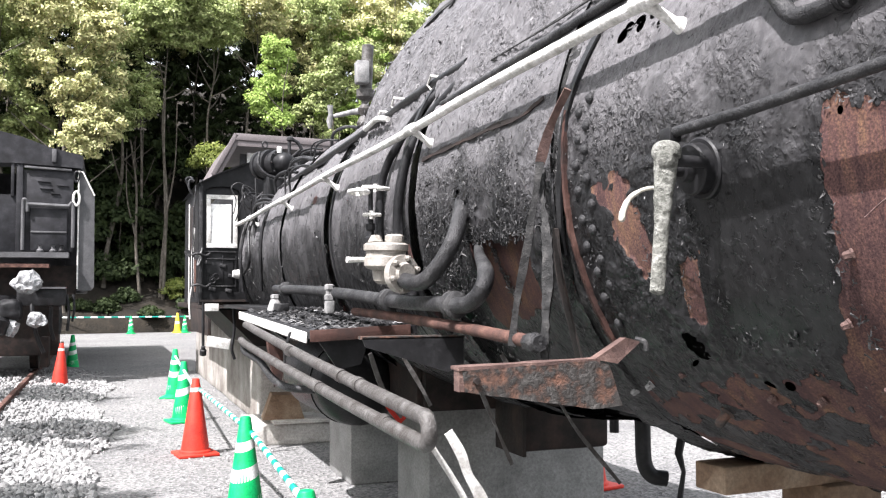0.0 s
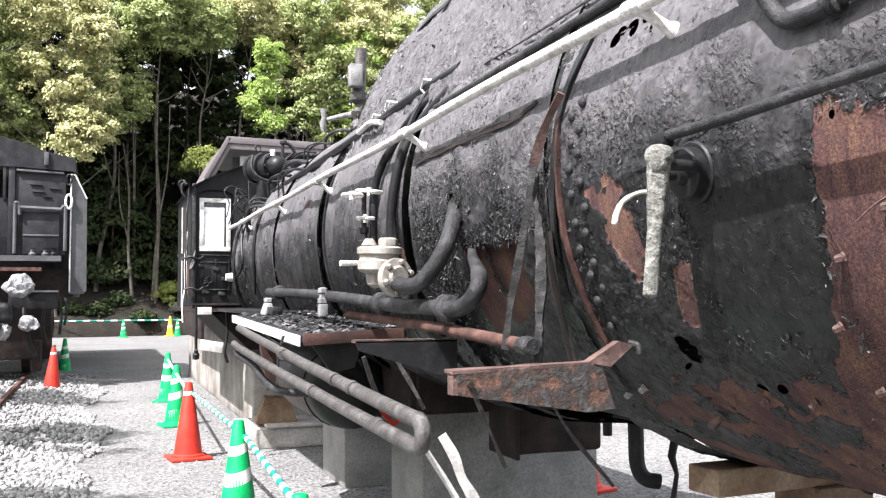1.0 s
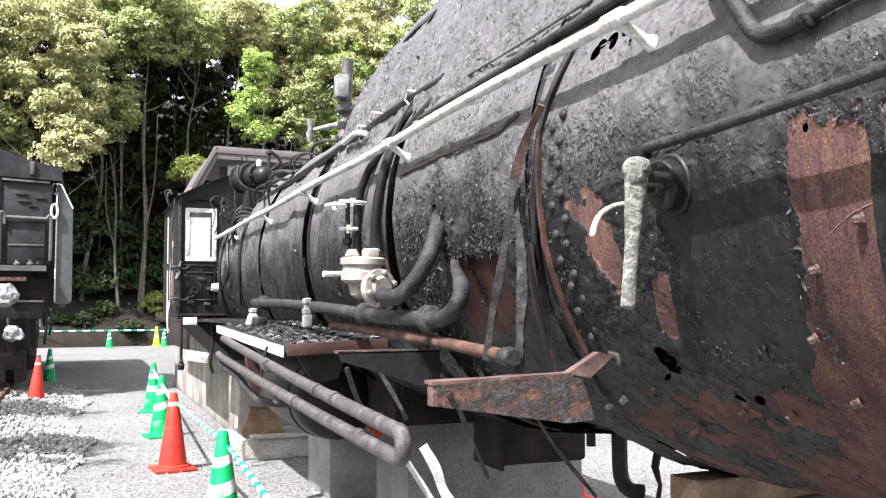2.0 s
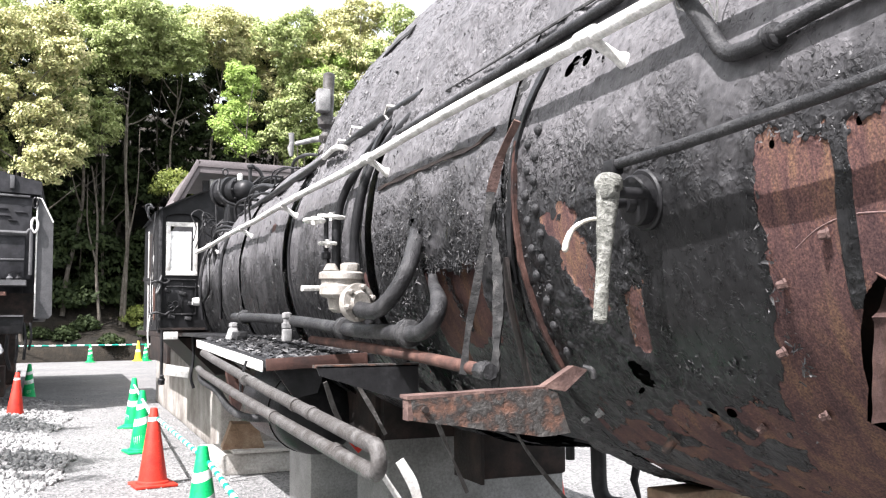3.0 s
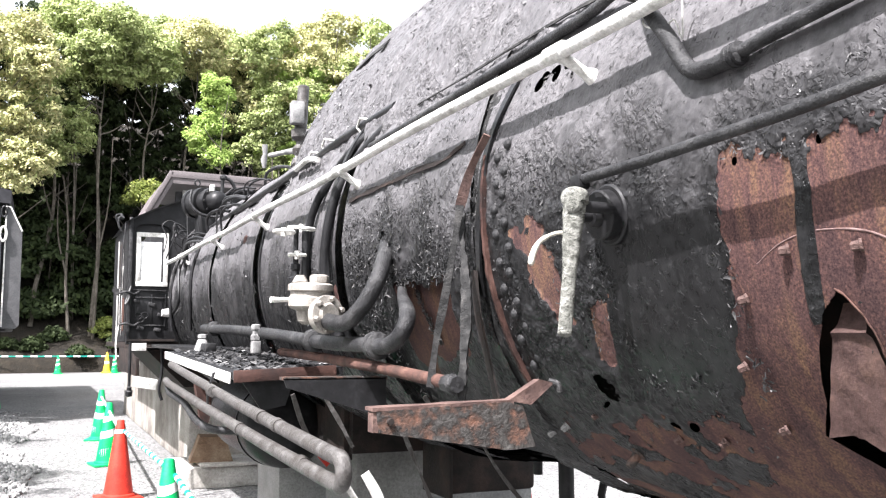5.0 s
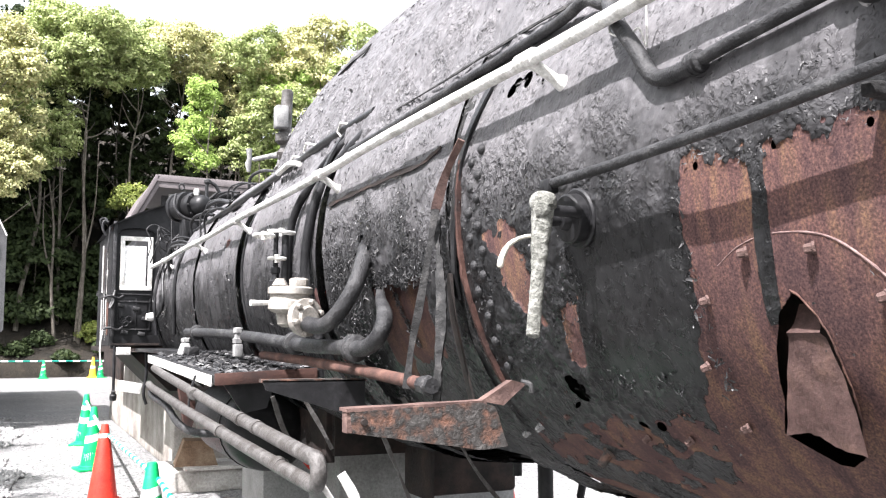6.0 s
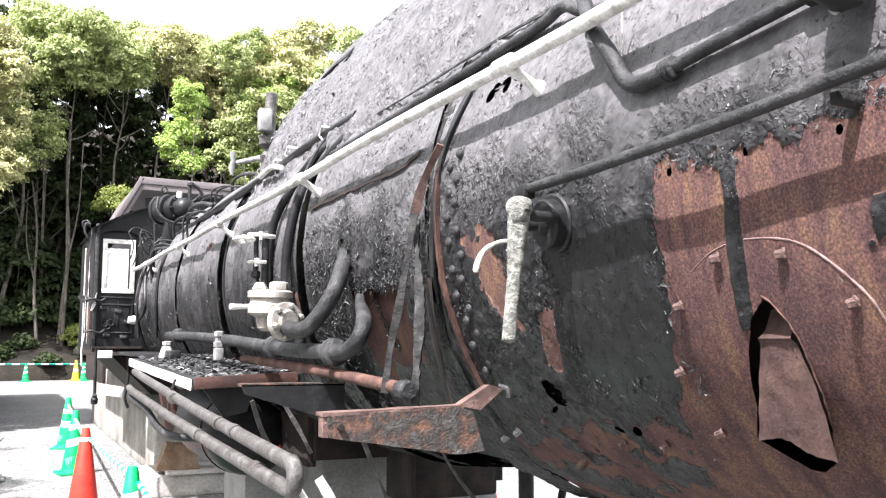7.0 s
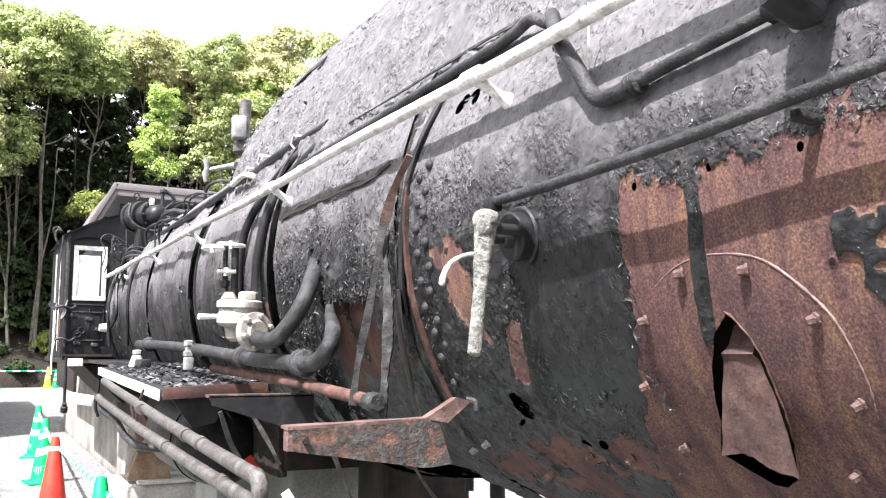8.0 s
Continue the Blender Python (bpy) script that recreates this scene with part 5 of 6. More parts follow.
for x, z in ((1.30, 1.92), (1.5, 1.88), (1.62, 1.74), (1.36, 1.56), (1.58, 1.54)):
    cpart("cab_lug", box((0.09, 0.03, 0.05), pose(x, 12.97, z, 0, 12, 0), 0.008), GREYPIPE, "", cab)
cpart("roof_hook", tube(curve([(1.10, 13.1, 2.86), (1.05, 13.1, 2.95), (1.06, 13.1, 3.06), (1.12, 13.1, 3.05)], 5), 0.016, 8), GREYPIPE, "", cab)
cpart("lamp_bracket", tube(curve([(1.12, 12.9, 2.05), (1.2, 12.88, 1.98), (1.15, 12.88, 1.88), (1.22, 12.9, 2.12)], 5), 0.011, 8), PALEPIPE, "pale bent bracket", cab)
cpart("step_hanger", tube([(1.235, 12.9, 1.38), (1.238, 12.9, 0.75)], 0.02, 8), BLACK, "", cab)
cpart("step_coupling", lathe([(0.028, -0.06), (0.045, -0.05), (0.045, 0.02), (0.03, 0.03), (0.03, 0.07), (0.02, 0.07)], pose(1.235, 12.86, 0.72, 20, 0, 0), 10), GREYPIPE, "grey hose coupling", cab)
cpart("step_hanger", tube(curve([(1.64, 12.9, 1.3), (1.65, 12.9, 1.0), (1.62, 12.9, 0.75), (1.66, 12.9, 0.6)], 5), 0.02, 8), BLACK, "", cab)
cpart("white_panel", box((0.22, 0.02, 0.10), pose(1.33, 12.9, 1.31), 0.004), WHITE, "white panel below the cab", cab)
# added white panel standing for the sunlit wall behind
cpart("white_panel", box((0.30, 0.02, 0.14), pose(1.42, 12.7, 0.84, 0, 10, 0), 0.004), WHITE, "white panel below the cab", cab)

# ash pan made long enough to shade the wall's near end
lpart("ash_pan", prism([(1.0, 1.33), (3.0, 1.33), (2.7, 0.98), (1.35, 0.98)], 2.0, pose(0, 9.95, 0, 90, 0, 0)), DARKRUST, "sooty ash pan below the cab")
# deck, sill and tender body added so that shade falls on the foundation
lpart("shade_deck", box((1.9, 4.8, 0.07), pose(2.06, 13.5, 1.33), 0.01), DARKRUST, "dark deck added to shade the foundation")
lpart("shade_sill", box((0.04, 2.3, 0.30), pose(1.13, 12.2, 1.15), 0.004), DARKRUST, "dark sill added to shade the foundation")
lpart("hidden_tender", box((1.7, 4.4, 1.3), pose(2.1, 13.6, 2.02), 0.03), BLACK, "black hidden tender body, added behind the cab")

# firebox pipes, turbo generator
def gpart(name, bm, material, label="", parent=None):
    bmesh.ops.transform(bm, matrix=Matrix.Translation((0, 0, 1.458)) @ Matrix.Scale(0.675, 4) @ Matrix.Translation((0, 0, -1.458)), verts=bm.verts)
    return lpart(name, bm, material, label, parent)


gen = gpart("turbo_generator", lathe([(0.03, -0.30), (0.07, -0.29), (0.11, -0.255), (0.125, -0.20), (0.125, -0.12), (0.165, -0.115), (0.17, -0.06), (0.145, -0.05), (0.145, 0.02), (0.185, 0.03), (0.19, 0.08), (0.16, 0.09), (0.16, 0.2), (0.18, 0.21), (0.18, 0.25), (0.10, 0.29), (0.04, 0.30)], pose(1.93, 11.4, 3.09, -90, 0, 32), 28), BLACK, "black turbo generator")
gpart("generator_ring", tube(curve([(1.72, 11.2, 3.2), (1.70, 11.15, 3.05), (1.78, 11.12, 2.93), (1.95, 11.12, 2.88), (2.15, 11.12, 2.92), (2.22, 11.2, 3.0)], 6), 0.018, 10), GREYPIPE, "curved pipe", gen)
gpart("generator_pipe", tube(curve([(2.09, 11.3, 3.0), (2.10, 11.3, 3.25), (2.11, 11.3, 3.38), (2.2, 11.3, 3.36), (2.26, 11.3, 3.26)], 5), 0.022, 10), BLACK, "", gen)
gpart("generator_knob", lathe([(0.02, 0), (0.045, 0.02), (0.045, 0.05), (0.02, 0.07)], pose(2.11, 11.3, 3.36), 12), GREYPIPE, "", gen)
gpart("generator_arm", tube([(2.24, 11.3, 3.28), (2.12, 11.3, 3.17)], 0.012, 8), GREYPIPE, "", gen)
gpart("generator_eye", tube([(1.80 + 0.03 * math.cos(a), 11.3, 3.31 + 0.04 * math.sin(a)) for a in np.linspace(0, 6.28, 12)], 0.011, 8, False), GREYPIPE, "", gen)
gpart("generator_cap", lathe([(0.03, 0), (0.035, 0.06), (0.02, 0.08)], pose(1.97, 11.25, 3.21), 10), WHITE, "pale filler cap", gen)
gpart("generator_rod", tube([(2.2, 11.2, 3.12), (2.75, 11.1, 3.25), (3.0, 11.0, 3.55)], 0.014, 8), BLACK, "", gen)
gpart("generator_rod", tube([(2.2, 11.2, 3.05), (2.9, 11.1, 3.18), (3.2, 11.1, 3.2)], 0.012, 8), GREYPIPE, "", gen)
gpart("generator_foot", box((0.24, 0.35, 0.3), pose(1.95, 11.45, 2.8), 0.03), BLACK, "", gen)
for k in range(8):
    a = k * math.pi / 4
    gpart("generator_bolt", lathe([(0.014, 0), (0.011, 0.03)], pose(1.93, 11.4, 3.09, -90, 0, 32) @ pose(0.148 * math.cos(a), 0.148 * math.sin(a), -0.145), 6), GREYPIPE, "", gen)
# tangle of small pipes between generator and window
random.seed(15)
for k in range(14):
    x, y = 1.60 + 0.04 * k + random.uniform(-0.05, 0.05), 12.4 - 0.1 * k
    u = lambda q: random.uniform(-q, q)
    pts = [(x + u(0.08), y, 2.5 + u(0.1)), (x + u(0.08), y - 0.05, 2.66 + u(0.08)), (x + u(0.12), y - 0.05, 2.80 + u(0.12)), (x + u(0.1), y, 2.84 + u(0.15)), (x + 0.12 + u(0.2), y - 0.1, 2.7 + u(0.2))]
    gpart("cab_tubing", tube(curve(pts, 5), random.uniform(0.006, 0.012), 8), random.choice((BLACK, GREYPIPE, GREYPIPE, DARKRUST)), "", gen)
random.seed(5)
for k in range(16):
    z = 2.12 + 0.035 * k
    q = on(random.uniform(6.4, 8.4), min(z, 2.6), 0.02).translation
    pts = [q + Vector((-0.02, 0.1, -0.12 - 0.2 * random.random())), q + Vector((-0.05, 0.06, 0.04)), q + Vector((0.0, -0.1, 0.09)), q + Vector((0.06, -0.3, 0.06))]
    lpart("firebox_pipe", tube(curve(pts, 5), random.uniform(0.006, 0.013), 8), random.choice((BLACK, BLACK, GREYPIPE)))
for pts in ([(1.28, 8.5, 2.30), (1.18, 8.4, 2.1), (1.13, 8.4, 1.8), (1.15, 8.4, 1.5)], [(1.22, 8.1, 2.2), (1.14, 8.0, 2.0), (1.13, 7.9, 1.75), (1.13, 8.2, 1.66)], [(1.22, 7.3, 2.2), (1.15, 7.3, 2.0), (1.135, 7.3, 1.8), (1.15, 7.35, 1.5)]):
    lpart("side_pipe", tube(curve(pts, 6), 0.014, 8), BLACK)
lpart("injector_cap", lathe([(0.03, -0.05), (0.04, 0.0), (0.034, 0.04), (0.02, 0.05)], pose(1.115, 8.45, 1.66, 0, 90, 0), 12), WHITE, "pale injector cap")

# ---- supports under the locomotive ----
for y0, y1, h in ((5.18, 5.80, 0.80), (7.02, 7.75, 0.80)):
    p = thing("concrete_pier", "square grey cast concrete pier under the locomotive", "pier", "piers under the locomotive", pose(2.375, (y0 + y1) / 2, 0))
    bm = box((1.17, y1 - y0, h), pose(0, 0, h / 2), 0.015)
    part("shaft", bm, CONCRETE, p)
    part("bearing_pad", box((1.1, y1 - y0 - 0.06, 0.03), pose(0, 0, h + 0.014), 0.004), DARKRUST, p, "dark steel bearing pad")
p = thing("concrete_footing", "low pale concrete slab with chipped edges", "footing", m=pose(1.75, 9.6, 0))
part("slab", crumple(box((0.78, 0.9, 0.2), pose(0, 0, 0.1), 0.01), 0.15, 0.008, 5), PALECONCRETE, p)
part("cap", box((1.1, 0.5, 0.03), pose(0.35, -0.25, 0.222), 0.004), PALECONCRETE, p)
p = thing("foundation_wall", "pale sunlit concrete foundation under the cab", "wall", m=pose(2.25, 14.6, 0))
part("wall", crumple(box((1.2, 8.0, 1.06), pose(0, 0, 0.53), 0.02), 0.4, 0.012, 8), STAINED, p)
part("coping", box((1.24, 8.1, 0.06), pose(0, 0, 1.09), 0.01), STAINED, p)
bm = prism([(-0.2, 0.0), (0.21, 0.0), (0.13, 0.24), (-0.11, 0.25)], 0.30, pose(0, 0, 0, 90, 0, 0))
tagged(new("timber_block", mesh_of("timber_block", crumple(bm, 0.2, 0.006, 2), TIMBER)), "weathered tapered timber block standing on the slab", "timber block").matrix_basis = pose(1.68, 9.38, 0.235, 0, 0, -5)
b = tagged(new("timber_beam", mesh_of("timber_beam", crumple(box((0.9, 0.14, 0.085), pose(0.45, 0, 0), 0.006), 0.15, 0.003, 4), TIMBER)), "squared timber beam resting on a post under the smokebox", "timber beam")
b.matrix_basis = pose(1.75, 2.42, 0.895, 0, 0, 4)
b = tagged(new("timber_post", mesh_of("timber_post", crumple(box((0.22, 0.22, 0.851), pose(0, 0, 0.4255), 0.01), 0.2, 0.004, 3), TIMBER)), "squared timber post propping the beam", "timber post")
b.matrix_basis = pose(2.25, 2.46, 0)
bm = prism([(0, 0), (0.10, -0.02), (0.13, -0.22), (0.10, -0.32), (0.06, -0.36), (0.03, -0.2)], 0.06, pose(0, 0, 0, 90, 0, 0))
lpart("rusty_lug", crumple(bm, 0.06, 0.012, 2), DARKRED, "hanging rusty lug").matrix_local = LM @ pose(1.12, 6.9, 1.15)


# ---- traffic cones and bars ----
def cone_mesh(r0, r1, z0, z1, off, tilt, material, n=28):
    bm = bmesh.new()

    def rad(z):
        return 0.128 + (0.034 - 0.128) * (z - 0.04) / 0.65

    lo, hi = [], []
    for k in range(n):
        a = 2 * math.pi * k / n
        for ring, z in ((lo, z0), (hi, z1)):
            zz = z + tilt * math.cos(a)
            ring.append(bm.verts.new(((rad(zz) + off) * math.cos(a), (rad(zz) + off) * math.sin(a), zz)))
    for k in range(n):
        f = bm.faces.new((lo[k], lo[(k + 1) % n], hi[(k + 1) % n], hi[k]))
        f.smooth = True
    return mesh_of("band", bm, material)


def make_cone(material, label, bands, m):
    c = thing("traffic_cone", label, "traffic cone", "traffic cones", m)
    part("base", box((0.37, 0.37, 0.028), pose(0, 0, 0.014), 0.009), material, c)
    part("body", lathe([(0.15, 0.026), (0.145, 0.045), (0.128, 0.055), (0.034, 0.69), (0.028, 0.7), (0.02, 0.702)], None, 32), material, c)
    for z0, z1, tilt in bands:
        ob = new("band", cone_mesh(0, 0, z0, z1, 0.0015, tilt, WHITEBAND))
        ob.parent = c
        ob["label"] = "white reflective band"
    return c


red = make_cone(REDPLASTIC, "orange-red plastic traffic cone with a white collar", [(0.585, 0.62, 0.004)], pose(0.79, 8.88, 0, 0, 0, 8))
copy_thing(red, pose(-0.674, 15.86, 0.03, 0, 2, 20))
copy_thing(red, pose(3.47, 6.3, 0, 0, 0, 15))
green = make_cone(GREENPLASTIC, "green plastic traffic cone with slanting white stripes", [(0.13, 0.21, 0.03), (0.32, 0.40, 0.025), (0.50, 0.56, 0.02)], pose(0.838, 5.97, 0, 0, 0, 30))
for x, y, a in ((0.745, 3.62, 50), (0.862, 11.25, 10), (0.95, 13.97, 75), (-0.62, 20.05, 40), (0.93, 38.6, 0), (3.0, 38.8, 20)):
    copy_thing(green, pose(x, y, 0, 0, 0, a))
YELLOW = worn("yellow_for_foliage", (0.55, 0.36, 0.03), (0.65, 0.44, 0.04), (0.7, 0.5, 0.06), 6, 60, (0.4, 0.6), 0.1, 0.001)
# yellow cone added where yellow-green foliage stands
make_cone(YELLOW, "yellow cone shape in place of yellow-green foliage by the rope", [(0.32, 0.40, 0.0)], pose(2.72, 38.9, 0) @ Matrix.Scale(1.15, 4))


def striped_bar(a, b, label, n, r=0.017, sag=0.0, nm="cone_bar"):
    """A bar of green and white lengths between two cones."""
    a, b = Vector(a), Vector(b)
    o = thing(nm, label, "barrier bar", "bars between the cones", Matrix.Translation((a + b) / 2))
    w = (b - a) / 2
    for k in range(n):
        p, q = -w + 2 * w * (k / n), -w + 2 * w * ((k + 1) / n)
        p.z -= sag * (1 - (2 * k / n - 1) ** 2)
        q.z -= sag * (1 - (2 * (k + 1) / n - 1) ** 2)
        part("stripe", tube([p, q], r, 10), WHITEBAND if k % 2 else TEAL, o)
    return o


TEAL = worn("teal_green_plastic", (0.0, 0.17, 0.13), (0.005, 0.22, 0.17), (0.01, 0.26, 0.2), 8, 60, (0.4, 0.6), 0.1, 0.001)
BARS = [(0.79, 8.88), (0.838, 5.97), (0.745, 3.62), (0.62, 1.2)]
for (xa, ya), (xb, yb) in zip(BARS, BARS[1:]):
    striped_bar((xa + 0.035, ya - 0.04, 0.60), (xb + 0.035, yb + 0.04, 0.60), "green and white striped bar between cones", int(abs(ya - yb) / 0.11))
striped_bar((0.862, 11.25, 0.6), (0.79, 8.95, 0.6), "green and white striped bar between cones", 20)
striped_bar((0.95, 13.97, 0.6), (0.862, 11.3, 0.6), "green and white striped bar between cones", 24)
rope = striped_bar((-9.0, 39.0, 0.72), (14.0, 39.0, 0.70), "white and green rope along the foot of the wood", 90, 0.03, 0.06, "barrier_rope")
for x in (-6.0, -2.5, 6.2, 10.0):
    o = thing("rope_post", "short white post holding the rope", "post", "posts of the rope", pose(x, 39.0, 0))
    part("shaft", tube([(0, 0, 0), (0, 0, 0.75)], 0.03, 10), WHITEBAND, o)
    part("foot", lathe([(0.12, 0), (0.12, 0.03), (0.05, 0.05)], None, 16), DARKRUST, o)

# ---- crushed stone beside the neighbouring track ----
rng = np.random.default_rng(4)


def stones(name, n, place, size, label):
    bm = bmesh.new()
    bmesh.ops.create_icosphere(bm, subdivisions=1, radius=1)
    base = np.array([v.co[:] for v in bm.verts])
    tri = np.array([[v.index for v in f.verts] for f in bm.faces])
    bm.free()
    nv = len(base)
    p = place(n)
    s = rng.uniform(size[0], size[1], (n, 1, 1)) * rng.uniform(0.6, 1.25, (n, 1, 3))
    jit = base[None] * rng.uniform(0.7, 1.25, (n, nv, 1))
    q = rng.normal(size=(n, 4))
    q /= np.linalg.norm(q, axis=1, keepdims=True)
    w, x, y, z = q.T
    rot = np.stack([np.stack([1 - 2 * (y * y + z * z), 2 * (x * y - z * w), 2 * (x * z + y * w)], -1), np.stack([2 * (x * y + z * w), 1 - 2 * (x * x + z * z), 2 * (y * z - x * w)], -1), np.stack([2 * (x * z - y * w), 2 * (y * z + x * w), 1 - 2 * (x * x + y * y)], -1)], 1)
    co = np.einsum("nij,nvj->nvi", rot, jit * s) + p[:, None]
    me = bpy.data.meshes.new(name)
    me.from_pydata(co.reshape(-1, 3).tolist(), [], (tri[None] + nv * np.arange(n)[:, None, None]).reshape(-1, 3).tolist())
    me.materials.append(BALLAST)
    return tagged(new(name, me), label, "gravel", kind="stuff")


def bed(n):
    y = rng.uniform(2.5, 19.0, n)
    edge = 0.02 + 0.12 * np.sin(y * 1.3) + 0.05 * np.sin(y * 4.1)
    x = edge - np.abs(rng.normal(0, 1.0, n)) * 1.0 - 0.02
    z = 0.014 + 0.11 * np.clip((edge - x) / 0.9, 0, 1) * rng.uniform(0.4, 1.0, n)
    return np.stack([x, y, z], -1)


stones("ballast", 14000, bed, (0.014, 0.036), "loose grey crushed stone along the track")


def spill(n):
    return np.stack([rng.uniform(-0.1, 3.0, n), rng.uniform(2.5, 20, n), np.full(n, 0.003)], -1)


stones("scattered_gravel", 2500, spill, (0.006, 0.014), "small stones scattered on the path")
bm = bmesh.new()
for k in range(41):
    y = 1.0 + 0.5 * k
    for x, z in ((0.1, -0.01), (-0.7, 0.075), (-3.4, 0.09), (-4.2, -0.01)):
        bm.verts.new((x, y, z))
bm.verts.ensure_lookup_table()
for k in range(40):
    for j in range(3):
        a = 4 * k + j
        bm.faces.new((bm.verts[a], bm.verts[a + 1], bm.verts[a + 5], bm.verts[a + 4]))
tagged(new("ballast_bank", mesh_of("ballast_bank", bm, GRAVEL)), "low bank of grey stone under the track", "ground", kind="structure")

# ---- the neighbouring locomotive ----
LX, LY = -1.7, 17.0
other = thing("steam_locomotive", "black steam locomotive standing on the neighbouring track", "locomotive", m=pose(LX, 18.5, 0))
OM = pose(-LX, -18.5, 0)


def opart(name, bm, material, label="", parent=None):
    ob = part(name, bm, material, parent or other, label)
    if parent is None:
        ob.matrix_local = OM
    return ob


DUSTY = worn("dusty_black_sheet", (0.008, 0.008, 0.009), (0.018, 0.018, 0.021), (0.036, 0.036, 0.04), 5, 60, (0.45, 0.75), 0.3, 0.004)
GREYSHEET = worn("grey_side_sheet", (0.06, 0.06, 0.063), (0.085, 0.085, 0.088), (0.11, 0.11, 0.113), 4, 50, (0.5, 0.7), 0.2, 0.003)
opart("end_sheet", box((0.80, 0.03, 1.38), pose(-0.95, LY, 2.92), 0.004), DUSTY)
opart("end_sheet", box((1.7, 0.03, 1.0), pose(-2.25, LY, 2.68), 0.004), DUSTY)
opart("bulkhead", box((2.3, 0.03, 2.4), pose(-1.9, LY + 2.2, 2.6)), DUSTY)
bm = prism([(-3.2, 3.98), (-2.4, 4.20), (-1.7, 4.24), (-1.36, 4.16), (-0.92, 4.0), (-0.40, 3.88), (-0.40, 3.66), (-1.34, 3.71), (-3.2, 3.70)], 0.06, pose(0, LY - 0.04, 0, 90, 0, 0))
opart("roof_end", bm, DUSTY, "dull black roof end sheet")
bm = prism([(-3.2, 3.96), (-2.4, 4.18), (-1.7, 4.22), (-1.36, 4.14), (-0.92, 3.98), (-0.40, 3.86), (-0.42, 3.82), (-1.36, 4.10), (-1.7, 4.18), (-2.4, 4.14), (-3.2, 3.92)], 4.0, pose(0, LY + 2.0, 0, 90, 0, 0))
opart("roof", bm, DUSTY)
opart("roof_bolt", box((0.07, 0.06, 0.22), pose(-0.86, LY - 0.09, 3.86), 0.006), GREYSHEET)
opart("door_post", box((0.10, 0.06, 1.6), pose(-1.39, LY - 0.02, 2.95), 0.006), DUSTY)
opart("window_post", box((0.05, 0.05, 0.6), pose(-1.50, LY - 0.03, 3.45), 0.004), DUSTY)
opart("gutter", box((0.74, 0.05, 0.035), pose(-0.95, LY - 0.04, 3.64, 0, 2.5, 0), 0.006), GREYSHEET, "pale rain strip")
for z, x, w in ((3.42, -1.02, 0.2), (3.36, -0.72, 0.18), (3.30, -0.98, 0.2), (3.22, -0.84, 0.14)):
    opart("louvre", box((w, 0.03, 0.02), pose(x, LY - 0.025, z, 0, 4, 0), 0.003), DUSTY)
bm = bmesh.new()
add_tube(bm, curve([(-1.33, LY - 0.08, 2.25), (-1.33, LY - 0.08, 3.0), (-1.31, LY - 0.09, 3.1), (-1.27, LY - 0.08, 3.05), (-1.26, LY - 0.08, 2.9)], 5), 0.03, 8)
add_tube(bm, [(-1.26, LY - 0.08, 3.02), (-0.62, LY - 0.08, 3.0)], 0.035, 8)
add_tube(bm, curve([(-0.62, LY - 0.08, 3.0), (-0.57, LY - 0.08, 3.06), (-0.55, LY - 0.08, 2.95), (-0.55, LY - 0.08, 2.3)], 5), 0.03, 8)
opart("grab_frame", bm, GREYSHEET, "worn tubular frame")
opart("door_panel", box((0.58, 0.03, 0.72), pose(-0.93, LY - 0.03, 2.6), 0.01), DUSTY)
opart("door_strap", box((0.56, 0.015, 0.03), pose(-0.93, LY - 0.05, 2.56), 0.003), GREYSHEET)
opart("chain", tube([(-0.50 + 0.04 * math.cos(a), LY - 0.06, 3.52 + 0.09 * math.sin(a)) for a in np.linspace(0, 2 * math.pi, 20)], 0.014, 8, False), BLACK)
opart("ledge", crumple(box((2.3, 0.4, 0.09), pose(-1.75, LY - 0.15, 2.16)), 0.2, 0.01, 3), GREYSHEET, "battered ledge")
opart("rusty_beam", crumple(box((2.0, 0.3, 0.06), pose(-1.9, LY - 0.2, 1.98)), 0.2, 0.01, 3), RUST, "rusty beam edge")
opart("recess", box((2.4, 0.3, 0.5), pose(-1.7, LY + 0.3, 1.75)), DARKRUST)
for x in (-1.05, -0.85, -0.72):
    opart("valve", lathe([(0.05, 0), (0.06, 0.04), (0.03, 0.07), (0.03, 0.12), (0.05, 0.13)], pose(x, LY - 0.2, 2.2), 10), random.choice((BLACK, GREYSHEET)))
wing = opart("wing_sheet", prism([(0.0, 0.0), (0.0, 2.06), (0.07, 2.04), (0.26, 1.64), (0.27, 0.06), (0.22, 0.0)], 0.02, pose(-0.47, LY - 0.02, 1.57, 90, 0, 8)), GREYSHEET, "grey wing sheet with a white edge")
opart("wing_edge", tube([(-0.47, LY - 0.05, 1.6), (-0.465, LY - 0.05, 3.62), (-0.40, LY - 0.05, 3.6), (-0.21, LY - 0.05, 3.2)], 0.013, 8), WHITE, "white painted edge", wing)
opart("wing_hook", tube([(-0.50 + 0.05 * math.cos(a), LY - 0.08, 3.14 + 0.12 * math.sin(a)) for a in np.linspace(0, 2 * math.pi, 18)], 0.022, 8, False), WHITE, "white ring", wing)
opart("buffer_beam", box((0.75, 0.2, 0.28), pose(-1.0, LY - 0.35, 1.46), 0.01), BLACK)
opart("beam_top", crumple(box((0.5, 0.26, 0.03), pose(-0.88, LY - 0.37, 1.612)), 0.1, 0.006, 3), GREYSHEET)
opart("coupler", crumple(box((0.34, 0.5, 0.34), pose(-1.45, LY - 0.55, 1.25), 0.08), 0.15, 0.03, 2), BLACK, "heavy black coupler")
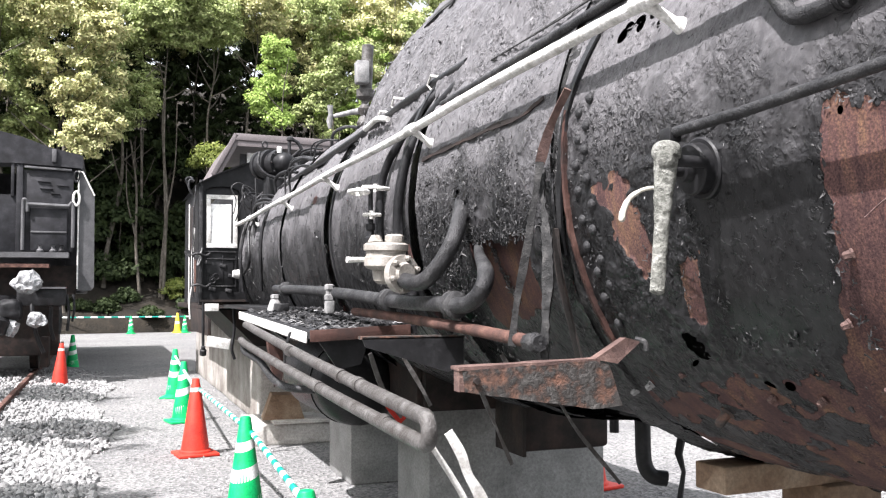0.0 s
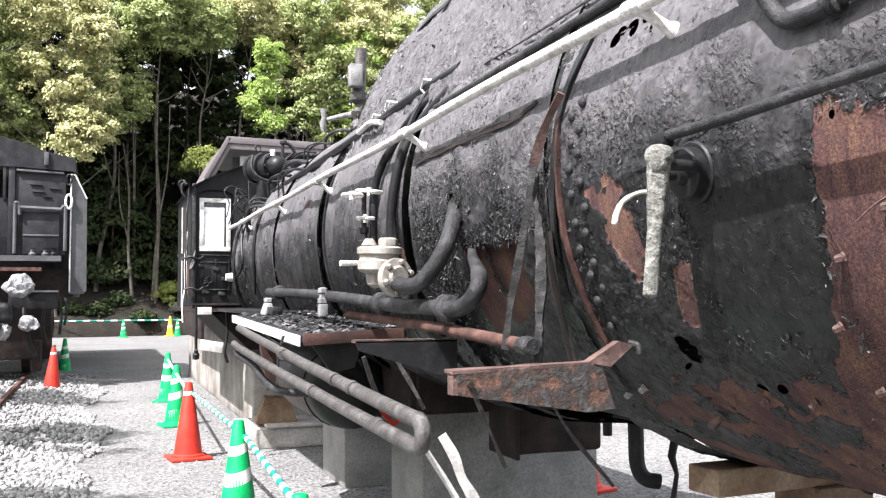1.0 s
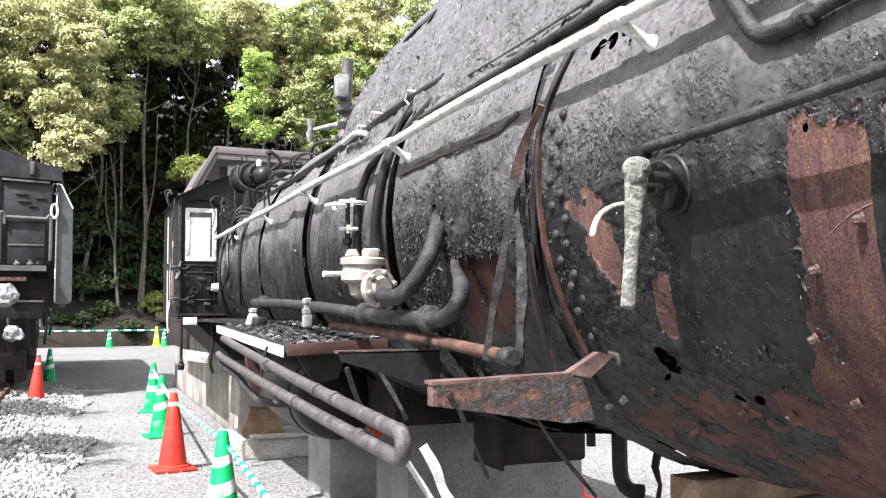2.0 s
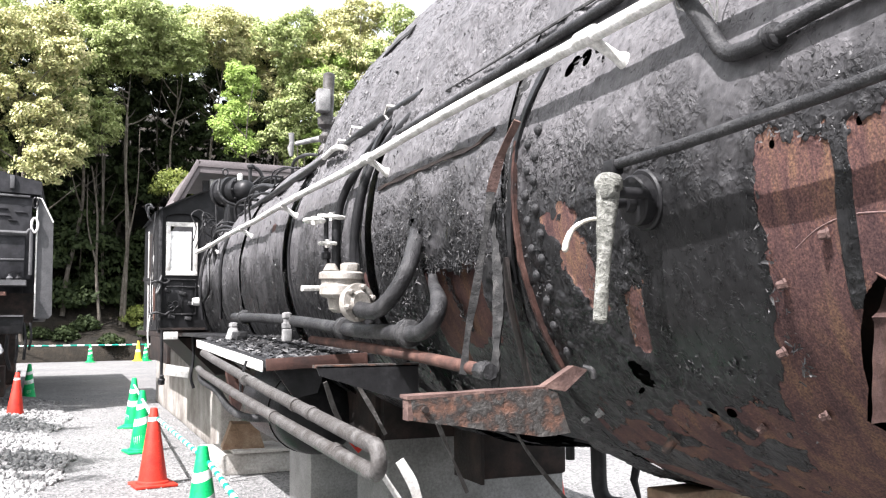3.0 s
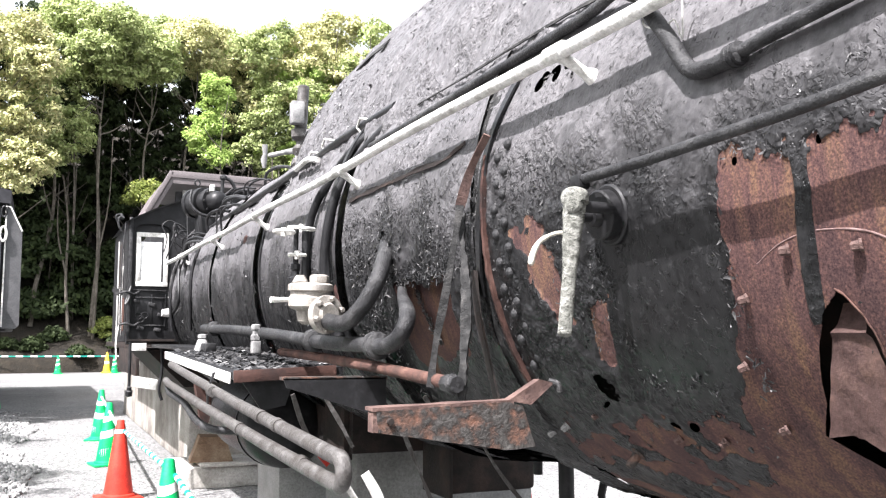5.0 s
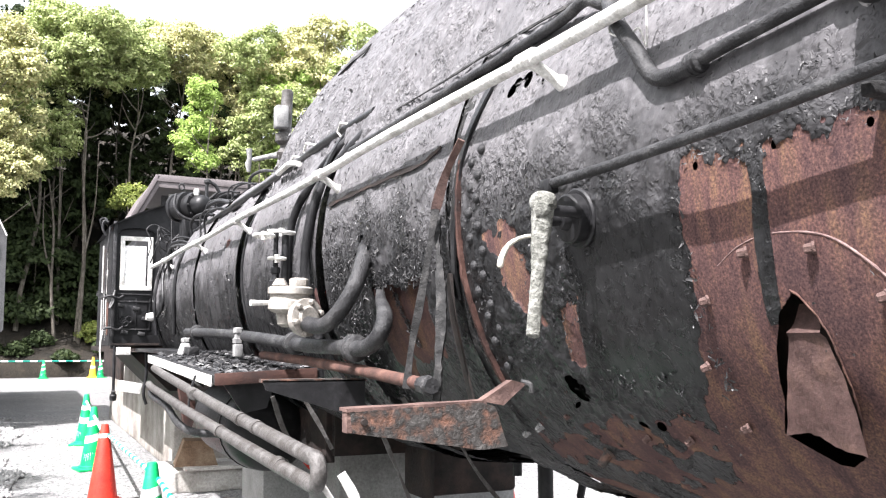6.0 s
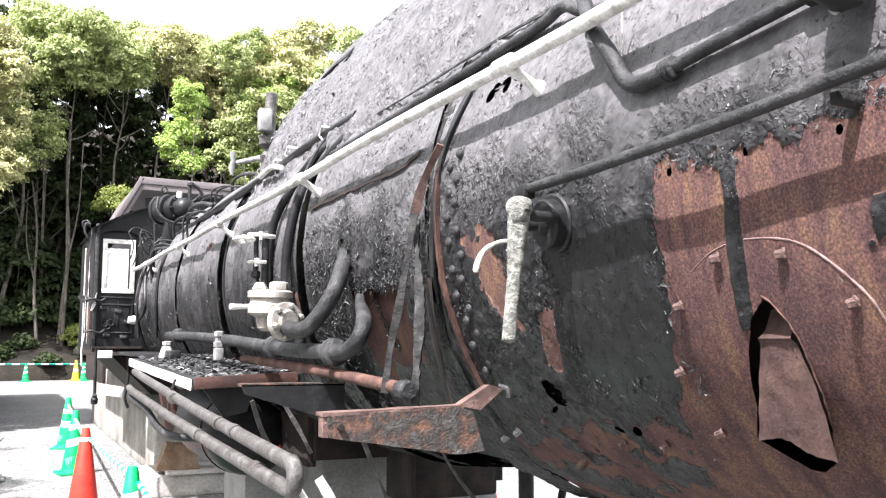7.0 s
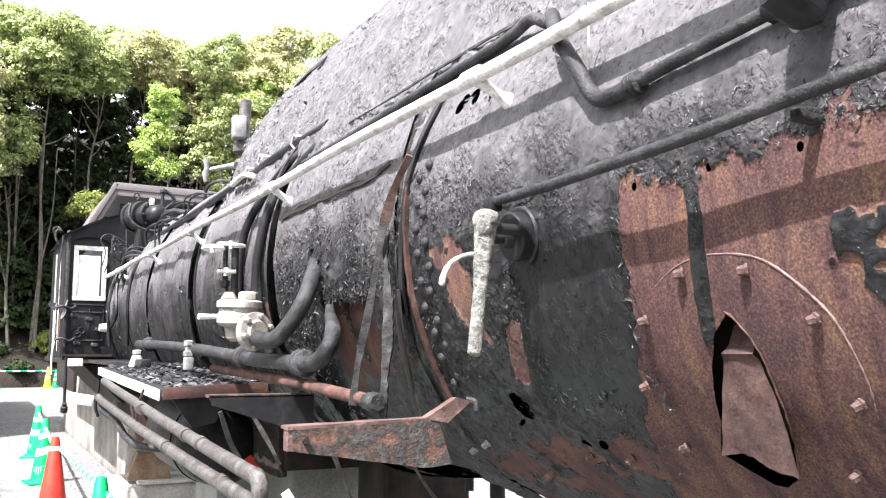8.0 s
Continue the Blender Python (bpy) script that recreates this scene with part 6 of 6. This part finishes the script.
opart("coupler_jaw", lathe([(0.12, -0.14), (0.17, -0.1), (0.17, 0.1), (0.12, 0.14)], pose(-1.62, LY - 0.75, 1.02, 0, 20, 0), 16), BLACK)
for pts, r in (([(-1.15, LY - 0.4, 1.4), (-1.12, LY - 0.5, 1.1), (-1.05, LY - 0.5, 0.8), (-0.95, LY - 0.5, 0.55)], 0.035), ([(-0.72, LY - 0.4, 1.4), (-0.7, LY - 0.45, 1.1), (-0.72, LY - 0.45, 0.85)], 0.022), ([(-0.62, LY - 0.35, 1.5), (-0.58, LY - 0.4, 1.2), (-0.6, LY - 0.4, 0.9)], 0.025), ([(-0.52, LY - 0.3, 1.5), (-0.5, LY - 0.35, 1.25), (-0.53, LY - 0.35, 1.05)], 0.02), ([(-0.85, LY - 0.4, 1.3), (-0.86, LY - 0.4, 1.0), (-0.8, LY - 0.4, 0.75)], 0.03)):
    opart("brake_hose", tube(curve(pts, 5), r, 8), BLACK)
SHEETING = worn("crumpled_clear_plastic", (0.2, 0.205, 0.21), (0.33, 0.335, 0.34), (0.5, 0.505, 0.51), 14, 60, (0.2, 0.4), 0.8, 0.02)
for x, z, s in ((-1.2, 1.70, (0.22, 0.12, 0.18)), (-1.05, 1.10, (0.15, 0.08, 0.13)), (-1.42, 0.98, (0.12, 0.08, 0.16))):
    bm = bmesh.new()
    bmesh.ops.create_icosphere(bm, subdivisions=4, radius=1)
    bmesh.ops.scale(bm, vec=s, verts=bm.verts)
    bmesh.ops.translate(bm, vec=(x, LY - 0.72, z), verts=bm.verts)
    opart("plastic_wrap", crumple(bm, 0.09, 0.05), SHEETING, "crumpled clear plastic wrap")
opart("cab_side", box((0.03, 3.6, 2.3), pose(-0.44, LY + 1.82, 2.72), 0.004), DUSTY)
opart("body", box((2.85, 7.0, 2.0), pose(-1.92, LY + 7.4, 2.55), 0.05), DUSTY, "black tender body")
opart("frame_plate", box((1.4, 10.0, 0.6), pose(-1.9, LY + 5.2, 1.05)), DARKRUST)
opart("drag_box", box((2.2, 0.5, 0.95), pose(-1.85, LY + 0.3, 0.95), 0.02), DARKRUST)
opart("rail_guard", box((0.14, 0.5, 0.5), pose(-0.95, LY - 0.1, 0.55), 0.02), DARKRUST)
wheel = mesh_of("wheel", lathe([(0.1, -0.07), (0.36, -0.06), (0.40, -0.05), (0.43, -0.06), (0.43, 0.05), (0.46, 0.06), (0.46, 0.075), (0.1, 0.07)], None, 32), DARKRUST)
for y in (LY + 0.8, LY + 2.4, LY + 5.0, LY + 6.8):
    for x in (-1.17, -2.63):
        share("wheel", wheel, other, OM @ pose(x, y, 0.64, 0, 90 if x > -2 else -90, 0))
for x in (-1.17, -2.63):
    tagged(new("track_rail", mesh_of("track_rail", box((0.07, 22, 0.10), pose(x, 18.0, 0.13), 0.015), RUST)), "rusty rail of the neighbouring track", "rail", "rails of the track")

# ---- shed behind the cab ----
shed = thing("shed", "low shed with a grey-brown board roof edge", "shed", m=pose(5.2, 24, 0))
SM = pose(-5.2, -24, 0)


def spart(name, bm, material, label="", parent=None):
    ob = part(name, bm, material, parent or shed, label)
    if parent is None:
        ob.matrix_local = SM
    return ob


roof = spart("roof", prism([(2.30, 4.30), (2.83, 5.29), (8.6, 5.20), (8.6, 5.10), (2.93, 5.18), (2.48, 4.30)], 5.0, pose(0, 24.5, 0, 90, 0, 0)), ROOFBROWN)
spart("fascia", box((5.8, 0.06, 0.16), pose(5.72, 21.96, 5.17, 0, 0.9, 0), 0.005), ROOFBROWN, "", roof)
spart("fascia", box((5.8, 0.05, 0.13), pose(5.76, 21.98, 5.015, 0, 0.9, 0), 0.005), ROOFBROWN, "", roof)
spart("verge", box((0.10, 0.06, 1.12), pose(2.56, 21.96, 4.78, 0, 28, 0), 0.005), ROOFBROWN, "", roof)
spart("verge", box((0.09, 0.05, 1.12), pose(2.67, 21.99, 4.76, 0, 28, 0), 0.005), ROOFBROWN, "", roof)
spart("wall", box((5.8, 0.1, 4.9), pose(5.9, 22.6, 2.45)), worn("dark_board_wall", (0.04, 0.04, 0.042), (0.06, 0.06, 0.062), (0.08, 0.08, 0.082), 3, 40, (0.6, 0.8), 0.2, 0.003))
spart("wall", box((0.1, 4.5, 4.2), pose(2.95, 24.6, 2.1)), ROOFBROWN)
spart("vent", box((0.3, 0.1, 0.25), pose(3.3, 22.5, 4.8), 0.01), WHITEBAND, "pale vent box")

# ---- the wood on the slope behind ----
bm = bmesh.new()
for i in range(41):
    x = -60 + 4 * i
    for y, z in ((39.6, -0.02), (40.0, 0.75), (42.0, 1.6), (50.0, 9.2), (62.0, 15.0), (90.0, 20.0)):
        bm.verts.new((x, y + 0.4 * noise.noise(Vector((x * 0.3, y, 0))), z + 0.25 * noise.noise(Vector((x * 0.4, y, 5))) * min(1, max(z, 0))))
bm.verts.ensure_lookup_table()
for i in range(40):
    for j in range(5):
        a = 6 * i + j
        bm.faces.new((bm.verts[a], bm.verts[a + 1], bm.verts[a + 7], bm.verts[a + 6]))
tagged(new("slope", mesh_of("slope", bm, SHADED_SOIL, True)), "wooded slope with brown earth at its foot, coloured dark as in shade", "slope", kind="structure")

# added slope to the left and behind, outside the camera's view
bm = bmesh.new()
ROUTE = [(-21.0, 39.0), (-17.0, 30.0), (-15.5, 18.0), (-15.0, 6.0), (-15.5, -6.0), (-12.0, -15.0), (-2.0, -19.0), (10.0, -19.0)]
for p, q in zip(ROUTE, ROUTE[1:]):
    for k in range(4):
        u = Vector(p).lerp(Vector(q), k / 4)
        away = Vector((u.x + 2, u.y - 8)).normalized()
        for d, z in ((0, -0.05), (0.6, 0.9), (3.0, 3.6), (6.0, 7.4), (9.0, 9.4), (16.0, 11.0)):
            bm.verts.new((u.x + away.x * d, u.y + away.y * d, z + 0.5 * noise.noise(Vector((u.x * 0.5, u.y * 0.5, z))) * min(1, max(z, 0))))
bm.verts.ensure_lookup_table()
for i in range(len(bm.verts) // 6 - 1):
    for j in range(5):
        a = 6 * i + j
        bm.faces.new((bm.verts[a], bm.verts[a + 1], bm.verts[a + 7], bm.verts[a + 6]))
tagged(new("unseen_slope", mesh_of("unseen_slope", bm, SHADED_SOIL, True)), "dark earth slope added around the yard, out of view", "slope", kind="structure")


def leaf_mesh(name, centres, radii, per, size, material, seed, flat=0.82):
    """Leaves in clumps: each leaf a small bent blade of two triangles."""
    r = np.random.default_rng(seed)
    c = np.repeat(np.array(centres), per, axis=0)
    rad = np.repeat(np.array(radii), per)[:, None]
    n = len(c)
    d = r.normal(size=(n, 3))
    d /= np.linalg.norm(d, axis=1, keepdims=True)
    d[:, 2] = np.where(d[:, 2] < -0.3, -d[:, 2] * 0.7, d[:, 2])
    p = c + d * rad * r.uniform(0.55, 1.08, (n, 1)) * np.array([1, 1, flat])
    nrm = d + r.normal(0, 0.42, (n, 3)) + np.array([0, -0.1, 0.15])
    nrm /= np.linalg.norm(nrm, axis=1, keepdims=True)
    t = np.cross(nrm, r.normal(size=(n, 3)))
    t /= np.linalg.norm(t, axis=1, keepdims=True)
    b = np.cross(nrm, t)
    s = (size * r.uniform(0.6, 1.3, n))[:, None]
    co = np.stack([p - t * s, p + b * s * 0.5 - nrm * s * 0.12, p + t * s, p - b * s * 0.5 - nrm * s * 0.12], 1)
    me = bpy.data.meshes.new(name)
    me.vertices.add(4 * n)
    me.vertices.foreach_set("co", co.reshape(-1).astype(np.float32))
    me.loops.add(4 * n)
    me.loops.foreach_set("vertex_index", np.arange(4 * n, dtype=np.int32))
    me.polygons.add(n)
    me.polygons.foreach_set("loop_start", (np.arange(n) * 4).astype(np.int32))
    me.update(calc_edges=True)
    me.materials.append(material)
    return me


def crown_points(seed, base, top, width, count, hollow=0.45):
    """Centres of leaf clumps over an uneven crown."""
    r = np.random.default_rng(seed)
    out, rad = [], []
    lobes = [(r.uniform(-0.5, 0.5) * width, r.uniform(-0.5, 0.5) * width, base + (top - base) * u, width * (0.75 - 0.35 * abs(u - 0.45)) * r.uniform(0.6, 1.0)) for u in np.linspace(0.12, 0.9, 8)]
    for k in range(count):
        lx, ly, lz, lr = lobes[r.integers(len(lobes))]
        d = r.normal(size=3)
        d /= np.linalg.norm(d)
        q = lr * r.uniform(hollow, 1.0)
        out.append((lx + d[0] * q, ly + d[1] * q, lz + d[2] * q * 0.75))
        rad.append(r.uniform(0.28, 0.62))
    return out, rad


def tree_meshes(seed, height, base, width, count, material, size=0.11, per=85):
    r = random.Random(seed)
    bm = bmesh.new()
    lean = Vector((r.uniform(-1.5, 1.5), r.uniform(-0.4, 0.4), 0))
    stem = [lean * (k / 8) ** 1.3 + Vector((0.26 * math.sin(k * 1.1 + seed), 0.1 * math.cos(k * 1.3), height * 0.92 * k / 8)) for k in range(9)]
    r0 = 0.075 + 0.0025 * height
    add_tube(bm, curve(stem, 3), [r0 * (1 - 0.86 * k / 24) for k in range(25)], 8)
    for k in range(7):
        z = base * 0.75 + (height - base) * 0.8 * k / 7
        u = z / (height * 0.92) * 8
        p = stem[min(7, int(u))].lerp(stem[min(8, int(u) + 1)], u % 1)
        a = r.uniform(0, 6.28)
        ln = width * r.uniform(0.5, 0.95)
        q = p + Vector((ln * math.cos(a), ln * math.sin(a), ln * r.uniform(0.5, 1.0)))
        add_tube(bm, curve([p, p.lerp(q, 0.5) + Vector((0, 0, -0.1)), q], 3), [0.045 - 0.005 * j for j in range(7)], 6)
    trunk = mesh_of("trunk", bm, BARK)
    c, rad = crown_points(seed, base, height, width, count)
    return trunk, leaf_mesh("crown", c, rad, per, size, material, seed)


KINDS = {
    "olive": ("broadleaf tree with olive-green leaves", LEAF_OLIVE),
    "blossom": ("broadleaf tree with cream blossom among olive leaves", LEAF_BLOSSOM),
    "bright": ("slender tree with bright green spring leaves", LEAF_BRIGHT),
    "dark": ("tree deep in the wood, leaves coloured dark as in shade", LEAF_SHADED),
}
protos = {}


def tree(kind, variant, x, y, z=0.0, s=1.0, turn=0.0, height=15.0, base=5.6, width=2.5, count=130, size=0.15, per=95):
    key = (kind, variant)
    if key not in protos:
        protos[key] = tree_meshes(17 * variant + len(kind), height, base, width, count, KINDS[kind][1], size, per)
    label = KINDS[kind][0]
    o = thing("tree", label, "tree", "trees of the wood", pose(x, y, z, 0, 0, turn) @ Matrix.Scale(s, 4))
    for nm, me in zip(("trunk", "crown"), protos[key]):
        ob = new(nm, me)
        ob.parent = o


def rise(y):
    return float(np.interp(y, [39.6, 40.0, 42.0, 50.0, 62.0], [-0.05, 0.7, 1.55, 9.1, 14.9]))


random.seed(21)
FRONT = [
    ("blossom", 1, -5.6, 40.4, 0.82), ("olive", 1, -3.6, 42.0, 0.85), ("blossom", 2, -1.7, 41.0, 0.78), ("olive", 2, 0.1, 43.2, 0.98), ("olive", 7, 2.3, 42.6, 0.97),
    ("olive", 8, 4.3, 43.4, 0.95), ("blossom", 7, 6.2, 44.2, 0.95), ("bright", 1, 6.8, 41.4, 0.79), ("olive", 3, 9.6, 43.2, 0.94), ("bright", 2, 11.4, 44.0, 0.84),
    ("blossom", 1, 13.0, 44.4, 0.9), ("olive", 3, 15.5, 43.0, 0.9), ("olive", 2, -8.0, 42.0, 0.95), ("blossom", 3, 8.6, 45.6, 0.86), ("olive", 8, 0.9, 45.2, 0.86),
]
for kind, v, x, y, s in FRONT:
    y -= 0.9
    high = v in (7, 8)
    if kind != "bright":
        # crowns end at one even skyline
        s = (1.45 + 0.349 * y * random.uniform(0.95, 1.03) - rise(y)) / (15.6 if x < 9 else 14.4)
    tree(kind, v, x, y, rise(y), s, random.uniform(0, 360), base=12.2 if high else 9.8 if kind == "bright" and v == 1 else 6.6, width=2.0 if high else 1.6 if kind == "bright" and v == 1 else 2.8, count=120 if kind == "bright" and v == 1 else 210 if high or kind == "bright" else 270, size=0.085, per=125)
for k in range(24):
    x, y = -14 + 1.6 * k + random.uniform(-0.5, 0.5), random.uniform(46.5, 49.5)
    tree(random.choice(("olive", "dark", "blossom", "olive")), random.choice((5, 6)), x, y, rise(y) - 1.0, random.uniform(0.68, 0.76), random.uniform(0, 360), base=11.3, width=2.3, count=130, size=0.11, per=80)
# rows of trees whose dark leaf colour stands for the wood's shaded depth
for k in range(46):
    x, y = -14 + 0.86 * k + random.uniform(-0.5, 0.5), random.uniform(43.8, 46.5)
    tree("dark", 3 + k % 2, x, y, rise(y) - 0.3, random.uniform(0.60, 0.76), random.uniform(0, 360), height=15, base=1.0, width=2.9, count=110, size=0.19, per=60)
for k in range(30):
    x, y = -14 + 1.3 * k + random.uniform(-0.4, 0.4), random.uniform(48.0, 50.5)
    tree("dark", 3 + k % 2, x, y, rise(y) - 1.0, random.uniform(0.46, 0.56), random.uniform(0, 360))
# trees beside the neighbouring track, whose shade falls on the stones
for k, (x, y) in enumerate(((-3.9, 4.8), (-4.1, 8.4), (-4.5, 12.2))):
    tree("olive", 5 + k % 2, x, y, 0.0, 0.44, 70 * k)
# slim bare stems at the edge of the wood
for k in range(16):
    x, y = random.uniform(-6, 14), random.uniform(41.0, 43.5)
    h = random.uniform(6.5, 9.5)
    o = thing("sapling", "slim pale bare stem at the edge of the wood", "tree", "bare stems of the wood", pose(x, y, rise(y) - 0.1))
    a, b = random.uniform(-0.8, 0.8), random.uniform(-0.5, 0.9)
    part("trunk", tube(curve([(0, 0, 0), (a * 0.3, 0, h * 0.35), (a * 0.5 + b * 0.3, 0, h * 0.7), (a + b * 0.5, 0, h)], 4), [0.075 - 0.004 * j for j in range(13)], 6), BARK, o)
    part("limb", tube(curve([(a * 0.3, 0, h * 0.4), (a * 0.3 - b * 0.8, 0.1, h * 0.65), (a * 0.2 - b, 0.1, h * 0.95)], 4), [0.045 - 0.004 * j for j in range(9)], 6), BARK, o)


def bush(x, y, z, r, material, seed, label, count=26, per=70, size=0.09):
    rr = np.random.default_rng(seed)
    cs, rad = [], []
    for k in range(count):
        d = rr.normal(size=3)
        d /= np.linalg.norm(d)
        cs.append((d[0] * r * 0.8, d[1] * r * 0.6, abs(d[2]) * r * 0.8 + 0.1))
        rad.append(rr.uniform(0.25, 0.45) * max(0.7, r))
    o = thing("bush", label, "bush", "undergrowth of the wood", pose(x, y, z))
    ob = new("foliage", leaf_mesh("foliage", cs, rad, per, size, material, seed))
    ob.parent = o
    part("stem", tube([(0.05, 0, r * 0.5), (0, 0, -0.2), (0, 0, rise(y) - z - 0.1)], 0.03, 6), BARK, o)


# undergrowth at the foot, its leaf colour darkened as if in shade
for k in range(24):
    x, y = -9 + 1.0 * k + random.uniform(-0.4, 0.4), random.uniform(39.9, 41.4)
    bush(x, y, rise(y) - 0.1, random.uniform(0.35, 0.7), LEAF_SHADED, 100 + k, "low undergrowth coloured dark as in shade")
bush(4.25, 41.0, 7.0, 1.0, LEAF_SHRUB, 301, "yellow-green shrub crown in the sun", 40)
bush(2.9, 41.5, 1.3, 0.8, LEAF_SHRUB, 302, "olive shrub at the foot of the wood", 30)
# bushes between the trunks, with shade put into their leaf colour
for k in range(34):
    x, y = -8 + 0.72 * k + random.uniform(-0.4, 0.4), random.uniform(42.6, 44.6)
    bush(x, y, rise(y) - 0.2 + random.choice((0, 0, 1.6, 2.6)), random.uniform(1.3, 2.1), LEAF_SHADED, 400 + k, "dense undergrowth coloured dark as in shade", 34, 80, 0.14)
